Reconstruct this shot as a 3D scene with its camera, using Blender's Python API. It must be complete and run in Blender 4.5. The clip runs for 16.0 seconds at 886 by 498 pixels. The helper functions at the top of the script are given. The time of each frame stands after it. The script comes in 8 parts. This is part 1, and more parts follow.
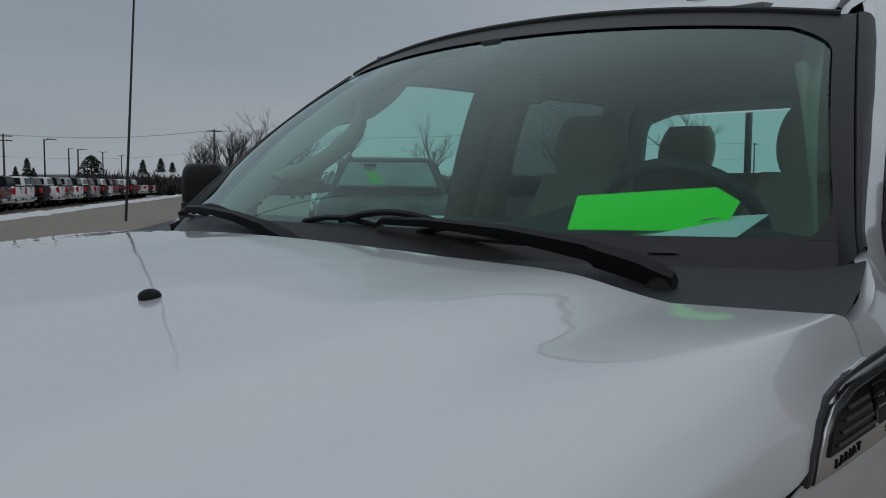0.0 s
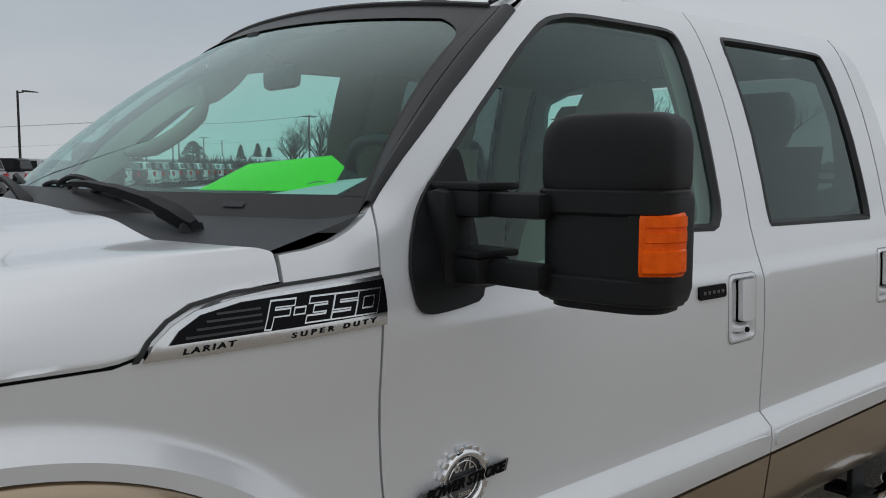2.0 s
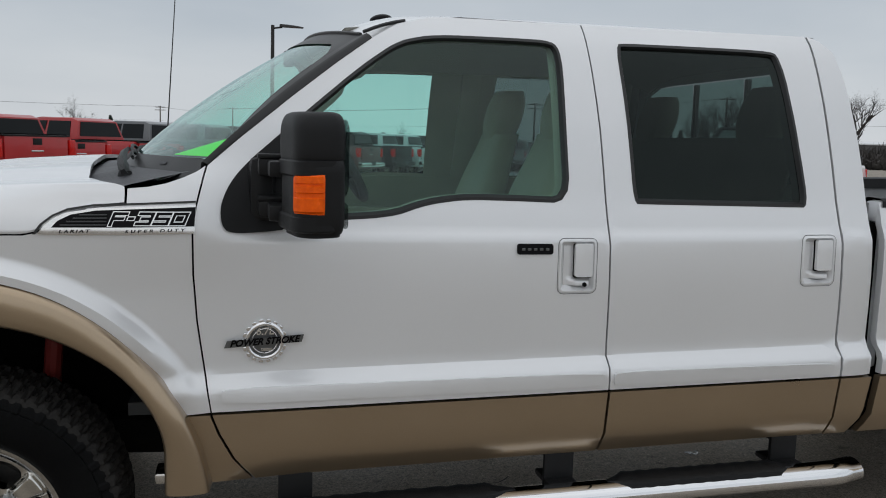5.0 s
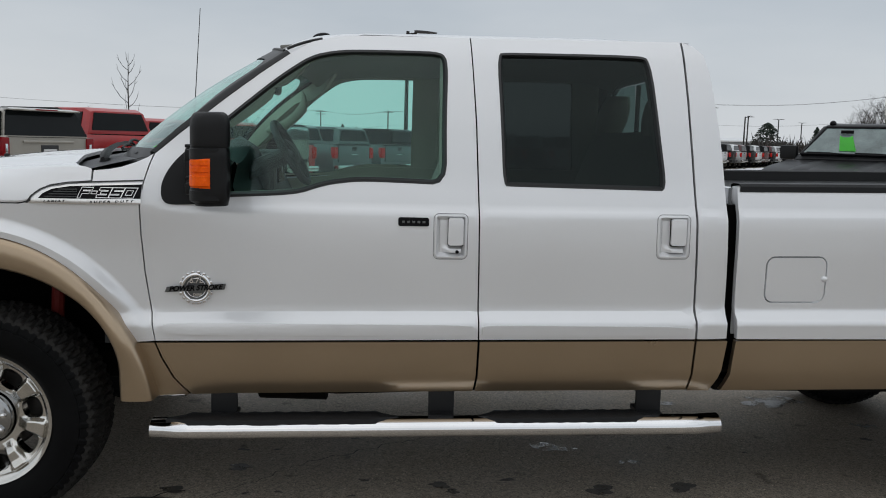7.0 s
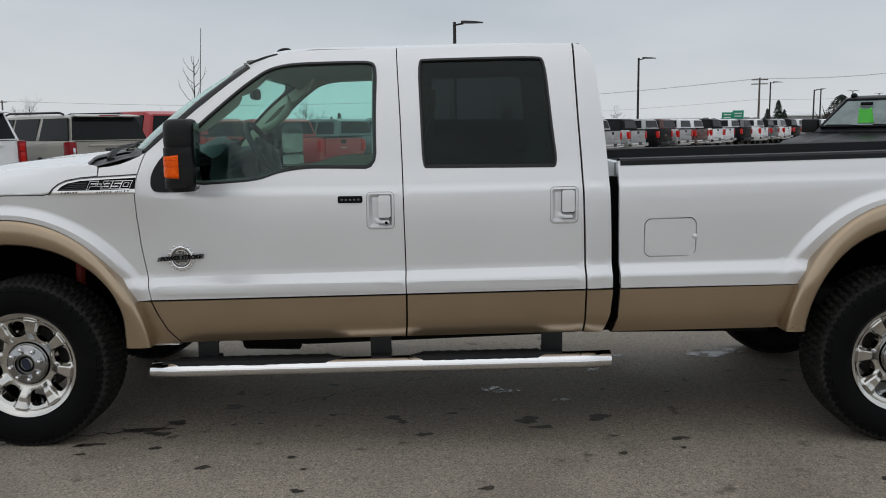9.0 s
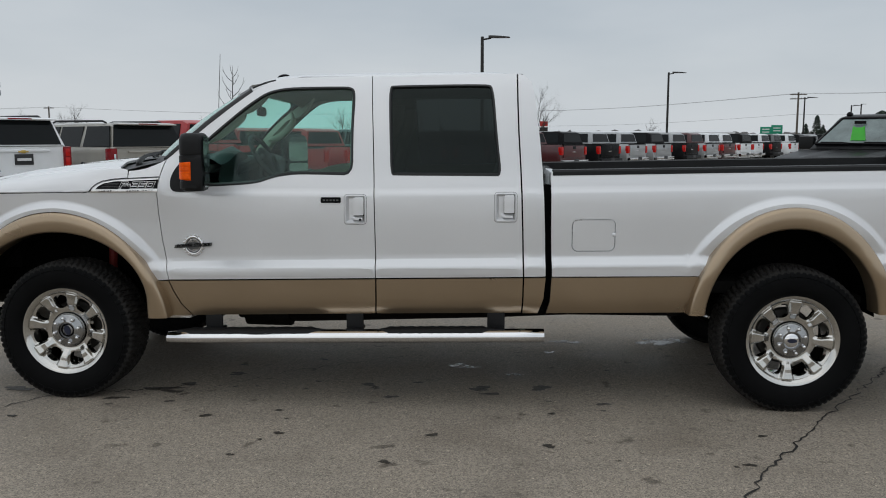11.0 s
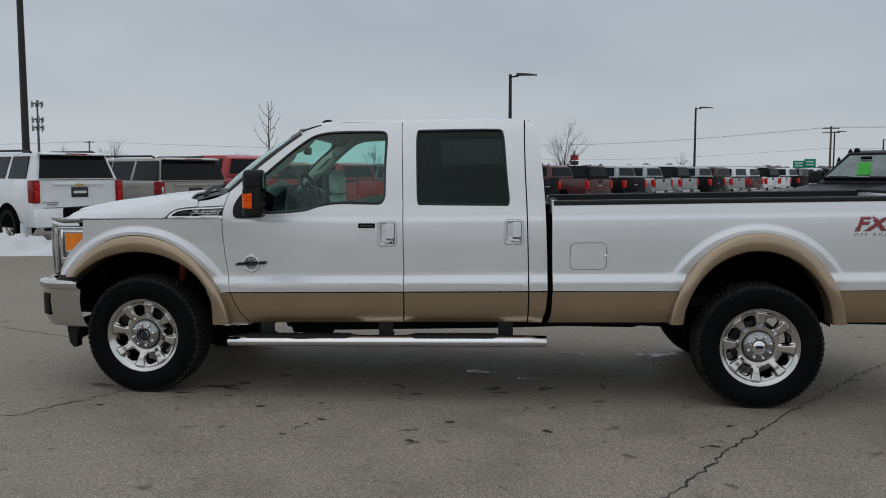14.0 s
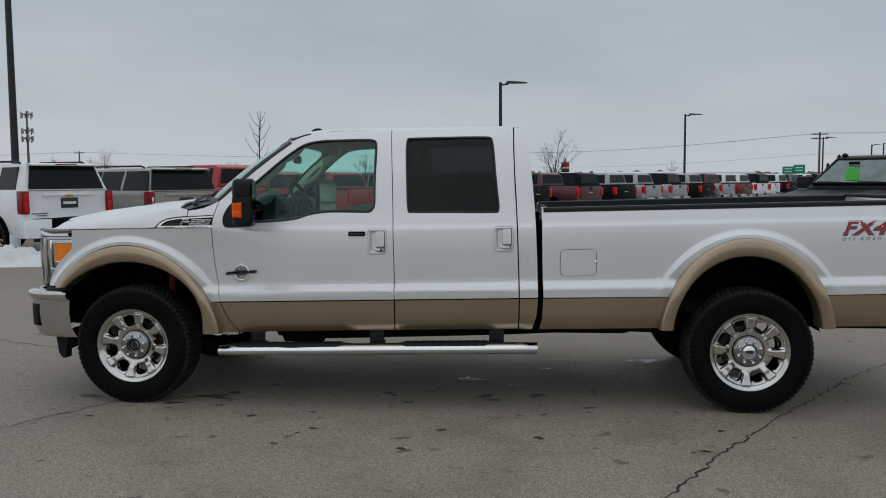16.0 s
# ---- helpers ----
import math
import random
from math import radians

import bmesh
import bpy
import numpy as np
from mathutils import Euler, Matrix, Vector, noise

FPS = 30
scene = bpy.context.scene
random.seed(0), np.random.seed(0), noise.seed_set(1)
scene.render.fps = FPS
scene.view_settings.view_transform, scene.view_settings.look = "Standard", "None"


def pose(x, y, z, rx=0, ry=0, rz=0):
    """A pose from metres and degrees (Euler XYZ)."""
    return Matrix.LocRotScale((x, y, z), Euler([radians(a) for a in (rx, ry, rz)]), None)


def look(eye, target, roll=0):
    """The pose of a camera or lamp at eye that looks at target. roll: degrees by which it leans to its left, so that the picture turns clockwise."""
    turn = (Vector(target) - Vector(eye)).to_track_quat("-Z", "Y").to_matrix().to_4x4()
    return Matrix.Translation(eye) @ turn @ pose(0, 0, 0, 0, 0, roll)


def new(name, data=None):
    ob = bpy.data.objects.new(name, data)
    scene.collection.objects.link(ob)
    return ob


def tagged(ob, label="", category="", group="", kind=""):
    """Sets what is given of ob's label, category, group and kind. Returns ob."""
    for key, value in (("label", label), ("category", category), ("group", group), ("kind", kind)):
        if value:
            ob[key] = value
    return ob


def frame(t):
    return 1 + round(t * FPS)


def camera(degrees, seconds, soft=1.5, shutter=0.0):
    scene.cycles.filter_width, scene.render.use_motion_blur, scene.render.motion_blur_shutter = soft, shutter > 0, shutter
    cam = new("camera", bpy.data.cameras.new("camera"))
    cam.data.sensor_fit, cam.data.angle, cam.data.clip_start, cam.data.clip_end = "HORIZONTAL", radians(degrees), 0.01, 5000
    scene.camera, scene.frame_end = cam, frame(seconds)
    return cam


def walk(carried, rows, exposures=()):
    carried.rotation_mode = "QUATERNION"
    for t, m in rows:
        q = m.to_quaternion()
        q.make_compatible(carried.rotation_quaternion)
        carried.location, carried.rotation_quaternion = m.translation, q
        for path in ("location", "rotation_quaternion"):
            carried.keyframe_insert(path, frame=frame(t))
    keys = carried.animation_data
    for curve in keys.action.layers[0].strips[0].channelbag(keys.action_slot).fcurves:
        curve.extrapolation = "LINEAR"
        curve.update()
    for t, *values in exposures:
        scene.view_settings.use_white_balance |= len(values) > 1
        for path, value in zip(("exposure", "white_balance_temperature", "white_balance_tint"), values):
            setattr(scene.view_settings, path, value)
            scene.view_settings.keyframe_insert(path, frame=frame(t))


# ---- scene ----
from mathutils.geometry import delaunay_2d_cdt

cam = camera(55.0, 16.0, soft=1.0)
PATH = [
    (0, (-0.611, -1.277, 1.568), (0.852, 0.077, 1.417), 0.3),
    (0.5, (-0.508, -1.459, 1.566), (0.931, -0.083, 1.379), 0.3),
    (1, (-0.469, -1.667, 1.568), (0.969, -0.291, 1.368), 0.5),
    (1.5, (-0.367, -1.868, 1.563), (1.036, -0.455, 1.368), 0.4),
    (2, (-0.209, -2.098, 1.541), (1.094, -0.593, 1.352), 0.2),
    (2.5, (-0.087, -2.368, 1.551), (0.971, -0.686, 1.327), -0.4),
    (3, (0.049, -2.609, 1.573), (0.968, -0.851, 1.32), -0.4),
    (3.5, (0.233, -2.816, 1.559), (1.028, -0.997, 1.312), 0.3),
    (4, (0.427, -3.046, 1.575), (1.085, -1.174, 1.325), 1.4),
    (4.5, (0.584, -3.273, 1.567), (1.141, -1.368, 1.318), 1.7),
    (7, (1.589, -4.268, 1.555), (1.705, -2.288, 1.303), 1.6),
    (7.5, (1.789, -4.456, 1.565), (1.832, -2.474, 1.304), 0.9),
    (8, (1.87, -4.679, 1.569), (1.886, -2.698, 1.299), 0.0),
    (8.5, (2.013, -4.893, 1.575), (1.988, -2.912, 1.3), -0.7),
    (9, (2.211, -5.067, 1.575), (2.164, -3.088, 1.294), -0.8),
    (11.5, (2.674, -6.169, 1.603), (2.527, -4.189, 1.36), -0.1),
    (12, (2.672, -6.374, 1.609), (2.51, -4.394, 1.381), -0.3),
    (12.5, (2.682, -6.553, 1.62), (2.507, -4.572, 1.405), -0.3),
    (13, (2.721, -6.674, 1.622), (2.534, -4.693, 1.422), -0.3),
    (13.5, (2.778, -6.797, 1.614), (2.581, -4.816, 1.425), 0.0),
    (14, (2.808, -6.867, 1.612), (2.607, -4.885, 1.433), 0.0),
    (14.5, (2.817, -6.885, 1.617), (2.621, -4.902, 1.448), -0.1),
    (15, (2.83, -6.891, 1.614), (2.64, -4.906, 1.455), -0.3),
    (15.5, (2.825, -6.881, 1.617), (2.638, -4.896, 1.458), -0.4),
    (16, (2.819, -6.87, 1.608), (2.637, -4.884, 1.448), -0.4),
]
EXPOSURES = [(0.0, -0.84, 6000, 6), (0.5, -0.72, 6050, 6), (1.0, -0.5, 6200, 7), (2.0, -0.18, 6350, 8), (3.5, -0.02, 6350, 8), (7.0, 0.06, 6380, 8), (9.0, 0.08, 6400, 8), (11.5, -0.02, 6300, 7), (12.0, -0.08, 6260, 7), (12.6, -0.18, 6200, 7), (13.2, -0.21, 6180, 7), (14.4, -0.19, 6180, 7), (16.0, -0.20, 6180, 7)]
walk(cam, [(t, look(eye, target, roll)) for t, eye, target, roll in PATH], EXPOSURES)

# ---------------------------------------------------------------- world and sun
world = bpy.data.worlds.new("overcast_sky")
scene.world = world
world.use_nodes = True
wn, wl = world.node_tree.nodes, world.node_tree.links
wn.clear()
w_out, w_bg = wn.new("ShaderNodeOutputWorld"), wn.new("ShaderNodeBackground")
w_sky = wn.new("ShaderNodeTexSky")
w_sky.sky_type = "NISHITA"
w_sky.sun_disc = False
w_sky.sun_elevation, w_sky.sun_rotation = radians(38), radians(200)
w_sky.air_density, w_sky.dust_density = 1.0, 3.0
w_tc = wn.new("ShaderNodeTexCoord")
w_map = wn.new("ShaderNodeMapping")
w_map.inputs["Scale"].default_value = (1.0, 1.0, 3.5)
w_noise = wn.new("ShaderNodeTexNoise")
w_noise.inputs["Scale"].default_value = 1.6
w_noise.inputs["Detail"].default_value = 5
w_noise.inputs["Roughness"].default_value = 0.5
w_sep = wn.new("ShaderNodeSeparateXYZ")
w_add = wn.new("ShaderNodeMath")
w_add.operation = "MULTIPLY_ADD"
w_add.inputs[1].default_value, w_add.inputs[2].default_value = 0.95, -0.475
w_sum = wn.new("ShaderNodeMath")
w_sum.operation = "ADD"
w_ramp = wn.new("ShaderNodeValToRGB")
w_ramp.color_ramp.elements[0].position, w_ramp.color_ramp.elements[0].color = 0.0, (6.3, 6.45, 6.7, 1)
w_ramp.color_ramp.elements[1].position, w_ramp.color_ramp.elements[1].color = 1.0, (8.4, 8.55, 8.8, 1)
w_mid = w_ramp.color_ramp.elements.new(0.36)
w_mid.color = (4.7, 5.05, 5.5, 1)
w_mix = wn.new("ShaderNodeMix")
w_mix.data_type = "RGBA"
w_mix.inputs["Factor"].default_value = 0.93
wl.new(w_tc.outputs["Generated"], w_map.inputs["Vector"])
wl.new(w_map.outputs["Vector"], w_noise.inputs["Vector"])
wl.new(w_tc.outputs["Generated"], w_sep.inputs["Vector"])
wl.new(w_noise.outputs["Fac"], w_add.inputs[0])
wl.new(w_add.outputs[0], w_sum.inputs[0])
wl.new(w_sep.outputs["Z"], w_sum.inputs[1])
wl.new(w_sum.outputs[0], w_ramp.inputs["Fac"])
wl.new(w_sky.outputs["Color"], w_mix.inputs["A"])
wl.new(w_ramp.outputs["Color"], w_mix.inputs["B"])
wl.new(w_mix.outputs["Result"], w_bg.inputs["Color"])
w_bg.inputs["Strength"].default_value = 0.1
wl.new(w_bg.outputs["Background"], w_out.inputs["Surface"])
sun = new("sun", bpy.data.lights.new("sun", "SUN"))
sun.data.energy, sun.data.angle, sun.data.color = 0.5, radians(179), (1.0, 0.98, 0.95)
sun.matrix_world = look((-5, -5, 22), (0, 0, 0))


# ---------------------------------------------------------------- materials
def mat(name, col, rough=0.5, metal=0.0, var=0.06, scale=3.0, bump=0.0, bscale=150.0, coat=0.0, rvar=0.08, coat_rough=0.03, dirt=None, stretch=(1, 1, 1), spec=0.5):
    m = bpy.data.materials.new(name)
    m.use_nodes = True
    n, l = m.node_tree.nodes, m.node_tree.links
    p = n["Principled BSDF"]
    tc, mp = n.new("ShaderNodeTexCoord"), n.new("ShaderNodeMapping")
    mp.inputs["Scale"].default_value = stretch
    l.new(tc.outputs["Object"], mp.inputs["Vector"])
    big, fine = n.new("ShaderNodeTexNoise"), n.new("ShaderNodeTexNoise")
    big.inputs["Scale"].default_value, big.inputs["Detail"].default_value = scale, 6
    fine.inputs["Scale"].default_value, fine.inputs["Detail"].default_value = bscale, 3
    l.new(mp.outputs["Vector"], big.inputs["Vector"])
    l.new(mp.outputs["Vector"], fine.inputs["Vector"])
    both = n.new("ShaderNodeMath")
    both.operation = "MULTIPLY_ADD"
    both.inputs[1].default_value = 0.35
    l.new(fine.outputs["Fac"], both.inputs[0])
    l.new(big.outputs["Fac"], both.inputs[2])
    mix = n.new("ShaderNodeMix")
    mix.data_type = "RGBA"
    other = dirt or [min(1, c * (1 + 2 * var)) for c in col]
    mix.inputs["A"].default_value = (*[c * (1 - 1.4 * var) for c in col], 1)
    mix.inputs["B"].default_value = (*other, 1)
    fac = n.new("ShaderNodeMapRange")
    fac.inputs["From Min"].default_value, fac.inputs["From Max"].default_value = 0.4, 0.95
    l.new(both.outputs[0], fac.inputs["Value"])
    l.new(fac.outputs["Result"], mix.inputs["Factor"])
    l.new(mix.outputs["Result"], p.inputs["Base Color"])
    rr = n.new("ShaderNodeMapRange")
    rr.inputs["To Min"].default_value, rr.inputs["To Max"].default_value = max(0.02, rough - rvar), min(1, rough + rvar)
    l.new(big.outputs["Fac"], rr.inputs["Value"])
    l.new(rr.outputs["Result"], p.inputs["Roughness"])
    p.inputs["Metallic"].default_value = metal
    p.inputs["Specular IOR Level"].default_value = spec
    if coat:
        p.inputs["Coat Weight"].default_value, p.inputs["Coat Roughness"].default_value = coat, coat_rough
    if bump:
        b = n.new("ShaderNodeBump")
        b.inputs["Strength"].default_value, b.inputs["Distance"].default_value = min(1, bump), 0.002
        l.new(fine.outputs["Fac"], b.inputs["Height"])
        l.new(b.outputs["Normal"], p.inputs["Normal"])
    return m


def glass(name, tint, gloss=1.0, rough=0.0, film=0.045):
    """Thin window glass: a tinted clear sheet with a mirror coat that grows at grazing angles."""
    m = bpy.data.materials.new(name)
    m.use_nodes = True
    n, l = m.node_tree.nodes, m.node_tree.links
    n.clear()
    out, tr, gl = n.new("ShaderNodeOutputMaterial"), n.new("ShaderNodeBsdfTransparent"), n.new("ShaderNodeBsdfGlossy")
    mx, fr = n.new("ShaderNodeMixShader"), n.new("ShaderNodeLayerWeight")
    fr.inputs["Blend"].default_value = 0.5
    steep, mul = n.new("ShaderNodeMath"), n.new("ShaderNodeMath")
    steep.operation, mul.operation = "POWER", "MULTIPLY_ADD"
    steep.inputs[1].default_value = 3.1
    mul.inputs[1].default_value, mul.inputs[2].default_value = 0.62 * gloss, film * gloss
    tr.inputs["Color"].default_value = (*tint, 1)
    gl.inputs["Roughness"].default_value = rough
    gl.inputs["Color"].default_value = (0.84, 0.97, 0.94, 1)
    l.new(fr.outputs["Facing"], steep.inputs[0])
    l.new(steep.outputs[0], mul.inputs[0])
    l.new(mul.outputs[0], mx.inputs["Fac"])
    l.new(tr.outputs[0], mx.inputs[1])
    l.new(gl.outputs[0], mx.inputs[2])
    l.new(mx.outputs[0], out.inputs["Surface"])
    return m


PAINT = mat("pearl_white_paint", (0.745, 0.75, 0.765), 0.34, 0.30, 0.015, 1.5, 0, 300, 1.0, 0.05, 0.04)
def wavy_coat(m, strength):
    """Long, faint waves in the clear coat, as on real panels."""
    n, l = m.node_tree.nodes, m.node_tree.links
    tc, no, b = n.new("ShaderNodeTexCoord"), n.new("ShaderNodeTexNoise"), n.new("ShaderNodeBump")
    mp = n.new("ShaderNodeMapping")
    mp.inputs["Scale"].default_value = (1.0, 1.0, 3.5)
    no.inputs["Scale"].default_value, no.inputs["Detail"].default_value = 2.2, 3
    b.inputs["Strength"].default_value, b.inputs["Distance"].default_value = strength, 0.02
    l.new(tc.outputs["Object"], mp.inputs["Vector"])
    l.new(mp.outputs["Vector"], no.inputs["Vector"])
    l.new(no.outputs["Fac"], b.inputs["Height"])
    l.new(b.outputs["Normal"], n["Principled BSDF"].inputs["Coat Normal"])


wavy_coat(PAINT, 0.35)
TAN = mat("tan_metallic_paint", (0.385, 0.29, 0.19), 0.30, 0.8, 0.05, 2.0, 0, 300, 0.9, 0.08, 0.05, dirt=(0.42, 0.32, 0.215))
BLACKP = mat("black_textured_plastic", (0.0065, 0.0068, 0.0076), 0.5, 0, 0.15, 6, 0.35, 700, rvar=0.1, spec=0.26)
COWLP = mat("grey_cowl_plastic", (0.03, 0.031, 0.036), 0.5, 0, 0.15, 6, 0.3, 600, rvar=0.1, spec=0.4)
wavy_coat(TAN, 0.35)
SEAL = mat("rubber_seal", (0.012, 0.012, 0.013), 0.45, 0, 0.1, 8, 0, 300)
GAP = mat("shut_line_black", (0.004, 0.004, 0.004), 0.9, 0, 0, 8, spec=0.05)
CHROME = mat("chrome", (0.78, 0.78, 0.79), 0.07, 1.0, 0.03, 4, 0, 300, rvar=0.04)
DULLCHROME = mat("road_dusty_chrome", (0.56, 0.55, 0.535), 0.14, 1.0, 0.08, 5, 0, 200, rvar=0.08)
ALLOY = mat("polished_alloy", (0.58, 0.57, 0.545), 0.13, 1.0, 0.06, 6, 0, 200, rvar=0.04)
RUBBER = mat("tyre_rubber", (0.0034, 0.0038, 0.0044), 0.55, 0, 0.3, 5, 0.5, 220, rvar=0.12, dirt=(0.006, 0.0062, 0.0066), spec=0.07)
TREAD = mat("dusty_tread_rubber", (0.019, 0.019, 0.0192), 0.75, 0, 0.3, 9, 0.5, 160, rvar=0.12, dirt=(0.034, 0.032, 0.030), spec=0.10)
AMBER = mat("amber_lens", (0.95, 0.22, 0.004), 0.2, 0, 0.12, 30, 0.3, 160, 0.4)
SIGNAL = mat("orange_signal_lens", (1.0, 0.105, 0.002), 0.25, 0, 0.18, 40, 0.4, 120, spec=0.2)
CLEARLENS = mat("clear_lamp_lens", (0.60, 0.63, 0.65), 0.12, 0.8, 0.05, 12, 0, 100, 1.0)
DARKU = mat("underbody_black", (0.006, 0.0058, 0.0055), 0.8, 0, 0.3, 6, 0.4, 80, spec=0.1)
WELL = mat("wheel_well_liner", (0.003, 0.003, 0.003), 0.9, 0, 0.2, 6, 0.3, 80, spec=0.02)
GLASS_F = glass("windscreen_glass", (0.64, 0.93, 0.86), 1.45, 0.0, 0.016)
GLASS_S = glass("side_glass", (0.66, 0.92, 0.86), 1.25, 0.0, 0.036)
GLASS_P = glass("privacy_glass", (0.11, 0.13, 0.13), 1.0, 0.0, 0.022)
LEATHER = mat("tan_grey_leather", (0.34, 0.29, 0.215), 0.55, 0, 0.08, 6, 0.3, 320, rvar=0.08)
TRIM = mat("beige_interior_trim", (0.34, 0.315, 0.25), 0.65, 0, 0.05, 6, 0.3, 400)
DASHM = mat("dark_dashboard", (0.02, 0.022, 0.023), 0.6, 0, 0.1, 8, 0.35, 500)
HEADL = mat("grey_headliner_cloth", (0.19, 0.186, 0.168), 0.9, 0, 0.05, 6, 0.3, 500)
GREEN = mat("fluorescent_green_card", (0.10, 1.0, 0.015), 0.65, 0, 0.02, 4, 0, 200)
PAPER = mat("white_paper", (0.7, 0.74, 0.74), 0.8, 0, 0.03, 6, 0, 200)
SILVERB = mat("badge_silver", (0.72, 0.72, 0.72), 0.18, 1.0, 0.04, 10)
BADGEBLK = mat("badge_gloss_black", (0.004, 0.004, 0.005), 0.25, 0, 0.1, 8, 0, 200, spec=0.1)
REDDECAL = mat("red_decal", (0.35, 0.02, 0.03), 0.35, 0, 0.05, 10)
GREYDECAL = mat("grey_decal", (0.12, 0.12, 0.125), 0.35, 0, 0.05, 10)
MIRRORG = mat("mirror_glass", (0.85, 0.88, 0.88), 0.02, 1.0, 0, 4, rvar=0.0)
LINER = mat("bed_liner_grey", (0.20, 0.205, 0.21), 0.6, 0, 0.12, 6, 0.4, 200)
ORANGE = mat("red_damper_paint", (0.15, 0.012, 0.010), 0.5, 0, 0.1, 12)


# ---------------------------------------------------------------- mesh helpers
def finish(name, bm, material, smooth=35):
    me = bpy.data.meshes.new(name)
    bm.normal_update()
    bm.to_mesh(me)
    bm.free()
    for m in (material if isinstance(material, (list, tuple)) else [material]):
        me.materials.append(m)
    if smooth:
        me.shade_smooth()
        me.set_sharp_from_angle(angle=radians(smooth))
    return me


def part(name, bm, material, parent, label="", smooth=35):
    ob = new(name, finish(name, bm, material, smooth))
    ob.parent = parent
    if label:
        tagged(ob, label)
    return ob


def thing(name, label, category, group="", m=None):
    ob = new(name)
    ob.empty_display_size = 0.2
    tagged(ob, label, category, group)
    if m is not None:
        ob.matrix_world = m
    return ob


def single(name, bm, material, label, category, group="", kind="", smooth=35):
    ob = new(name, finish(name, bm, material, smooth))
    return tagged(ob, label, category, group, kind)


def box(bm, c, s, bevel=0.0, m=None):
    r = bmesh.ops.create_cube(bm, size=1.0, matrix=(m or Matrix()) @ Matrix.Translation(c) @ Matrix.Diagonal((*s, 1)))
    if bevel:
        edges = list({e for v in r["verts"] for e in v.link_edges})
        bmesh.ops.bevel(bm, geom=edges, offset=bevel, segments=2, profile=0.6, affect="EDGES")
    return bm


def tube(bm, pts, radius, seg=10, caps=True):
    """A tube along points; radius may be one number, or one for each point."""
    pts = [Vector(p) for p in pts]
    rad = radius if isinstance(radius, (list, tuple)) else [radius] * len(pts)
    rings, ref = [], None
    for i, p in enumerate(pts):
        d = (pts[min(i + 1, len(pts) - 1)] - pts[max(i - 1, 0)]).normalized()
        if ref is None:
            ref = d.orthogonal().normalized()
        ref = (ref - d * ref.dot(d)).normalized()
        side = d.cross(ref)
        rings.append([bm.verts.new(p + rad[i] * (math.cos(a) * ref + math.sin(a) * side)) for a in [2 * math.pi * k / seg for k in range(seg)]])
    for a, b in zip(rings, rings[1:]):
        for k in range(seg):
            bm.faces.new((a[k], a[(k + 1) % seg], b[(k + 1) % seg], b[k]))
    if caps:
        bm.faces.new(rings[0][::-1])
        bm.faces.new(rings[-1])
    return bm


def loft(bm, rings, closed=True, caps=True):
    vs = [[bm.verts.new(p) for p in r] for r in rings]
    n = len(vs[0])
    for a, b in zip(vs, vs[1:]):
        for k in range(n if closed else n - 1):
            bm.faces.new((a[k], a[(k + 1) % n], b[(k + 1) % n], b[k]))
    if caps and closed:
        bm.faces.new(vs[0][::-1])
        bm.faces.new(vs[-1])
    bmesh.ops.recalc_face_normals(bm, faces=bm.faces[:])
    return bm


def spin(bm, profile, seg=48, axis_y=True, closed=False):
    """Turns a profile of (radius, y) round the y axis."""
    rings = []
    for k in range(seg):
        a = 2 * math.pi * k / seg
        rings.append([bm.verts.new((r * math.cos(a), y, r * math.sin(a))) for r, y in profile])
    n = len(profile)
    for k in range(seg):
        a, b = rings[k], rings[(k + 1) % seg]
        for i in range(n if closed else n - 1):
            bm.faces.new((a[i], b[i], b[(i + 1) % n], a[(i + 1) % n]))
    bmesh.ops.recalc_face_normals(bm, faces=bm.faces[:])
    return bm


def rounded(poly, times=2, keep=0.22):
    """Cuts the corners of a closed outline."""
    p = [Vector(q) for q in poly]
    for _ in range(times):
        q = []
        for a, b in zip(p, p[1:] + p[:1]):
            q += [a.lerp(b, keep), a.lerp(b, 1 - keep)]
        p = q
    return [tuple(v) for v in p]


def fine_loop(poly, step):
    out = []
    n = len(poly)
    for i in range(n):
        a, b = Vector(poly[i]), Vector(poly[(i + 1) % n])
        k = max(1, math.ceil((b - a).length / step))
        out += [a.lerp(b, j / k) for j in range(k)]
    return out


def inside(px, pz, loop):
    """Which of the points lie inside the closed outline."""
    x, z = np.asarray(px, float), np.asarray(pz, float)
    res = np.zeros(x.shape, bool)
    n = len(loop)
    for i in range(n):
        (x1, z1), (x2, z2) = loop[i][:2], loop[(i + 1) % n][:2]
        if z1 == z2:
            continue
        res ^= ((z1 > z) != (z2 > z)) & (x < (x2 - x1) * (z - z1) / (z2 - z1) + x1)
    return res


def near_edge(px, pz, loop, d):
    x, z = np.asarray(px, float), np.asarray(pz, float)
    res = np.zeros(x.shape, bool)
    for v in loop:
        res |= (x - v[0]) ** 2 + (z - v[1]) ** 2 < d * d
    return res


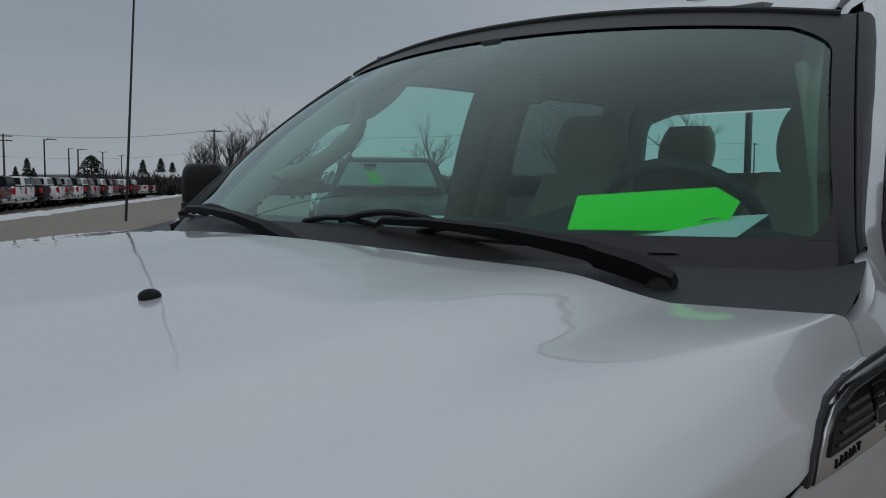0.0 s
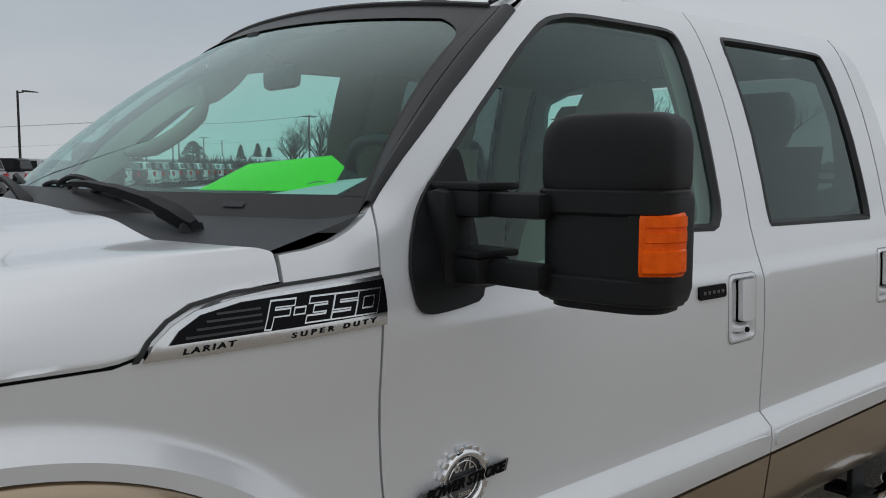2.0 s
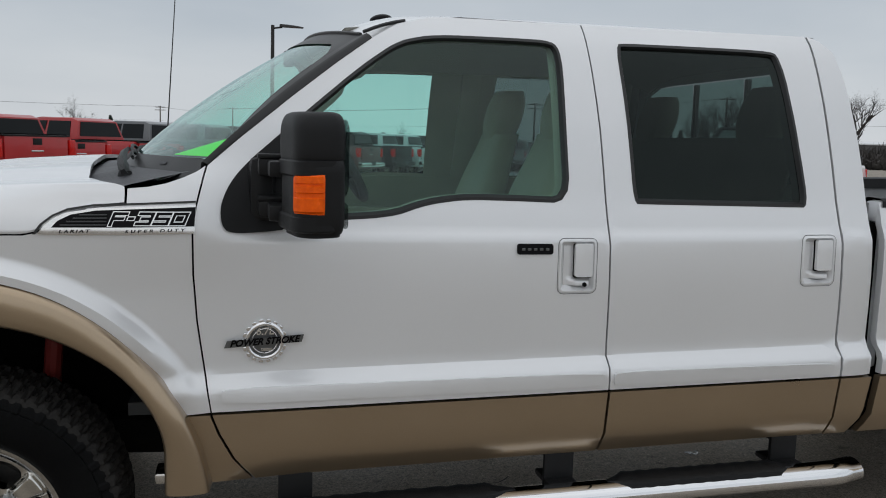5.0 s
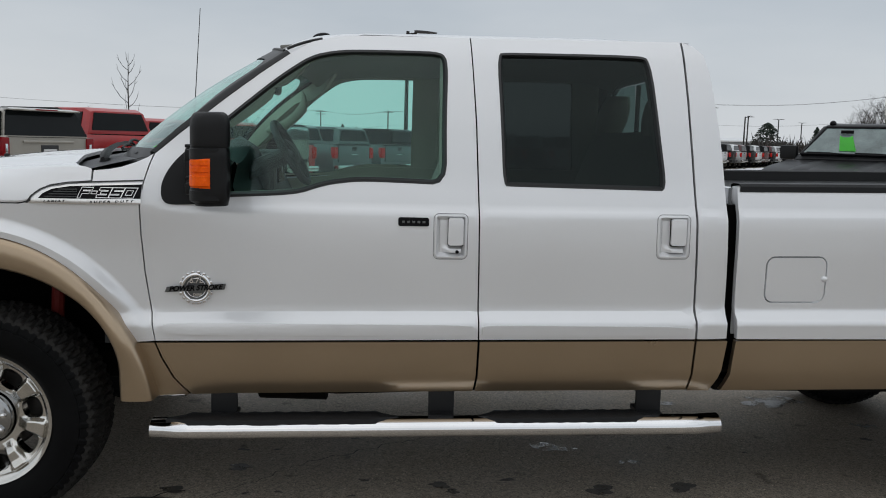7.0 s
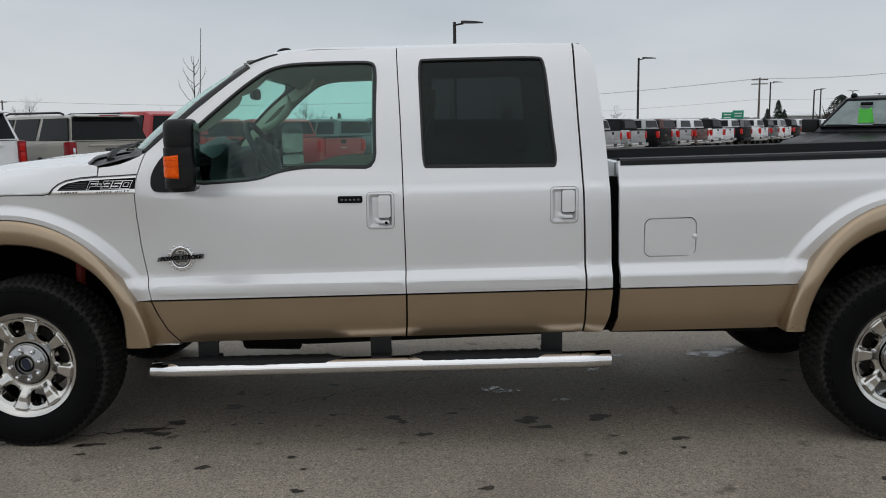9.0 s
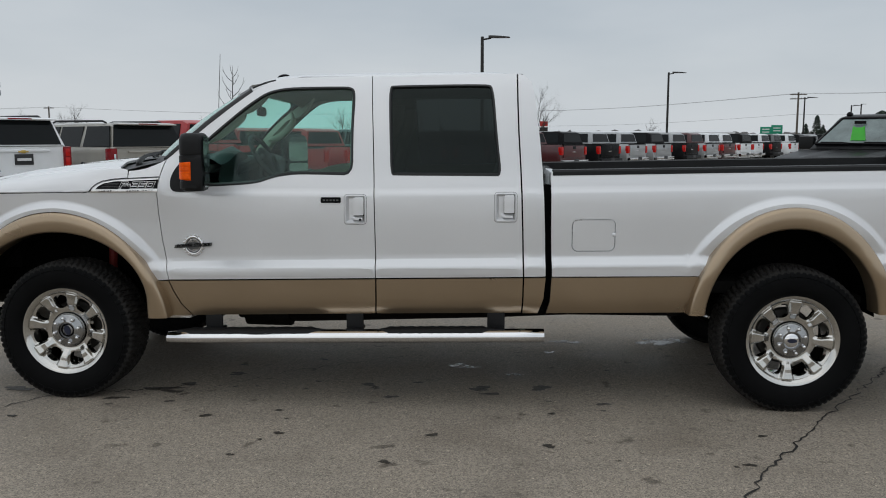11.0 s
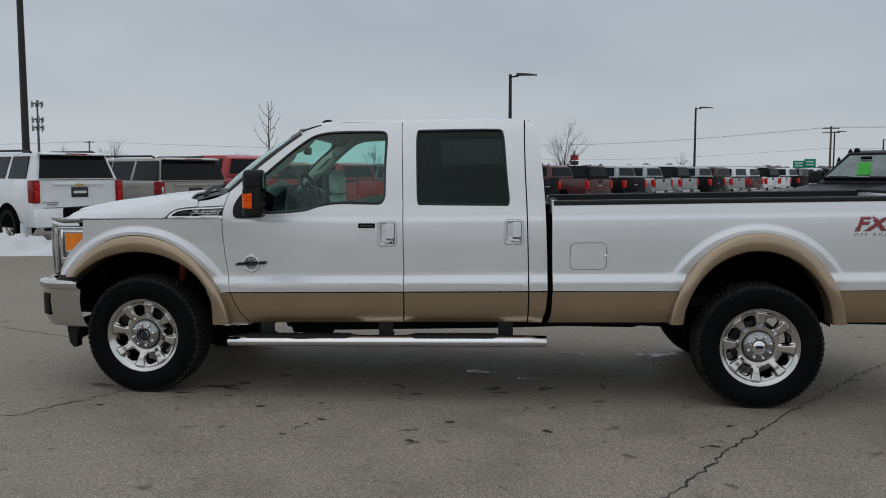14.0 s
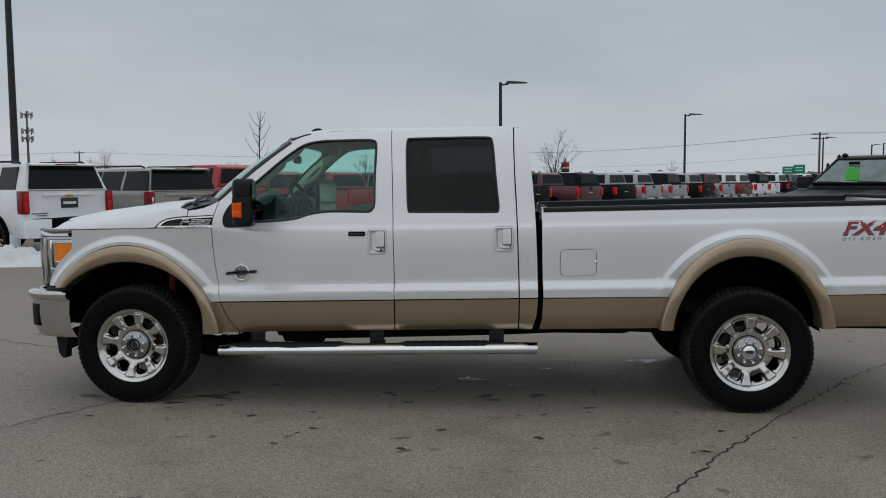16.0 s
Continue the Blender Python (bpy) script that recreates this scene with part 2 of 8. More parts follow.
def flat_mesh(outline, holes, step, creases=(), extra=()):
    """Triangles of an outline with holes in the plane: points, triangles."""
    loops = [fine_loop(outline, step)] + [fine_loop(h, step) for h in holes]
    pts, edges = [], []
    for lp in loops:
        o = len(pts)
        pts += [Vector((v[0], v[1])) for v in lp]
        edges += [(o + i, o + (i + 1) % len(lp)) for i in range(len(lp))]
    xs, zs = [v[0] for v in loops[0]], [v[1] for v in loops[0]]
    levels = np.unique(np.concatenate([np.arange(min(zs), max(zs), step), [q for q in creases if min(zs) < q < max(zs)]]))
    gx, gz = np.meshgrid(np.arange(min(xs), max(xs), step), levels)
    gx, gz = gx.ravel(), gz.ravel()
    ok = inside(gx, gz, loops[0])
    for h in loops[1:]:
        ok &= ~inside(gx, gz, h)
    for lp in loops:
        ok &= ~near_edge(gx, gz, lp, step * 0.55)
    if extra:
        ex, ez = np.array([q[0] for q in extra]), np.array([q[1] for q in extra])
        fit_in = inside(ex, ez, loops[0])
        for lp in loops:
            fit_in &= ~near_edge(ex, ez, lp, step * 0.3)
        ok &= ~near_edge(gx, gz, extra, step * 0.5)
        pts += [Vector((float(a), float(b))) for a, b in zip(ex[fit_in], ez[fit_in])]
    pts += [Vector((float(a), float(b))) for a, b in zip(gx[ok], gz[ok])]
    v2, _, faces, *_ = delaunay_2d_cdt(pts, edges, [], 0, 1e-6)
    cx = [sum(v2[i][0] for i in f) / len(f) for f in faces]
    cz = [sum(v2[i][1] for i in f) / len(f) for f in faces]
    keep = inside(cx, cz, loops[0])
    for h in loops[1:]:
        keep &= ~inside(cx, cz, h)
    return v2, [f for f, k in zip(faces, keep) if k]


RAKE = 0.0175
# small shifts of the body along its length: at x, by dx, and by dz above the belt
STRETCH = ((-0.8, 0.0, 0.45, 0.62, 0.8, 1.1, 1.8, 2.9, 3.7, 4.3), (-0.02, -0.016, -0.003, 0.010, 0.016, 0.020, 0.022, 0.022, 0.010, 0.0), (0.022, 0.022, 0.014, 0.012, 0.013, 0.012, -0.002, -0.008, -0.008, -0.008))


def V(x, y, z):
    """A point of the truck's body, which stands a little higher at the rear."""
    up = min(1.0, max(0.0, (z - 0.95) / 0.35))
    dz = float(np.interp(x, STRETCH[0], STRETCH[2])) * up - 0.008 * (1 - up)
    return (x + float(np.interp(x, STRETCH[0], STRETCH[1])), y, z + RAKE * x + dz)


def panel(outline, holes, depth, side, step=0.05, lip=0.016, bm=None, creases=(), extra=()):
    """A body panel: an outline in (x, z) laid on the surface |y| = depth(x, z), with its edges turned in. side -1 is the driver's side."""
    bm = bm or bmesh.new()
    v2, faces = flat_mesh(outline, holes, step, creases, extra)
    vs = [bm.verts.new(V(p[0], side * depth(p[0], p[1]), p[1])) for p in v2]
    made = []
    for f in faces:
        f = list(f)
        a, b, c = (v2[f[0]], v2[f[1]], v2[f[2]])
        turn = (b[0] - a[0]) * (c[1] - a[1]) - (b[1] - a[1]) * (c[0] - a[0])
        if (turn > 0) == (side > 0):
            f = f[::-1]
        made.append(bm.faces.new([vs[i] for i in f]))
    if lip:
        border = [e for f in made for e in f.edges if len(e.link_faces) == 1]
        back = {}
        for e in border:
            for v in e.verts:
                if v not in back:
                    back[v] = bm.verts.new((v.co.x, v.co.y - side * lip, v.co.z))
        for e in border:
            lo = e.link_loops[0]
            a, b = lo.vert, lo.link_loop_next.vert
            bm.faces.new((b, a, back[a], back[b]))
    for v in [v for v in bm.verts if not v.link_faces]:
        bm.verts.remove(v)
    return bm


def ribbon(inner, outer, depth_i, depth_o, side, bm=None):
    """A closed band between two outlines with as many points each."""
    bm = bm or bmesh.new()
    a = [bm.verts.new(V(p[0], side * depth_i(*p), p[1])) for p in inner]
    b = [bm.verts.new(V(p[0], side * depth_o(*p), p[1])) for p in outer]
    n = len(a)
    for i in range(n):
        j = (i + 1) % n
        bm.faces.new((a[i], a[j], b[j], b[i]))
    bmesh.ops.recalc_face_normals(bm, faces=bm.faces[:])
    return bm


def shrink(poly, d):
    """An outline moved inwards by d."""
    n = len(poly)
    area = sum(poly[i][0] * poly[(i + 1) % n][1] - poly[(i + 1) % n][0] * poly[i][1] for i in range(n))
    s = 1 if area > 0 else -1
    out = []
    for i in range(n):
        a, b, c = Vector(poly[i - 1]), Vector(poly[i]), Vector(poly[(i + 1) % n])
        t = (c - a).normalized()
        out.append((b.x - s * t.y * d, b.y + s * t.x * d))
    return out


def lettering(text, size, material, parent, x0, z0, off, side, wide=1.0, shear=0.0, bold=0.0, depth=0.002, space=1.0, name="lettering", slope=0.0):
    """Raised letters that follow the flank of the truck; slope: how much they climb along the line."""
    cu = bpy.data.curves.new(name, "FONT")
    cu.body, cu.size, cu.shear, cu.offset, cu.extrude = text, size, shear, bold, depth
    cu.space_character = space
    cu.align_x, cu.align_y = "CENTER", "CENTER"
    tmp = bpy.data.objects.new(name, cu)
    scene.collection.objects.link(tmp)
    me = bpy.data.meshes.new_from_object(tmp.evaluated_get(bpy.context.evaluated_depsgraph_get()))
    bpy.data.objects.remove(tmp)
    me.materials.clear()
    me.materials.append(material)
    for v in me.vertices:
        x = x0 - side * v.co.x * wide
        z = z0 + v.co.y + slope * v.co.x * wide
        v.co = V(x, side * (flank(x, z) + off + v.co.z), z)
    ob = new(name, me)
    ob.parent = parent
    return ob


GLYPHS = {"F": (((0, -0.1), (0, 1), (1, 1)), ((0, 0.5), (0.82, 0.5))), "-": (((0, 0.5), (0.7, 0.5)),), "3": (((0, 1), (1, 1), (1, 0), (0, 0)), ((0.3, 0.5), (1, 0.5))),
          "5": (((1, 1), (0, 1), (0, 0.5), (1, 0.5), (1, 0), (0, 0)),), "0": (((0, 0), (0, 1), (1, 1), (1, 0), (0, 0)),)}


def square_letters(text, x0, x1, z0, z1, pen, off, side, shear=0.35, rise=0.0):
    """Angular letters of strokes laid on the flank, from x0 to x1 and z0 to z1."""
    bm = bmesh.new()
    widths = [0.34 if c == "-" else 1.0 for c in text]
    unit = (x1 - x0) / (sum(widths) + 0.38 * (len(text) - 1))
    x, lay = x0, 0
    for c, w in zip(text, widths):
        for line in GLYPHS[c]:
            for a, b in zip(line, line[1:]):
                p = [Vector((x + q[0] * unit * w, z0 + (z1 - z0) * q[1])) for q in (a, b)]
                d = (p[1] - p[0]).normalized()
                nrm = Vector((-d.y, d.x)) * pen
                ends = (p[0] - d * pen, p[1] + d * pen)
                lay += 1
                k = max(2, int((ends[1] - ends[0]).length / 0.008))
                for i in range(k):
                    u, v = ends[0].lerp(ends[1], i / k), ends[0].lerp(ends[1], (i + 1) / k)
                    quad = []
                    for q in (u - nrm, v - nrm, v + nrm, u + nrm):
                        sx = q.x + shear * (q.y - z0)
                        sz = q.y + rise * (sx - x0)
                        quad.append(bm.verts.new(V(sx, side * (flank(sx, sz) + off + 0.00004 * lay), sz)))
                    bm.faces.new(quad if side < 0 else quad[::-1])
        x += unit * (w + 0.38)
    return bm


# ---------------------------------------------------------------- the white pickup truck
PZ = (0.40, 0.49, 0.53, 0.59, 0.75, 0.810, 0.820, 0.857, 0.863, 1.00, 1.10, 1.20, 1.240, 1.268, 1.30, 1.36, 1.48, 1.60, 1.70, 1.80, 1.88, 1.92, 1.95, 1.962)
PY = (0.870, 0.896, 0.930, 0.966, 0.984, 0.989, 0.987, 0.950, 0.947, 0.9525, 0.955, 0.9525, 0.949, 0.932, 0.924, 0.906, 0.881, 0.851, 0.820, 0.782, 0.744, 0.718, 0.692, 0.679)
FZ = (0.40, 0.75, 0.816, 0.856, 0.864, 1.10, 1.20, 1.27, 1.30, 1.325, 1.35, 1.375, 1.415, 1.452, 1.477, 1.60, 1.70, 1.80)
FY = (0.93, 0.982, 0.986, 0.962, 0.959, 0.971, 0.985, 0.993, 0.988, 0.980, 0.971, 0.962, 0.942, 0.910, 0.896, 0.862, 0.824, 0.782)
CREASES = (0.804, 0.814, 0.824, 0.840, 0.854, 0.860, 0.867, 1.228, 1.240, 1.254, 1.268, 1.28)
DZ = np.array([-0.002, 0.0, 0.002])
# wheel arches: centre, then half width and height of the opening (and its centre's height), of the tan flare and of the white swell
ARCHES = ((-0.006, 0.42, (0.545, 0.400, 0.638), (0.672, 0.735), (0.746, 0.793)), (4.342, 0.40, (0.489, 0.525, 0.490), (0.595, 0.742), (0.700, 0.800)))


def smoothstep(t):
    t = min(1.0, max(0.0, t))
    return t * t * (3 - 2 * t)


def flank(x, z):
    """Half width of the body at x and height z, without the flares."""
    d = float(np.mean(np.interp(z + DZ, PZ, PY)))
    if x < 0.95:
        k = smoothstep((0.95 - x) / 0.42)
        d += k * (float(np.mean(np.interp(z + DZ, FZ, FY))) - d)
    if x < -0.35:
        d -= 0.34 * (-0.35 - x) ** 2
    return d


def body(x, z):
    """Half width of the body with the swell over the wheels."""
    d = flank(x, z)
    for cx, cz, _, _, (aw, bw) in ARCHES:
        e = math.hypot((x - cx) / aw, (z - cz) / bw)
        if e < 1.0 and z > 0.5:
            d += 0.036 * smoothstep((1.0 - e) / 0.050) * smoothstep((z - 0.72) / 0.30)
    return d


def arc(a, n0, n1, n, which):
    """Points of a wheel arch's ellipse, from angle n0 to n1 in degrees."""
    cx, cz = a[0], a[1]
    ax, bz = a[2 + which][:2]
    return [(cx + ax * math.cos(radians(n0 + (n1 - n0) * i / n)), cz + bz * math.sin(radians(n0 + (n1 - n0) * i / n))) for i in range(n + 1)]


def arch_at(a, which, z, right):
    """x of an arch's ellipse at height z."""
    cx, cz = a[0], a[1]
    ax, bz = a[2 + which][:2]
    w = ax * math.sqrt(max(0.0, 1 - ((z - cz) / bz) ** 2))
    return cx + (w if right else -w)


def arch_deg(a, which, z):
    return math.degrees(math.asin((z - a[1]) / a[2 + which][1]))


def flare_base(x, z):
    """Half width from which the flares stand out: the flank without its crease."""
    return float(np.interp(z, (0.5, 0.75, 0.80, 0.90, 1.0, 1.2), (0.968, 0.984, 0.981, 0.971, 0.967, 0.968))) - 0.34 * max(0.0, -0.35 - x) ** 2


SWELL = [(cx + aw * e * math.cos(radians(q)), cz + bw * e * math.sin(radians(q))) for cx, cz, _, _, (aw, bw) in ARCHES for e in (1.012, 1.0, 0.985, 0.969, 0.953, 0.938) for q in np.arange(4, 177, 1.5)]
truck = thing("pickup_truck", "white crew-cab pickup with tan lower panels, parked on asphalt", "pickup truck")
FA, RA = ARCHES
TANZ, SILL = 0.748, 0.522

def round_rect(x0, x1, z0, z1, r, n=5):
    """A rectangle in (x, z) with round corners."""
    out = []
    for cx, cz, a0 in ((x1 - r, z1 - r, 0), (x0 + r, z1 - r, 90), (x0 + r, z0 + r, 180), (x1 - r, z0 + r, 270)):
        out += [(cx + r * math.cos(radians(a0 + 90 * i / n)), cz + r * math.sin(radians(a0 + 90 * i / n))) for i in range(n + 1)]
    return out


# outlines in (x, z) of the body
DOOR1 = [(0.616, 1.268), (0.624, 1.335), (0.634, 1.38), (0.643, 1.42), (0.652, 1.454), (0.735, 1.530), (0.896, 1.666), (1.031, 1.774), (1.140, 1.855), (1.225, 1.907), (1.341, 1.939), (1.503, 1.944),
         (1.862, 1.947), (1.872, 1.797), (1.884, 1.60), (1.894, 1.36), (1.899, 1.22), (1.903, 1.0), (1.907, TANZ + 0.004), (0.664, TANZ + 0.004), (0.648, 0.86), (0.626, 1.02), (0.617, 1.15)]
DOOR2 = [(1.867, 1.947), (2.741, 1.949), (2.743, 1.797), (2.750, 1.60), (2.764, 1.36), (2.770, 1.22), (2.777, 1.0), (2.783, TANZ + 0.004), (1.913, TANZ + 0.004),
         (1.909, 1.0), (1.905, 1.22), (1.900, 1.36), (1.890, 1.60), (1.877, 1.80)]
CORNER = [(2.750, 1.949), (2.793, 1.932), (2.831, 1.892), (2.848, 1.817), (2.861, 1.70), (2.879, 1.55), (2.894, 1.38), (2.904, 1.20), (2.912, 1.0), (2.917, TANZ + 0.004),
          (2.792, TANZ + 0.004), (2.786, 1.0), (2.779, 1.22), (2.773, 1.36), (2.759, 1.60), (2.752, 1.797)]
WIN1 = [(0.788, 1.487), (0.925, 1.612), (1.099, 1.762), (1.224, 1.852), (1.344, 1.879), (1.587, 1.884), (1.746, 1.884), (1.773, 1.842), (1.768, 1.60), (1.773, 1.352), (1.60, 1.356),
        (1.425, 1.358), (1.30, 1.340), (1.18, 1.298), (0.89, 1.286), (0.76, 1.285)]
WIN2 = [(1.971, 1.882), (2.019, 1.888), (2.555, 1.887), (2.604, 1.871), (2.632, 1.55), (2.657, 1.340), (2.59, 1.341), (2.035, 1.350), (1.996, 1.352), (1.985, 1.60)]
WIN1, WIN2 = rounded(WIN1, 2, 0.2), rounded(WIN2, 2, 0.2)
DOOR1_LOW = [(0.665, TANZ - 0.005), (1.907, TANZ - 0.005), (1.905, 0.60), (1.898, SILL + 0.004), (0.786, SILL), (0.728, 0.60), (0.688, 0.68)]
DOOR2_LOW = [(1.916, TANZ - 0.005), (2.783, TANZ - 0.005), (2.780, 0.60), (2.775, SILL + 0.004), (1.907, SILL + 0.004), (1.914, 0.60)]
CORNER_LOW = [(2.792, TANZ - 0.005), (2.917, TANZ - 0.005), (2.906, 0.62), (2.875, SILL), (2.784, SILL), (2.789, 0.60)]
d1 = arch_deg(FA, 1, TANZ)
FENDER = [(-0.400, 1.258), (0.19, 1.258), (0.235, 1.268), (0.285, 1.300), (0.35, 1.330), (0.449, 1.340), (0.450, 1.386), (0.50, 1.391), (0.545, 1.401), (0.588, 1.418), (0.624, 1.436), (0.646, 1.452), (0.638, 1.42), (0.629, 1.38),
          (0.619, 1.335), (0.611, 1.268), (0.612, 1.15), (0.621, 1.02), (0.643, 0.86), (0.660, TANZ + 0.004)] + arc(FA, d1, 141.5, 34, 1) + [(-0.618, 0.880), (-0.600, 0.93), (-0.548, 1.015), (-0.482, 1.078), (-0.415, 1.130), (-0.402, 1.20)]
FENDER_LOW = [(0.658, TANZ - 0.005), (0.680, 0.68), (0.720, 0.60), (0.778, SILL)] + [(arch_at(FA, 1, z, True), z) for z in (SILL, 0.58, 0.64, 0.70, TANZ - 0.005)]
d2 = arch_deg(RA, 1, TANZ)
BED = [(2.945, 1.352), (5.66, 1.352), (5.67, 1.0), (5.66, TANZ + 0.004)] + arc(RA, d2, 180 - d2, 40, 1) + [(2.955, TANZ + 0.004), (2.948, 1.0)]
BED_LOW1 = [(2.953, TANZ - 0.005), (arch_at(RA, 1, TANZ - 0.005, False), TANZ - 0.005)] + [(arch_at(RA, 1, z, False), z) for z in (0.68, 0.60, SILL)] + [(2.925, SILL), (2.945, 0.60)]
BED_LOW2 = [(arch_at(RA, 1, TANZ - 0.005, True), TANZ - 0.005), (5.66, TANZ - 0.005), (5.65, SILL)] + [(arch_at(RA, 1, z, True), z) for z in (SILL, 0.60, 0.68)]
FUEL = round_rect(3.069, 3.327, 0.893, 1.085, 0.038, 6)


def bowl(x, z):
    """The outline of a door handle's bowl."""
    return round_rect(x - 0.066, x + 0.066, z - 0.087, z + 0.087, 0.020)


def handle(x, z, side, parent, keyhole):
    """A door handle: a raised rim, a deep moulded bowl and a lift flap."""
    bm = bmesh.new()
    up = lambda d: (lambda a, b: flank(a, b) + d)
    out = bowl(x, z)
    r1, r2, r3, r4 = shrink(out, 0.004), shrink(out, 0.009), shrink(out, 0.013), shrink(out, 0.024)
    ribbon(out, r1, up(-0.002), up(0.004), side, bm)
    ribbon(r1, r2, up(0.004), up(0.0045), side, bm)
    ribbon(r2, r3, up(0.0045), up(-0.003), side, bm)
    ribbon(r3, r4, up(-0.003), up(-0.018), side, bm)
    floor = panel(r4, [], lambda a, b: flank(a, b) - 0.018 + 0.015 * smoothstep((z - 0.036 - b) / 0.016) * smoothstep((a - x + 0.030 - 0.5 * (z - 0.06 - b)) / 0.030), side, 0.006, 0)
    me = bpy.data.meshes.new("tmp")
    floor.to_mesh(me)
    floor.free()
    bm.from_mesh(me)
    bpy.data.meshes.remove(me)
    bmesh.ops.remove_doubles(bm, verts=bm.verts[:], dist=0.0005)
    bmesh.ops.recalc_face_normals(bm, faces=bm.faces[:])
    h = part("door_handle", bm, PAINT, parent, "white lift-up handle in a moulded bowl")
    bm = bmesh.new()
    ring_in = shrink(out, -0.0019)
    ribbon(ring_in, out, up(0.0015), up(0.0015), side, bm)
    part("rim_joint", bm, GREYDECAL, parent, "fine grey joint round the handle bowl")
    bm = bmesh.new()
    fl = round_rect(x - 0.010, x + 0.050, z - 0.034, z + 0.072, 0.008, 4)
    panel(fl, [], lambda a, b: flank(a, b) + 0.010 - 0.25 * abs(a - x - 0.02) ** 1.3, side, 0.012, 0.028, bm)
    part("handle_flap", bm, PAINT, parent)
    # black joint of the flap, wider rearward and below to paint its shadow
    bm = bmesh.new()
    fr = round_rect(x - 0.0115, x + 0.0555, z - 0.0385, z + 0.0745, 0.009, 4)
    panel(fr, [], lambda a, b: flank(a, b) - 0.006, side, 0.03, 0.006, bm)
    part("flap_joint_shade", bm, GAP, parent, "dark joint round the handle flap, widened behind and below as its shadow")
    if keyhole:
        bm = bmesh.new()
        bmesh.ops.create_cone(bm, cap_ends=True, segments=16, radius1=0.0075, radius2=0.0065, depth=0.006, matrix=Matrix.Translation(V(x + 0.027, side * (flank(x, z - 0.06) + 0.000), z - 0.060)) @ Matrix.Rotation(radians(90), 4, "X"))
        part("lock_cylinder", bm, BADGEBLK, parent, "dark round key lock")


def window(outline, side, parent, glassm, name="window"):
    """A door's window: rubber frame, sill strip and pane."""
    bm = bmesh.new()
    n1, n2 = shrink(outline, 0.010), shrink(outline, 0.019)
    ribbon(outline, n1, lambda a, b: flank(a, b) + 0.001, lambda a, b: flank(a, b) + 0.003, side, bm)
    ribbon(n1, n2, lambda a, b: flank(a, b) + 0.003, lambda a, b: flank(a, b) - 0.014, side, bm)
    w = part("window_seal", bm, SEAL, parent, "black rubber window frame")
    bm = bmesh.new()
    panel(shrink(outline, 0.012), [], lambda a, b: flank(a, b) - 0.012, side, 0.08, 0, bm)
    g = part("window_pane", bm, glassm, parent, smooth=60)
    return w


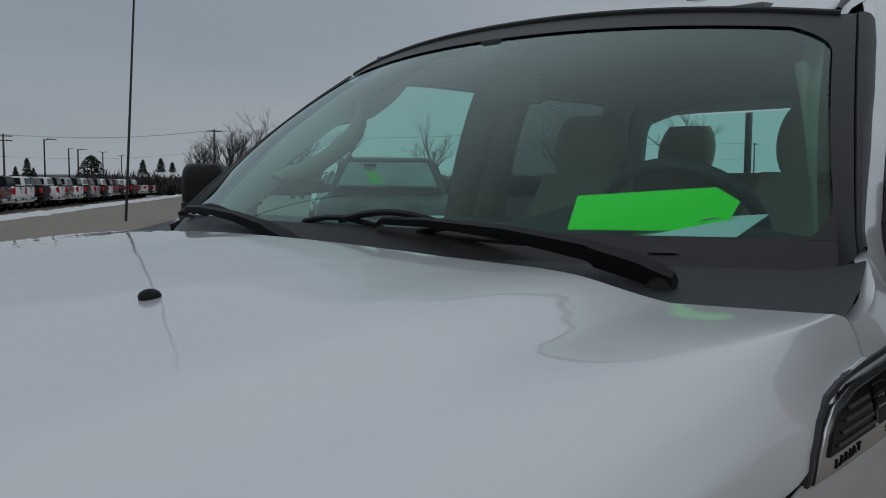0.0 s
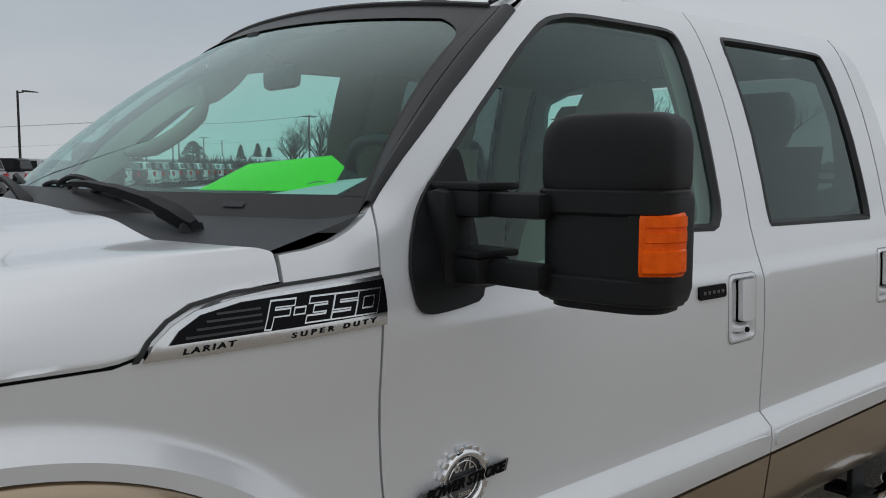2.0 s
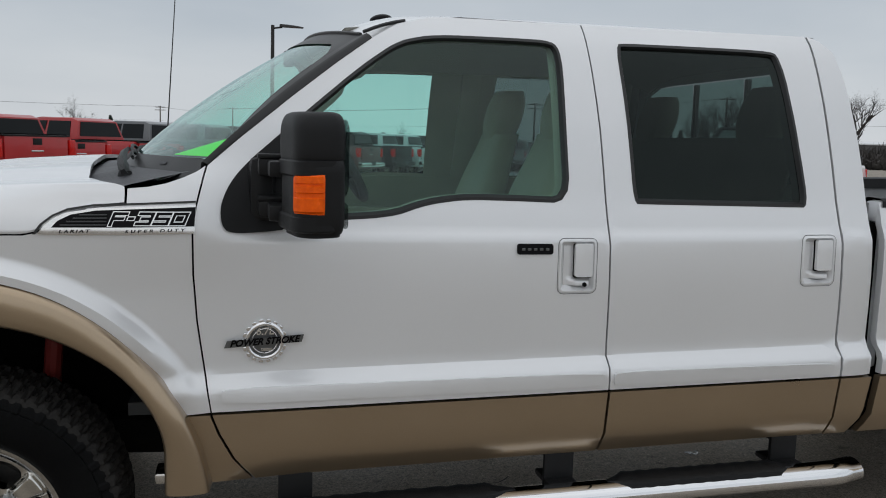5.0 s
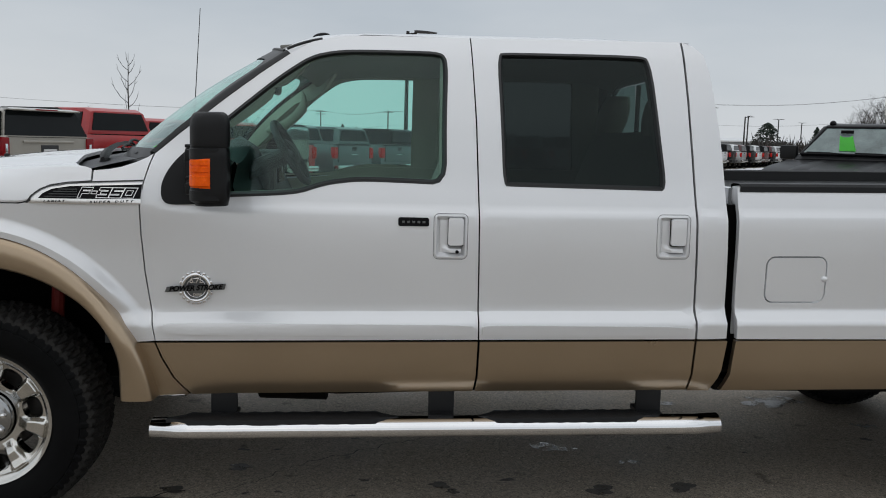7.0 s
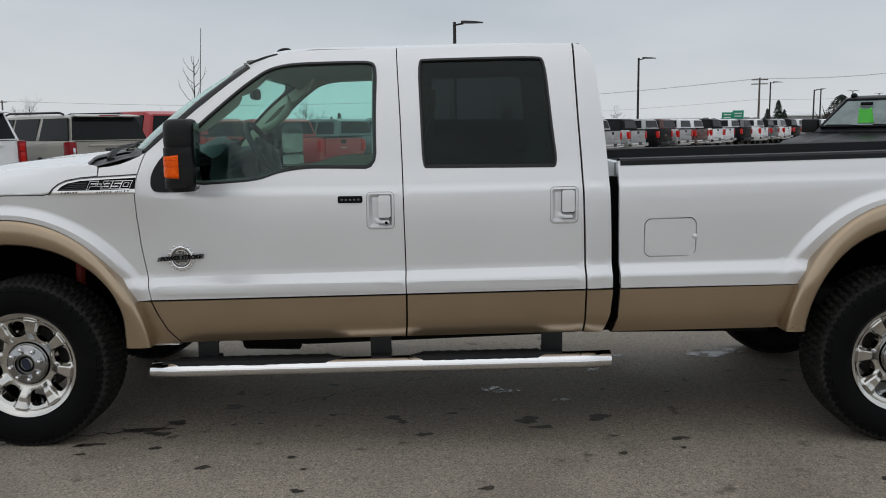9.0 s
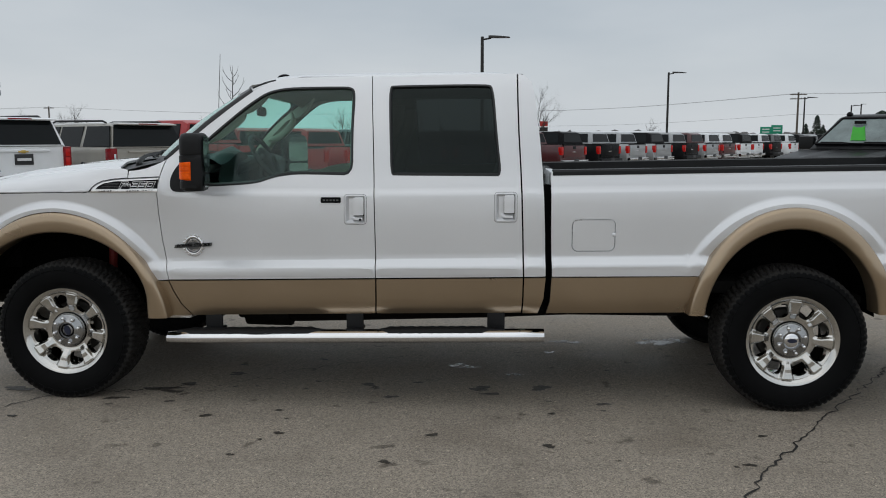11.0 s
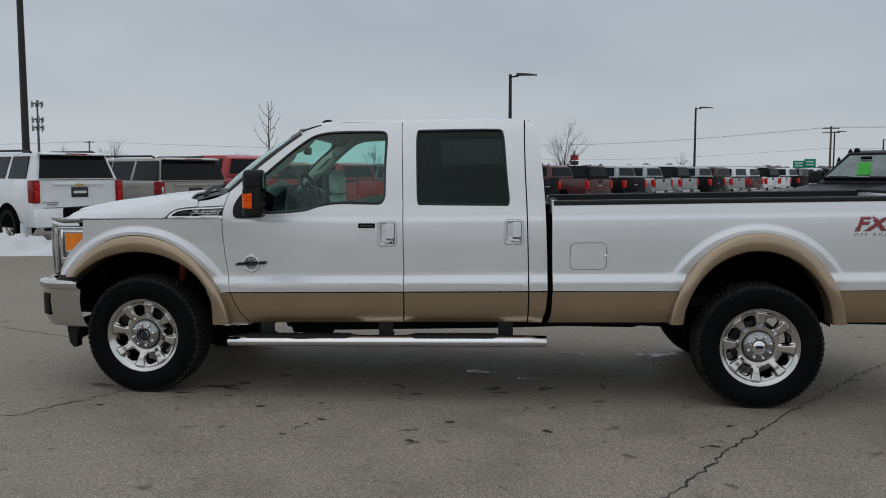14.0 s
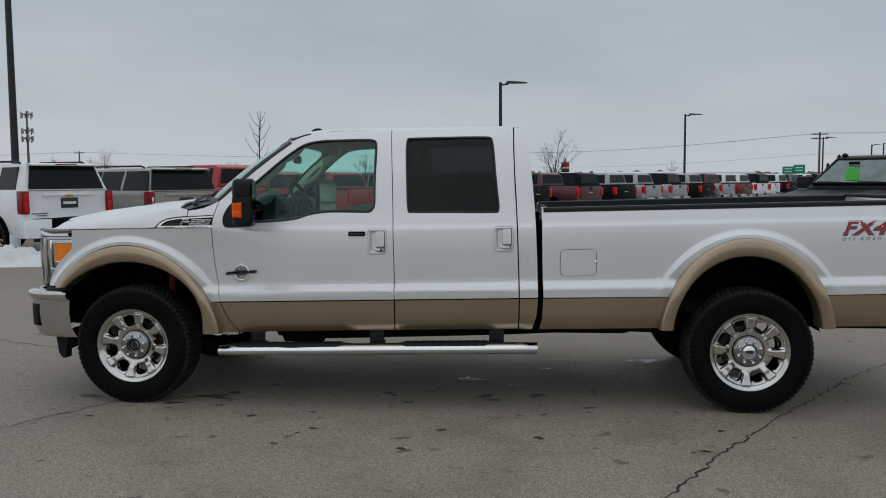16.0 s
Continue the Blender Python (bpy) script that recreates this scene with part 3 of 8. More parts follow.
def half_mirror(side):
    s = side

    def shell(x0, x1, y0, y1, z0, z1, cr, nose):
        """A soft-cornered block: plan corners rounded, front face set back towards its ends."""
        bm = bmesh.new()
        rings = []
        n = 6
        for f in (0.0, 0.03, 0.12, 0.3, 0.45, 0.6, 0.72, 0.82, 0.90, 0.96, 1.0):
            z = z0 + (z1 - z0) * f
            u = max(0.0, (f - 0.45) / 0.55)
            dome = (1 - math.sqrt(max(0.0, 1 - u ** 3.0))) * (1 if nose else 0)
            k = 1 - nose * dome
            q = (0.002 if nose else 0.005) * (1 - min(1, min(f, 1 - f if not nose else 1) * 12))
            pts = []
            cx, cy, hx, hy = (x0 + x1) / 2, (y0 + y1) / 2, (x1 - x0) / 2 * k - q, (y1 - y0) / 2 - 0.034 * dome - q
            for (sx, sy), a0, r in (((1, 1), 0, cr * 0.7), ((-1, 1), 90, cr), ((-1, -1), 180, cr * 0.8), ((1, -1), 270, cr * 0.4)):
                r = min(r, hx, hy)
                for i in range(n):
                    t = radians(a0 + 90 * i / (n - 1))
                    pts.append(V(cx + sx * (hx - r) + r * math.cos(t), s * (cy + sy * (hy - r) + r * math.sin(t)), z))
            rings.append(pts)
        loft(bm, rings, True, True)
        return bm

    head = []
    mirror = part("door_mirror", shell(0.823, 0.982, 1.095, 1.305, 1.4815, 1.603, 0.055, 0.30), BLACKP, truck, "black telescopic towing mirror with an amber turn signal")
    head.append(part("lower_shell", shell(0.828, 0.982, 1.099, 1.304, 1.291, 1.4805, 0.055, 0.0), BLACKP, mirror))
    head.append(part("base_shell", shell(0.84, 0.975, 1.11, 1.290, 1.281, 1.292, 0.055, 0.0), BLACKP, mirror))
    sail = rounded([(0.712, 1.262), (0.690, 1.285), (0.687, 1.337), (0.704, 1.386), (0.731, 1.429), (0.780, 1.481), (0.829, 1.524), (0.872, 1.560), (0.882, 1.50), (0.884, 1.40), (0.890, 1.270), (0.80, 1.262)], 2, 0.22)
    part("sail_base", panel(sail, [], lambda a, b: flank(a, b) + 0.010, s, 0.03, 0.008), BLACKP, mirror)
    bm = bmesh.new()
    box(bm, V(0.80, s * 0.925, 1.385), (0.075, 0.075, 0.19), 0.03)
    part("sail_column", bm, BLACKP, mirror)
    for z0, nm in ((1.452, "upper_arm"), (1.332, "lower_arm")):
        bm = bmesh.new()
        box(bm, V(0.83, s * 0.955, z0), (0.085, 0.13, 0.050), 0.012)
        part("pivot", bm, BLACKP, mirror)
        bm = bmesh.new()
        box(bm, V(0.838, s * 0.945, z0 + 0.030), (0.105, 0.155, 0.014), 0.006)
        part("pivot_cap", bm, BLACKP, mirror)
        bm = bmesh.new()
        box(bm, V(0.838, s * 1.06, z0 - 0.002), (0.05, 0.16, 0.044), 0.010)
        part(nm, bm, BLACKP, mirror)
        zc = 1.4595 if z0 > 1.4 else 1.317
        head.append(part("arm_band", shell(0.820, 0.965, 1.092, 1.308, zc - 0.0215, zc + 0.0215, 0.055, 0.0), BLACKP, mirror))
    def corner_lens(proud, y_in, x_out, z0, z1):
        """A strip that follows the lower shell round its outer front corner."""
        bm = shell(0.826 - proud, 0.982 + proud, 1.096 - proud, 1.305 + proud, z0, z1, 0.055 + proud, 0.0)
        for co, no in ((V(0.9, s * y_in, 1.4), Vector((0, -s, 0))), (V(x_out, s * 1.3, 1.4), Vector((1, 0, 0)))):
            bmesh.ops.bisect_plane(bm, geom=bm.verts[:] + bm.edges[:] + bm.faces[:], dist=1e-5, plane_co=co, plane_no=no, clear_outer=True)
        return bm

    head.append(part("outer_post", corner_lens(0.0035, 1.252, 0.970, 1.297, 1.480), BLACKP, mirror))
    head.append(part("turn_signal", corner_lens(0.0075, 1.270, 0.905, 1.341, 1.446), SIGNAL, mirror, "orange turn signal lens"))
    for z0, z1, y_in in ((1.347, 1.389, 1.276), (1.397, 1.417, 1.279), (1.421, 1.440, 1.279)):
        head.append(part("lens_block", corner_lens(0.0105, y_in, 0.898, z0, z1), SIGNAL, mirror))
    for z0, z1, nm in ((1.385, 1.585, "upper_glass"), (1.300, 1.37, "lower_glass")):
        bm = bmesh.new()
        o = rounded([(1.115, z0), (1.290, z0), (1.290, z1), (1.115, z1)], 2, 0.12)
        f = bm.faces.new([bm.verts.new(V(0.9875, s * p[0], p[1])) for p in o])
        bmesh.ops.solidify(bm, geom=[f], thickness=0.004)
        head.append(part(nm, bm, MIRRORG, mirror, "mirror glass"))
    if s < 0:
        turn = Matrix.Translation((0.932, -1.211, 0)) @ Matrix.Rotation(radians(10), 4, "Z") @ Matrix.Diagonal((0.83, 1.13, 1, 1)) @ Matrix.Translation((-0.912, 1.20, 0))
        for o in head + [mirror]:
            o.data.transform(turn)
    else:
        turn = Matrix.Translation((0.915, 1.210, 0)) @ Matrix.Rotation(radians(-38), 4, "Z") @ Matrix.Diagonal((0.83, 1.13, 1, 1)) @ Matrix.Translation((-0.912, -1.20, 0))
        for o in head + [mirror]:
            o.data.transform(turn)


for side in (-1, 1):
    # front wing
    bm = panel(FENDER, [], body, side, 0.022, 0.018, None, CREASES, SWELL)
    wing = part("front_wing", bm, PAINT, truck)
    bm = panel([(-0.42, 1.2570), (0.19, 1.2570), (0.232, 1.267), (0.282, 1.299), (0.277, 1.309), (0.229, 1.277), (0.188, 1.2685), (-0.42, 1.2685)], [], lambda a, b: flank(a, b) - 0.003, side, 0.03, 0.02)
    part("bonnet_joint", bm, GAP, wing, "dark joint between bonnet and wing")
    bm = panel(FENDER_LOW, [], flank, side, 0.04, 0.018)
    part("lower_panel", bm, TAN, wing, "tan painted lower panel")
    # doors
    door = part("front_door", panel(DOOR1, [WIN1, shrink(bowl(1.790, 1.156), 0.005)], body, side, 0.036, 0.018, None, CREASES), PAINT, truck)
    part("lower_panel", panel(DOOR1_LOW, [], flank, side, 0.05, 0.018), TAN, door, "tan painted lower panel")
    window(WIN1, side, door, GLASS_S)
    handle(1.790, 1.156, side, door, True)
    bm = panel(rounded([(0.692, 0.824), (1.889, 0.813), (1.889, 0.766), (0.692, 0.776)], 3, 0.1), [], lambda a, b: flank(a, b) + 0.008 - 3.0 * (b - 0.793) ** 2, side, 0.03, 0.012)
    part("side_moulding", bm, PAINT, door, "white moulding strip")
    door = part("rear_door", panel(DOOR2, [WIN2, shrink(bowl(2.680, 1.160), 0.005)], body, side, 0.036, 0.018, None, CREASES), PAINT, truck)
    part("lower_panel", panel(DOOR2_LOW, [], flank, side, 0.05, 0.018), TAN, door, "tan painted lower panel")
    window(WIN2, side, door, GLASS_P)
    handle(2.680, 1.160, side, door, False)
    bm = panel(rounded([(1.924, 0.813), (2.750, 0.804), (2.750, 0.766), (1.924, 0.766)], 3, 0.1), [], lambda a, b: flank(a, b) + 0.008 - 3.0 * (b - 0.793) ** 2, side, 0.03, 0.012)
    part("side_moulding", bm, PAINT, door, "white moulding strip")
    corner = part("cab_corner", panel(CORNER, [], lambda a, b: body(a, b) - 2.2 * max(0, a - 2.84) ** 2, side, 0.035, 0.03, None, CREASES), PAINT, truck)
    part("lower_panel", panel(CORNER_LOW, [], flank, side, 0.04, 0.03), TAN, corner, "tan painted lower panel")
    # load bed flank
    bed = part("bed_side", panel(BED, [FUEL], body, side, 0.026, 0.03, None, CREASES, SWELL), PAINT, truck)
    part("lower_panel", panel(BED_LOW1, [], flank, side, 0.05, 0.03), TAN, bed, "tan painted lower panel")
    part("lower_panel", panel(BED_LOW2, [], flank, side, 0.05, 0.03), TAN, bed, "tan painted lower panel")
    fd = part("fuel_door", panel(shrink(FUEL, 0.006), [], lambda a, b: flank(a, b) + 0.001, side, 0.05, 0.012), PAINT, bed)
    bm = bmesh.new()
    bmesh.ops.create_uvsphere(bm, u_segments=14, v_segments=8, radius=0.013, matrix=Matrix.Translation(V(3.318, side * flank(3.31, 0.99), 0.992)))
    part("finger_notch", bm, PAINT, fd)
    # tan wheel-arch flares
    for a, zl, zr in ((FA, 0.872, SILL), (RA, SILL, SILL)):
        bm = bmesh.new()
        n = 72
        rows = []
        for f, off in ((-0.06, -0.035), (0.0, 0.016), (0.012, 0.038), (0.06, 0.050), (0.20, 0.057), (0.45, 0.061), (0.70, 0.060), (0.90, 0.054), (0.98, 0.044), (1.0, 0.030), (1.03, -0.03), (1.03, -0.10)):
            row = []
            ax = a[3][0] + (a[2][0] - a[3][0]) * f
            bz = a[3][1] + (a[2][1] - a[3][1]) * f
            cz = a[1] + (a[2][2] - a[1]) * f
            b0 = math.degrees(math.asin((zr - cz) / bz))
            b1 = 180 - math.degrees(math.asin((zl - cz) / bz))
            for i in range(n + 1):
                t = radians(b0 + (b1 - b0) * i / n)
                x, z = a[0] + ax * (math.cos(t) if math.sin(t) > 0 else math.copysign(1.0, math.cos(t))), cz + bz * math.sin(t)
                row.append(V(x, side * (flare_base(x, z) + off), z))
            rows.append(row)
        loft(bm, rows, False, False)
        bmesh.ops.recalc_face_normals(bm, faces=bm.faces[:])
        part("wheel_arch_flare", bm, TAN, truck, "tan wheel-arch flare", smooth=60)
        bm = bmesh.new()
        rows = []
        for dep, gr in ((0.93, 1.03), (0.62, 1.03), (0.55, 0.98), (0.55, 0.2)):
            rows.append([V(a[0] + a[2][0] * gr * math.cos(radians(t)), side * dep, a[2][2] + a[2][1] * gr * math.sin(radians(t))) for t in range(0, 181, 9)])
        loft(bm, rows, False, False)
        part("wheel_well", bm, WELL, truck)
    half_mirror(side)

# dark inner shell behind the shut lines
for side in (-1, 1):
    bm = panel([(0.52, 1.24), (0.62, 1.38), (0.66, 1.28), (1.72, 1.28), (1.80, 1.34), (1.80, 1.92), (1.93, 1.92), (1.93, 1.31), (2.66, 1.31), (2.68, 1.90), (2.78, 1.92), (2.82, 1.80), (2.86, 1.30), (2.88, 0.56), (0.72, 0.56), (0.58, 0.80)], [], lambda a, b: flank(a, b) - 0.040, side, 0.1, 0)
    part("inner_shell", bm, GAP, truck)
    bm = panel([(-0.45, 1.235), (0.30, 1.30), (0.55, 1.34), (0.55, 1.0), (0.5, 0.95), (0.3, 1.14), (-0.1, 1.22), (-0.42, 1.15)], [], lambda a, b: flank(a, b) - 0.03, side, 0.1, 0)
    part("inner_wing", bm, GAP, truck)

# bonnet: a wide crowned sheet that wraps over the wings
HX = (-0.86, -0.83, -0.80, -0.74, -0.62, -0.36, -0.06, 0.20, 0.33, 0.48)
HC = (1.205, 1.245, 1.28, 1.312, 1.352, 1.402, 1.436, 1.456, 1.461, 1.464)
HY = (0.0, 0.20, 0.38, 0.50, 0.60, 0.67, 0.735, 0.79, 0.85, 0.905, 0.95, 0.98, 0.996)
HD = (0.0, 0.004, 0.012, 0.018, 0.022, 0.028, 0.045, 0.055, 0.060, 0.068, 0.092, 0.135, 0.196)


def bonnet_edge(v):
    """x of the bonnet's rear edge at |y| = v."""
    return float(np.interp(v, (0, 0.45, 0.66, 0.79, 0.87, 0.91, 0.95, 0.985, 1.0), (0.265, 0.29, 0.312, 0.326, 0.415, 0.442, 0.443, 0.442, 0.442)))


bm = bmesh.new()
NY, NX = 60, 40
rows = []
for j in range(-NY, NY + 1):
    f = j / NY
    v = abs(f)
    k = float(np.interp(v * (len(HY) - 1), range(len(HY)), HY))
    drop = float(np.mean(np.interp(np.clip(v * (len(HY) - 1) + np.array([-0.5, -0.2, 0, 0.2, 0.5]), 0, 12), range(len(HY)), HD)))
    if v == 1:
        drop = HD[-1]
    row = []
    for i in range(NX + 1):
        g = i / NX
        x0 = -0.85 + 0.222 * k ** 3.2
        x1 = bonnet_edge(k)
        x = x0 + (x1 - x0) * (g ** 0.8)
        zc = float(np.mean(np.interp(x - 0.02 + np.array([-0.05, 0, 0.05]), HX, HC)))
        front = max(0.0, 1 - g * 7)
        low = 1.267 if x < 0.19 else float(np.interp(x, (0.19, 0.235, 0.285, 0.35, 0.446), (1.267, 1.277, 1.309, 1.339, 1.349)))
        z = zc - drop * (1 - 0.25 * smoothstep((-0.1 - x) / 0.8))
        edge = smoothstep((v - 0.78) / 0.22)
        z = z * (1 - edge) + max(low, min(z, low + (zc - 0.06 - low) * (1 - edge))) * edge
        z -= 0.10 * front ** 2
        y = k if k < 0.88 else k * (1 - edge) + edge * (flank(x, z) + 0.001)
        reach = smoothstep((k - 0.79) / 0.08) * smoothstep((x + 0.10) / 0.45)
        y += reach * max(0.0, flank(x, min(z, 1.44)) - 0.001 - y)
        row.append(V(x, math.copysign(y, f), max(z, low) if v > 0.5 else z))
    rows.append(row)
loft(bm, rows, False, False)
bmesh.ops.recalc_face_normals(bm, faces=bm.faces[:])
border = [e for e in bm.edges if len(e.link_faces) == 1]
ext = bmesh.ops.extrude_edge_only(bm, edges=border)
for v in ext["geom"]:
    if isinstance(v, bmesh.types.BMVert):
        v.co += Vector((0.0, -0.012 * (1 if v.co.y > 0 else -1) if abs(v.co.y) > 0.8 else 0, -0.014))
bmesh.ops.recalc_face_normals(bm, faces=bm.faces[:])
hood = part("bonnet", bm, PAINT, truck, "white bonnet with a wide raised dome", smooth=50)
for s in (-1, 1):
    bm = bmesh.new()
    bmesh.ops.create_uvsphere(bm, u_segments=16, v_segments=10, radius=1.0, matrix=Matrix.Translation(V(-0.112, 0.373 * s, 1.4185)) @ Matrix.Diagonal((0.014, 0.010, 0.009, 1)))
    part("washer_nozzle", bm, BLACKP, hood, "small black washer nozzle")

# roof, windscreen frame and pane
def roof_z(x, v):
    """Height of the roof at x and |y| = v."""
    top = float(np.interp(x, (0.95, 1.03, 1.12, 1.25, 1.45, 1.8, 2.4, 2.62, 2.72, 2.78, 2.82, 2.845), (1.895, 1.925, 1.95, 1.972, 1.984, 1.990, 1.988, 1.982, 1.972, 1.950, 1.915, 1.85)))
    z = top - 0.012 * (v / 0.66) ** 2 - 0.030 * (v / 0.66) ** 8
    d = x - roof_front(v)
    if d < 0.5:
        rise = 1.915 - 0.048 * (v / 0.692) ** 2.2 + 0.60 * d
        k = 0.02
        z = -k * math.log(math.exp(-z / k) + math.exp(-rise / k)) if d > 0.004 else min(z, rise)
    return z


def roof_front(v):
    return 0.99 + 0.122 * (v / 0.705) ** 2


bm = bmesh.new()
rows = []
for j in range(-24, 25):
    f = j / 24
    v = abs(f) ** 0.8 * 0.668
    row = []
    for i in range(41):
        g = i / 40
        x0 = roof_front(v)
        x = x0 + (2.845 - 0.10 * (v / 0.668) ** 4 - x0) * (1 - (1 - g) ** 1.25)
        z = roof_z(x, v)
        if abs(f) == 1:
            z = min(z, 1.951)
        row.append(V(x, math.copysign(v, f), z))
    rows.append(row)
loft(bm, rows, False, False)
part("roof", bm, PAINT, truck, smooth=60)
for s in (-1, 1):
    bm = bmesh.new()
    r0, r1 = [], []
    for i in range(31):
        x = 1.10 + 1.68 * i / 30
        r0.append(V(x, s * 0.667, min(1.951, roof_z(x, 0.667))))
        r1.append(V(x, s * (flank(x, 1.951) + 0.002), 1.9465 if x > 1.40 else float(np.interp(x, (1.1, 1.14, 1.225, 1.34), (1.830, 1.854, 1.905, 1.938)))))
    loft(bm, [r0, r1], False, False)
    part("roof_rail", bm, PAINT, truck, smooth=60)


def screen_point(f, g):
    """The windscreen: f from -1 to 1 across, g from 0 at the cowl to 1 at the roof."""
    v = abs(f)
    yb = 0.885 * v
    yt = 0.705 * v
    xb = 0.335 + 0.305 * v ** 2.4
    xt = 0.99 + 0.122 * v ** 2
    zb, zt = 1.418, 1.912 - 0.048 * v ** 2.2
    y = yb + (yt - yb) * g
    x = xb + (xt - xb) * g - 0.035 * math.sin(math.pi * g)
    z = zb + (zt - zb) * g + 0.02 * math.sin(math.pi * g)
    return V(x, math.copysign(y, f), z)


bm = bmesh.new()
loft(bm, [[screen_point(0.985 * f / 20, 0.985 * g / 16) for g in range(17)] for f in range(-20, 21)], False, False)
screen = part("windscreen", bm, GLASS_F, truck, "green-tinted windscreen", smooth=60)
bm = bmesh.new()
def border_inner(g):
    """Inner edge of the side border, rounded into the lower and the upper border."""
    return 0.990 - 0.090 * max(0.0, (g - 0.74) / 0.16) ** 3 - 0.050 * max(0.0, (0.22 - g) / 0.14) ** 3


loft(bm, [[Vector(screen_point(f / 15, g)) + Vector((-0.0025, 0, 0.0031)) for g in (-0.03, 0.01, 0.05, 0.095)] for f in range(-15, 16)], False, False)
loft(bm, [[Vector(screen_point(f / 15, g)) + Vector((-0.0025, 0, 0.0031)) for g in (0.905, 0.94, 0.97, 1.0)] for f in range(-15, 16)], False, False)
for s in (-1, 1):
    strip = [[Vector(screen_point(s * (border_inner(g) + (1.0 - border_inner(g)) * k / 3), g)) + Vector((-0.0027, 0, 0.0033)) for k in range(4)] for g in [0.09 + 0.816 * i / 40 for i in range(41)]]
    loft(bm, strip, False, False)
part("screen_border", bm, SEAL, screen, "black ceramic border of the windscreen", smooth=60)
bm = bmesh.new()
loft(bm, [[Vector(screen_point(f, g)) + Vector((-0.0045, 0, 0.0056)) for g in (0.046, 0.062)] for f in (-0.745, -0.755, -0.765, -0.775, -0.788)], False, False)
part("number_window", bm, COWLP, screen, "small grey plate behind the border")
# black edge of the pane and raised moulding between it and the doors
for s in (-1, 1):
    bm = bmesh.new()
    rows = []
    for i in range(25):
        g = i / 24
        a = Vector(screen_point(s * 0.99, g))
        x = float(np.interp(g, (0, 0.25, 0.6, 0.85, 1), (0.652, 0.780, 0.970, 1.075, 1.140)))
        z = float(np.interp(x, (0.652, 0.735, 0.896, 1.031, 1.140), (1.454, 1.530, 1.666, 1.774, 1.855)))
        b = Vector(V(x, s * (flank(x, z) + 0.002), z))
        out = Vector((-0.45, s * 0.45, 0.77))
        rows.append([a + out * 0.003] + [a.lerp(b, k) + out * (h + 0.012 * (1 - g) ** 2 * math.sin(math.pi * k)) for k, h in ((0.25, 0.007), (0.47, 0.009), (0.50, 0.005), (0.53, 0.012), (0.68, 0.015), (0.86, 0.011), (1.0, 0.001))] + [b + Vector((0.004, -s * 0.012, -0.010))])
    loft(bm, rows, False, False)
    part("pillar_trim", bm, SEAL, truck, "black windscreen pillar moulding", smooth=40)
    bm = bmesh.new()
    tube(bm, [V(x, s * (0.669 + 0.028 * (1.26 - x) / 0.14), min(1.951, roof_z(x, 0.667)) + 0.001) for x in (1.12, 1.155, 1.19, 1.225, 1.26)], 0.006, 6)
    part("roof_ditch_seal", bm, SEAL, truck)
bm = bmesh.new()
tube(bm, [Vector(screen_point(f / 12, 1.0)) + Vector((-0.002, 0, 0.006)) for f in range(-12, 13)], 0.006, 6)
part("roof_edge_seal", bm, SEAL, truck)

# cowl and wipers
bm = bmesh.new()
rows = []
for j in range(-30, 31):
    f = j / 30
    v = abs(f) * 0.885
    x0 = bonnet_edge(v) - 0.03
    zb = float(np.interp(v, (0, 0.65, 0.77, 0.85, 0.905), (1.415, 1.40, 1.374, 1.374, 1.384)))
    wx = float(np.interp(v, (0, 0.3, 0.6, 0.84, 0.88, 0.915), (0.335, 0.36, 0.45, 0.585, 0.63, 0.655)))
    wz = float(np.interp(v, (0, 0.6, 0.84, 0.905), (1.432, 1.432, 1.430, 1.449)))
    row = []
    for i in range(9):
        g = i / 8
        cx, cz = x0 + (wx - x0) * g, zb + (wz - zb) * g + 0.012 * math.sin(math.pi * g) * (1 - v)
        row.append(V(cx, math.copysign(v + (flank(cx, cz) - 0.002 - 0.885) * abs(f) ** 10, f), cz))
    rows.append(row)
loft(bm, rows, False, False)
part("cowl_panel", bm, COWLP, truck, "dark grey plastic cowl under the windscreen", smooth=60)


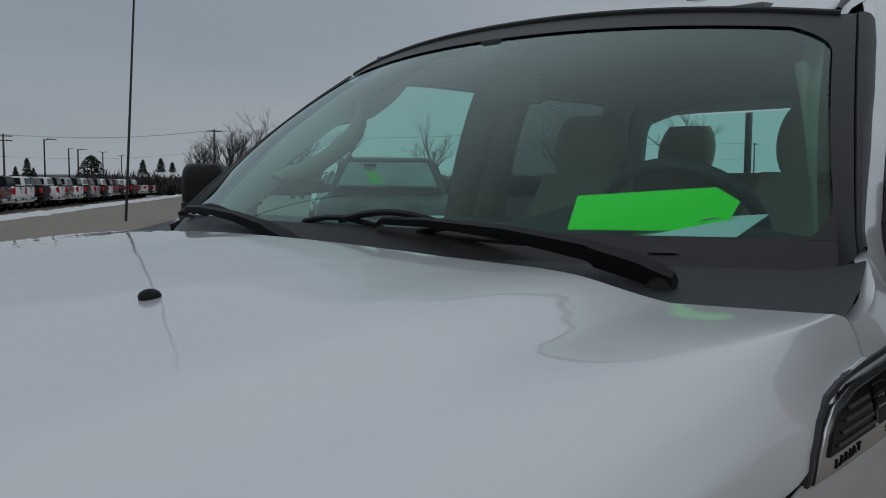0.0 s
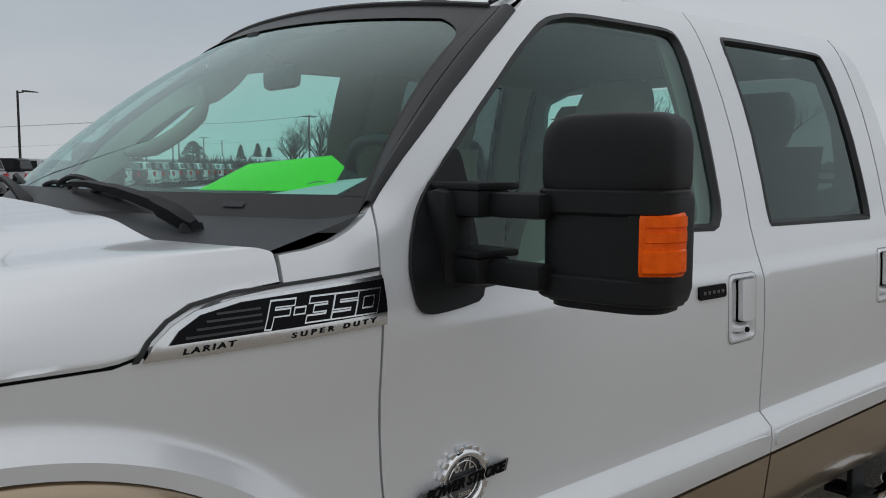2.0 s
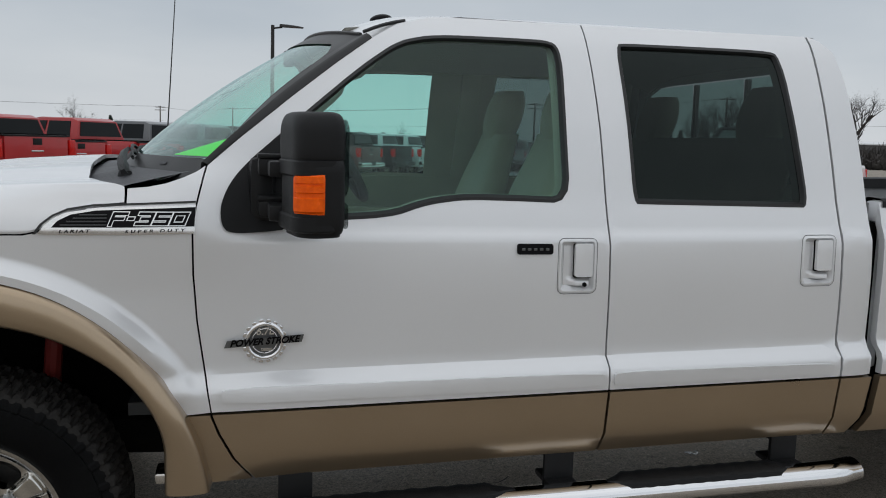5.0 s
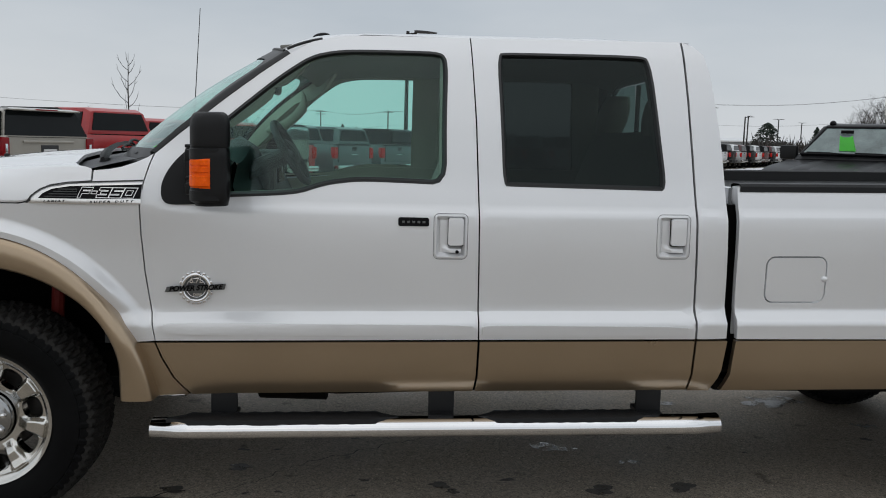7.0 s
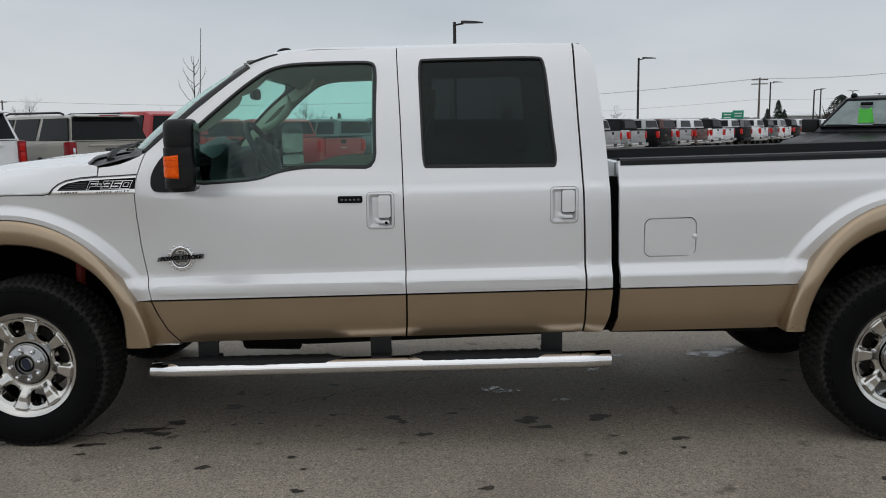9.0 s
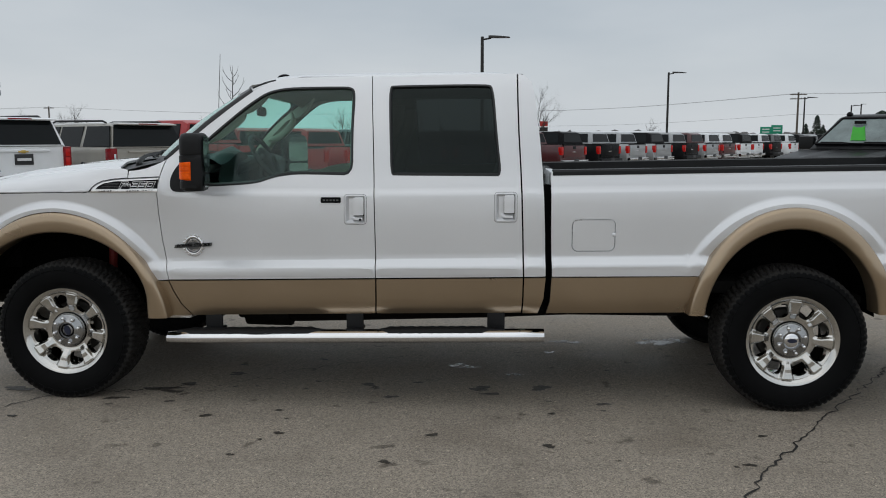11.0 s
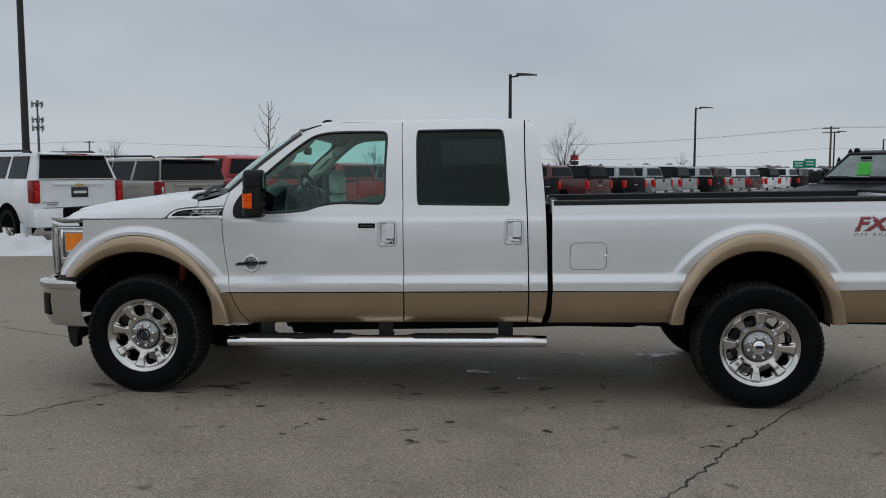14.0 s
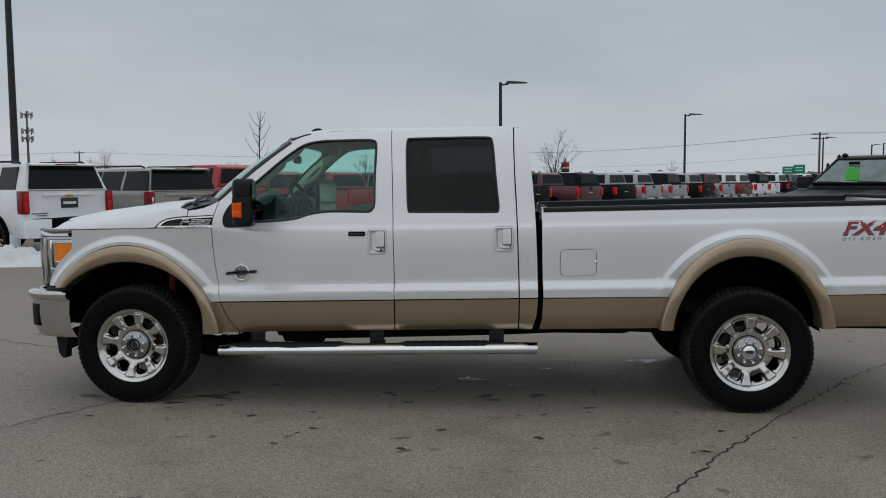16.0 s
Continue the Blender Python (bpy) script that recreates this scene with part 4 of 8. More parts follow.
def wiper(p, q, r0, r1):
    """Arm from the pivot p to its head q; blade from r0 to r1, held by a main and two small bridges."""
    p, q, r0, r1 = [Vector(a) for a in (p, q, r0, r1)]
    up = Vector((-0.45, 0, 0.89))
    d = (q - p).normalized()
    sd = d.cross(up).normalized() * 0.8
    bm = bmesh.new()
    bmesh.ops.create_cone(bm, cap_ends=True, segments=14, radius1=0.024, radius2=0.018, depth=0.02, matrix=Matrix.Translation(p - up * 0.012))
    rows = []
    for g, w, h, lift in ((-0.04, 0.012, 0.008, -0.004), (0.0, 0.019, 0.012, 0.002), (0.05, 0.019, 0.014, 0.010), (0.17, 0.017, 0.014, 0.022), (0.19, 0.013, 0.012, 0.027), (0.45, 0.010, 0.009, 0.040), (0.75, 0.008, 0.006, 0.042), (0.95, 0.006, 0.005, 0.034), (1.0, 0.004, 0.003, 0.020)):
        c = p.lerp(q, g) + up * lift
        rows.append([c - sd * w - up * h, c + sd * w - up * h, c + sd * w * 0.7 + up * h, c - sd * w * 0.7 + up * h])
    loft(bm, rows)
    w = part("wiper", bm, BLACKP, truck, "black windscreen wiper parked low on the pane")
    bm = bmesh.new()
    along = lambda g, lift: r0.lerp(r1, g) + up * lift
    tube(bm, [along(i / 10, 0.0) for i in range(11)], 0.004, 6)
    part("wiper_blade", bm, SEAL, w)
    bm = bmesh.new()
    tube(bm, [along(0.22 + 0.56 * i / 8, 0.014 + 0.024 * math.sin(math.pi * i / 8)) for i in range(9)], 0.006, 6)
    for a, b in ((0.02, 0.42), (0.58, 0.98)):
        tube(bm, [along(a + (b - a) * i / 6, 0.005 + 0.014 * math.sin(math.pi * i / 6)) for i in range(7)], 0.0055, 6)
    part("blade_bridge", bm, BLACKP, w)
    return w


wiper(V(0.412, -0.725, 1.427), V(0.392, -0.20, 1.456), V(0.415, -0.50, 1.458), V(0.392, 0.01, 1.472))
wiper(V(0.350, -0.03, 1.432), V(0.420, 0.46, 1.462), V(0.405, 0.14, 1.455), V(0.475, 0.60, 1.470))

# roof marker lamps
for yy in (-0.36,):
    bm = bmesh.new()
    xx = 1.23
    bmesh.ops.create_uvsphere(bm, u_segments=18, v_segments=10, radius=1.0, matrix=Matrix.Translation(V(xx, yy, roof_z(xx, abs(yy)) + 0.003)) @ Matrix.Rotation(radians(-9), 4, "Y") @ Matrix.Diagonal((0.042, 0.034, 0.020, 1)))
    part("roof_marker_lamp", bm, BADGEBLK, truck, "smoked roof marker lamp")
bm = bmesh.new()
tube(bm, [V(0.42, 0.762, 1.38), V(0.421, 0.762, 1.425)], 0.010, 8)
tube(bm, [V(0.421, 0.762, 1.45), V(0.468, 0.762, 2.24)], [0.0035, 0.0022], 6)
part("antenna", bm, SEAL, truck, "long thin whip antenna")

# front: grille, lamps, bumper
# grey that paints the shade between the headlamp's chrome pieces
SHADOWGREY = mat("lamp_shadow_grey", (0.10, 0.105, 0.11), 0.3, 0.6, 0.1, 20)
bm = bmesh.new()
rows = []
for j in range(-14, 15):
    v = abs(j) / 14
    y = j / 14 * 0.70
    x = -0.845 + 0.075 * v ** 3
    rows.append([V(x + 0.04, y, 1.232 - 0.02 * v), V(x, y, 1.218 - 0.02 * v), V(x - 0.012, y, 1.05), V(x, y, 0.87), V(x + 0.05, y, 0.85)])
loft(bm, rows, False, False)
grille = part("grille_surround", bm, CHROME, truck, "chrome grille surround")
for k in range(4):
    bm = bmesh.new()
    tube(bm, [V(-0.865 + 0.075 * (abs(j) / 10) ** 3, j / 10 * 0.60, 0.93 + 0.085 * k) for j in range(-10, 11)], 0.022, 8)
    part("grille_bar", bm, CHROME, grille)
LX0, LX1 = -0.790, -0.404


def lens_y(x):
    """Half width of the wraparound lens at x."""
    g = min(1.0, max(0.0, (x - LX0) / (LX1 - LX0))) ** 0.8
    return 0.70 + 0.250 * math.sin(g * math.pi / 2) ** 0.8


for s in (-1, 1):
    bm = bmesh.new()
    rows = []
    for i in range(21):
        g = i / 20
        x = LX0 + (LX1 - LX0) * g ** 1.25
        y = lens_y(x)
        zt = 1.254 - 0.002 * g
        zbm = 0.862 + 0.18 * g ** 2
        rows.append([V(x, s * (y - 0.03), zt + 0.016), V(x, s * y, zt), V(x, s * (y + 0.004), zt - 0.03), V(x - 0.006, s * (y + 0.012), (zt + zbm) / 2 + 0.02), V(x, s * (y + 0.003), zbm + 0.03), V(x, s * y, zbm), V(x, s * (y - 0.06), zbm - 0.01)])
    loft(bm, rows, False, False)
    lamp = part("headlamp", bm, CLEARLENS, truck, "clear wraparound headlamp over chrome", smooth=60)
    MX = [-0.566 + 0.152 * i / 8 for i in range(9)]
    low = lambda x: 1.052 + 0.085 * max(0.0, (x + 0.500) / 0.086)
    bm = bmesh.new()
    loft(bm, [[V(x, s * (lens_y(x) - 0.02), 1.168), V(x, s * (lens_y(x) + 0.018), 1.166), V(x, s * (lens_y(x) + 0.018), low(x)), V(x, s * (lens_y(x) - 0.02), low(x) - 0.004)] for x in MX], False, False)
    part("side_marker", bm, AMBER, lamp, "amber side marker lens")
    bm = bmesh.new()
    loop = [(x, 1.176) for x in MX] + [(x, low(x) - 0.008) for x in MX[::-1]]
    tube(bm, [V(x, s * (lens_y(x) + 0.012), z) for x, z in loop + loop[:1]], 0.008, 8, False)
    part("marker_bezel", bm, CHROME, lamp, "bright chrome bezel")
    # upright chrome reflector edge, grey strips painting slot shade beside it, chrome and grey strips above and below
    for x0, wd, z0, z1, lift, m0 in ((-0.612, 0.020, 0.985, 1.192, 0.014, CHROME), (-0.590, 0.008, 1.00, 1.17, 0.016, SHADOWGREY), (-0.648, 0.009, 0.90, 1.19, 0.013, SHADOWGREY), (-0.690, 0.014, 0.89, 1.20, 0.013, CHROME), (-0.725, 0.008, 0.88, 1.20, 0.013, SHADOWGREY)):
        bm = bmesh.new()
        rows = []
        for i in range(9):
            z = z0 + (z1 - z0) * i / 8
            bow = lift + 0.006 * math.sin(math.pi * i / 8)
            rows.append([V(x0 + wd * q, s * (lens_y(x0 + wd * q) + bow - 0.5 * wd * abs(q) ** 2), z) for q in (-1, -0.5, 0, 0.5, 1)])
        loft(bm, rows, False, False)
        part("reflector_edge" if m0 is CHROME else "slot_shade", bm, m0, lamp, smooth=60)
    for z, x0, x1, rad, m0 in ((1.214, -0.72, -0.42, 0.004, SHADOWGREY), (1.196, -0.62, -0.42, 0.006, CHROME), (1.020, -0.585, -0.535, 0.010, SHADOWGREY), (0.995, -0.600, -0.545, 0.010, CHROME), (0.955, -0.61, -0.575, 0.009, SHADOWGREY)):
        bm = bmesh.new()
        tube(bm, [V(x0 + (x1 - x0) * i / 8, s * (lens_y(x0 + (x1 - x0) * i / 8) + 0.012), z) for i in range(9)], rad, 6)
        part("lamp_strip", bm, m0, lamp)
bm = bmesh.new()
rows = []
for j in range(-24, 25):
    f = j / 24
    v = abs(f)
    a = max(0.0, (v - 0.52) / 0.48)
    y = math.copysign(min(v / 0.52, 1) * 0.56 + 0.40 * math.sin(a * math.pi / 2), f)
    x = -0.900 - 0.02 * (1 - v) + 0.44 * (1 - math.cos(a * math.pi / 2)) ** 1.15
    o = 1 + 0.012 / max(0.3, abs(y))
    rows.append([V(x + 0.07, y * 0.95, 0.838), V(x + 0.010, y, 0.838), V(x - 0.012, y * o, 0.829), V(x - 0.020, y * o, 0.812), V(x - 0.018, y * o, 0.794), V(x - 0.006, y * o, 0.778), V(x + 0.005, y, 0.770), V(x + 0.003, y, 0.74), V(x - 0.002, y, 0.68), V(x + 0.006, y, 0.60), V(x + 0.028, y, 0.535), V(x + 0.05, y * 0.99, 0.495), V(x + 0.09, y * 0.97, 0.49)])
loft(bm, rows, False, False)
bumper = part("front_bumper", bm, DULLCHROME, truck, "chrome front bumper with a rolled top lip", smooth=60)
for s in (-1, 1):
    bm = bmesh.new()
    loft(bm, [[V(-0.80 + 0.34 * (1 - math.cos(a)) ** 1.1, s * (0.50 + 0.42 * math.sin(a)), z) for a in [k * math.pi / 20 for k in range(11)]] for z in (0.835, 0.862)], False, False)
    part("bumper_step_pad", bm, BLACKP, bumper, "black step pad on the bumper")
for s in (-1, 1):
    bm = bmesh.new()
    box(bm, V(-0.766, s * 0.862, 0.655), (0.10, 0.02, 0.165), 0.008, None)
    bmesh.ops.rotate(bm, verts=bm.verts[:], cent=V(-0.766, s * 0.862, 0.655), matrix=Matrix.Rotation(radians(s * 36), 3, "Z"))
    part("fog_lamp_recess", bm, BADGEBLK, bumper, "dark fog lamp recess")
bm = bmesh.new()
for s in (-1, 1):
    loft(bm, [[V(x0, s * 0.82, z), V(x1, s * 0.82, z), V(x1, s * 0.74, z), V(x0, s * 0.74, z)] for z, x0, x1 in ((0.53, -0.655, -0.545), (0.43, -0.640, -0.565), (0.35, -0.630, -0.575), (0.315, -0.600, -0.575))])
box(bm, V(-0.60, 0, 0.44), (0.03, 1.50, 0.15), 0.01)
part("air_dam", bm, BLACKP, truck, "black plastic air dam")
bm = bmesh.new()
box(bm, V(-0.575, 0, 1.0), (0.35, 1.36, 0.42), 0.02)
box(bm, V(-0.3, 0, 1.28), (0.9, 1.3, 0.1), 0.02)
box(bm, V(-0.05, 0, 0.98), (0.9, 1.0, 0.6), 0.02)
part("engine_bay", bm, GAP, truck)

# running boards
for s in (-1, 1):
    bm = bmesh.new()
    rows = []
    for i in range(41):
        g = i / 40
        x = 0.636 + 2.278 * g
        bend = smoothstep(min(g, 1 - g) * 18)
        y = s * (0.985 - 0.05 * (1 - bend))
        z = 0.404 - 0.012 * (1 - bend)
        ring = []
        for k in range(14):
            a = 2 * math.pi * k / 14
            ring.append(V(x, y + s * 0.060 * math.cos(a), z - 0.004 + 0.040 * math.sin(a)))
        rows.append(ring)
    loft(bm, rows)
    board = part("running_board", bm, CHROME, truck, "chrome oval side step with black tread pads", smooth=60)
    for x0, x1 in ((0.70, 1.60), (1.92, 2.62)):
        bm = bmesh.new()
        rows = []
        n = 30
        for i in range(n + 1):
            g = i / n
            x = x0 + (x1 - x0) * g
            e = smoothstep(min(g, 1 - g) * 9)
            w = 0.010 + 0.036 * e
            h = 0.440 + 0.009 * e + 0.0025 * math.sin(i * 2.4)
            rows.append([V(x, s * (0.985 + w), h - 0.024 - 0.004 * e), V(x, s * (0.985 + w * 0.88), h - 0.008), V(x, s * (0.985 + w * 0.6), h), V(x, s * (0.985 - w), h), V(x, s * (0.985 - w), h - 0.02)])
        loft(bm, rows, False, False)
        part("tread_pad", bm, BLACKP, board)
    for xb in (0.907, 1.773, 2.627):
        bm = bmesh.new()
        box(bm, V(xb, s * 0.915, 0.475), (0.105, 0.02, 0.14), 0.008)
        box(bm, V(xb, s * 0.90, 0.43), (0.10, 0.14, 0.02), 0.006)
        box(bm, V(xb, s * 0.82, 0.52), (0.09, 0.2, 0.03), 0.006)
        part("bracket", bm, BLACKP, board)


# wheels
def tyre_mesh():
    bm = bmesh.new()
    prof = [(0.262, -0.10), (0.268, -0.128), (0.285, -0.139), (0.32, -0.1475), (0.355, -0.1475), (0.375, -0.1465), (0.379, -0.143), (0.382, -0.1465), (0.398, -0.143)]
    lug = [(0.410, -0.1400), (0.421, -0.134), (0.4275, -0.122), (0.4305, -0.105), (0.4325, -0.085), (0.4335, -0.072), (0.4335, -0.060), (0.4345, -0.040), (0.435, -0.020), (0.435, 0.0)]
    half = [(r, y, 0) for r, y in prof] + [(r, y, 1) for r, y in lug]
    full = half + [(r, -y, t) for r, y, t in half[::-1][1:]]
    seg = 360
    rings = []
    for k in range(seg):
        a = 2 * math.pi * k / seg
        ring = []
        for i, (r, y, t) in enumerate(full):
            band = abs(y)
            if t:
                shift = (0 if y < 0 else 2) + (3 if band < 0.10 else 0) + (2 if band < 0.05 else 0) + int(band * 40)
                groove = (k + shift) % 5 < 2
                if 0.056 < band < 0.078:
                    groove = (k + shift) % 5 < 4
                if groove:
                    r -= 0.013 if band < 0.12 else 0.008
            elif r > 0.376 and (k // 5) % 2 and k % 5 > 1:
                y = math.copysign(band + 0.004, y)
            ring.append(bm.verts.new((r * math.cos(a), y, r * math.sin(a))))
        rings.append(ring)
    n = len(full)
    for k in range(seg):
        p, q = rings[k], rings[(k + 1) % seg]
        for i in range(n - 1):
            f = bm.faces.new((p[i], q[i], q[i + 1], p[i + 1]))
            f.material_index = 1 if full[i][2] and full[i + 1][2] else 0
    bmesh.ops.recalc_face_normals(bm, faces=bm.faces[:])
    return finish("tyre", bm, [RUBBER, TREAD], 28)


def rim_dish(r):
    """How far in the rim's face lies at radius r."""
    return float(np.interp(r, (0.10, 0.118, 0.135, 0.16, 0.20, 0.235, 0.25), (-0.080, -0.082, -0.085, -0.087, -0.092, -0.104, -0.114)))


def spoke_half(r):
    """Half width of a spoke's flat top at radius r."""
    return 0.010 + 0.17 * max(0.0, r - 0.14)


def rim_meshes():
    bm = bmesh.new()
    spin(bm, [(0.236, -0.110), (0.243, -0.120), (0.256, -0.132), (0.268, -0.136), (0.272, -0.130), (0.262, -0.118), (0.246, -0.10), (0.236, -0.06), (0.225, 0.05), (0.232, 0.11), (0.262, 0.125)], 96)
    lip = finish("rim_barrel", bm, ALLOY, 50)
    bm = bmesh.new()
    R0, R1, RC, RL = 0.140, 0.224, 0.182, 0.042

    def hole_half(r):
        """Half width of an opening between the spokes at radius r."""
        q = min(1.0, abs(r - RC) / RL)
        wide = 0.030 + 0.19 * (r - R0)
        return wide * (1 - q ** 4.5) ** (1 / 2.4) if q < 1 else 0.0

    def face_y(r, w):
        h = spoke_half(r)
        ridge = 0.024 * smoothstep((r - 0.122) / 0.05) * smoothstep((0.245 - r) / 0.014) * smoothstep((h + 0.020 - abs(w)) / 0.020)
        return rim_dish(r) - ridge

    radii = list(np.linspace(0.1115, R0 - 0.003, 8)) + [R0 - 0.0005] + list(R0 + (R1 - R0) * (0.5 - 0.5 * np.cos(np.linspace(0.06, math.pi - 0.06, 22)))) + [R1 + 0.0005] + list(np.linspace(R1 + 0.003, 0.250, 8))
    for sector in range(8):
        for flip in (1, -1):
            grid = []
            for r in radii:
                edge = math.pi / 8 - hole_half(r) / r
                row = []
                for j in range(15):
                    t = edge * j / 14
                    ang = 2 * math.pi * sector / 8 + flip * t
                    row.append(bm.verts.new((r * math.cos(ang), face_y(r, r * t), r * math.sin(ang))))
                grid.append(row)
            for p, q in zip(grid, grid[1:]):
                for j in range(14):
                    quad = (p[j], q[j], q[j + 1], p[j + 1])
                    bm.faces.new(quad if flip > 0 else quad[::-1])
    bmesh.ops.remove_doubles(bm, verts=bm.verts[:], dist=0.00005)
    bmesh.ops.recalc_face_normals(bm, faces=bm.faces[:])
    if sum(f.normal.y for f in bm.faces) > 0:
        bmesh.ops.reverse_faces(bm, faces=bm.faces[:])
    border = [e for e in bm.edges if len(e.link_faces) == 1]
    ext = bmesh.ops.extrude_edge_only(bm, edges=border)
    for v in ext["geom"]:
        if isinstance(v, bmesh.types.BMVert):
            v.co.y += 0.045
    face = finish("rim_face", bm, ALLOY, 48)
    bm = bmesh.new()
    spin(bm, [(0.105, -0.06), (0.104, -0.096), (0.098, -0.108), (0.090, -0.112), (0.062, -0.116), (0.056, -0.122), (0.050, -0.122), (0.048, -0.104), (0.047, -0.050)], 48)
    cap = finish("hub_cover", bm, mat("hub_steel", (0.34, 0.345, 0.35), 0.16, 1.0, 0.06, 20), 40)
    bm = bmesh.new()
    bmesh.ops.create_cone(bm, cap_ends=True, segments=6, radius1=0.0145, radius2=0.012, depth=0.016, matrix=Matrix.Rotation(radians(90), 4, "X"))
    bmesh.ops.create_uvsphere(bm, u_segments=10, v_segments=6, radius=0.011, matrix=Matrix.Translation((0, -0.006, 0)))
    nut = finish("lug_nut", bm, CHROME, 40)
    bm = bmesh.new()
    spin(bm, [(0.0, 0.02), (0.16, 0.02), (0.17, 0.03), (0.17, 0.05), (0.0, 0.05)], 40)
    disc = finish("brake_disc", bm, mat("brake_iron", (0.10, 0.095, 0.09), 0.5, 0.8, 0.2, 12), 40)
    bm = bmesh.new()
    spin(bm, [(0.0, -0.105), (0.022, -0.105), (0.030, -0.102), (0.047, -0.101), (0.047, -0.09)], 36)
    hubd = finish("hub_dial", bm, mat("hub_dial_grey", (0.30, 0.30, 0.30), 0.3, 0.9, 0.1, 20), 40)
    bm = bmesh.new()
    spin(bm, [(0.0, -0.124), (0.02, -0.123), (0.040, -0.118), (0.050, -0.108)], 36)
    hubc = finish("hub_cap", bm, CHROME, 40)
    bm = bmesh.new()
    spin(bm, [(0.0, -0.002), (0.5, -0.002), (0.52, 0.0)], 32)
    for v in bm.verts:
        v.co.x *= 0.055
        v.co.z *= 0.024
    ring = bmesh.new()
    spin(ring, [(0.031, -0.1026), (0.037, -0.1030), (0.043, -0.1026)], 36)
    groove = finish("dial_groove", ring, BADGEBLK, 40)
    oval = finish("hub_oval", bm, mat("dark_blue_enamel", (0.02, 0.025, 0.05), 0.3, 0.2, 0.1, 20), 40)
    return lip, face, cap, nut, disc, hubd, hubc, oval, groove


TYRE = tyre_mesh()
LIP, FACE, HUBCOVER, NUT, DISC, HUBDIAL, HUBCAP, OVAL, GROOVE = rim_meshes()


def wheel(x, y, z, side, front, spinning):
    w = new("wheel", TYRE)
    tagged(w, "black all-terrain tyre on an eight-spoke polished alloy rim")
    w.parent = truck
    w.matrix_local = pose(x, y, z, 0, 0, 0 if side < 0 else 180) @ pose(0, 0, 0, 0, spinning, 0)
    def sub(name, me, parent=w, m=None):
        o = new(name, me)
        o.parent = parent
        if m is not None:
            o.matrix_local = m
        return o
    sub("rim", LIP)
    sub("rim_face", FACE)
    sub("brake_disc", DISC)
    sub("hub_cover", HUBCOVER)
    for k in range(8):
        a = 2 * math.pi * (k + 0.5) / 8
        sub("lug_nut", NUT, w, pose(0.078 * math.cos(a), -0.118, 0.078 * math.sin(a)))
    if front:
        sub("hub_dial", HUBDIAL, w, pose(0, 0.0, 0))
        sub("dial_groove", GROOVE, w)
        sub("dial_bar", OVAL, w, pose(0, -0.1065, 0, 0, 62, 0) @ Matrix.Diagonal((1.1, 1, 1.7, 1)))
    else:
        sub("hub_cap", HUBCAP, w)
        sub("cap_oval", OVAL, w, pose(0, -0.1245, 0, 0, -spinning, 0))
    return w


for sd in (-1, 1):
    wheel(0.0, 0.835 * sd, 0.424, sd, True, 10)
    wheel(4.379, 0.835 * sd, 0.424, sd, False, 4)

# running gear underneath
for s in (-1, 1):
    bm = bmesh.new()
    tube(bm, [V(-0.7, 0.45 * s, 0.60), V(0.6, 0.45 * s, 0.52), V(3.4, 0.45 * s, 0.50), V(3.9, 0.45 * s, 0.72), V(4.8, 0.45 * s, 0.72), V(5.5, 0.45 * s, 0.60)], 0.08, 8)
    part("chassis_rail", bm, DARKU, truck)
    bm = bmesh.new()
    box(bm, V(3.33, s * 0.80, 0.520), (0.80, 0.10, 0.06), 0.015)
    part("bed_underframe", bm, DARKU, truck)
    bm = bmesh.new()
    box(bm, V(5.27, s * 0.80, 0.520), (0.70, 0.10, 0.06), 0.015)
    part("bed_underframe", bm, DARKU, truck)
bm = bmesh.new()
box(bm, V(3.5, 0, 0.66), (1.3, 1.6, 0.08), 0.02)
part("bed_floor_pan", bm, DARKU, truck)
bm = bmesh.new()
box(bm, V(1.76, 0, 0.60), (2.02, 1.66, 0.10), 0.02)
part("cab_floor", bm, DARKU, truck)
bm = bmesh.new()
tube(bm, [(0, -0.75, 0.42), (0, 0.75, 0.42)], 0.06, 10)
bmesh.ops.create_uvsphere(bm, u_segments=14, v_segments=10, radius=0.15, matrix=Matrix.Translation((0, 0.2, 0.42)))
part("front_axle", bm, DARKU, truck)
bm = bmesh.new()
tube(bm, [(4.379, -0.75, 0.42), (4.379, 0.75, 0.42)], 0.06, 10)
bmesh.ops.create_uvsphere(bm, u_segments=14, v_segments=10, radius=0.19, matrix=Matrix.Translation((4.379, 0, 0.42)))
tube(bm, [(1.6, 0.05, 0.5), (4.3, 0, 0.42)], 0.05, 8)
part("rear_axle", bm, DARKU, truck)
bm = bmesh.new()
box(bm, (3.2, 0.42, 0.46), (1.1, 0.5, 0.26), 0.08)
part("fuel_tank", bm, DARKU, truck)
bm = bmesh.new()
tube(bm, [(0.95, -0.45, 0.47), (1.35, -0.5, 0.46), (2.6, -0.4, 0.48), (3.4, -0.3, 0.5)], 0.055, 10)
tube(bm, [(1.0, -0.45, 0.46), (1.3, -0.47, 0.46)], 0.09, 12)
part("exhaust_pipe", bm, DARKU, truck)
bm = bmesh.new()
spin(bm, [(0.0, -0.12), (0.2, -0.12), (0.34, -0.12), (0.37, -0.06), (0.37, 0.06), (0.34, 0.12), (0.0, 0.12)], 32)
bmesh.ops.rotate(bm, verts=bm.verts[:], cent=(0, 0, 0), matrix=Matrix.Rotation(radians(90), 3, "X"))
bmesh.ops.translate(bm, verts=bm.verts[:], vec=V(5.15, 0, 0.56))
part("spare_wheel", bm, RUBBER, truck, "spare tyre slung under the bed")
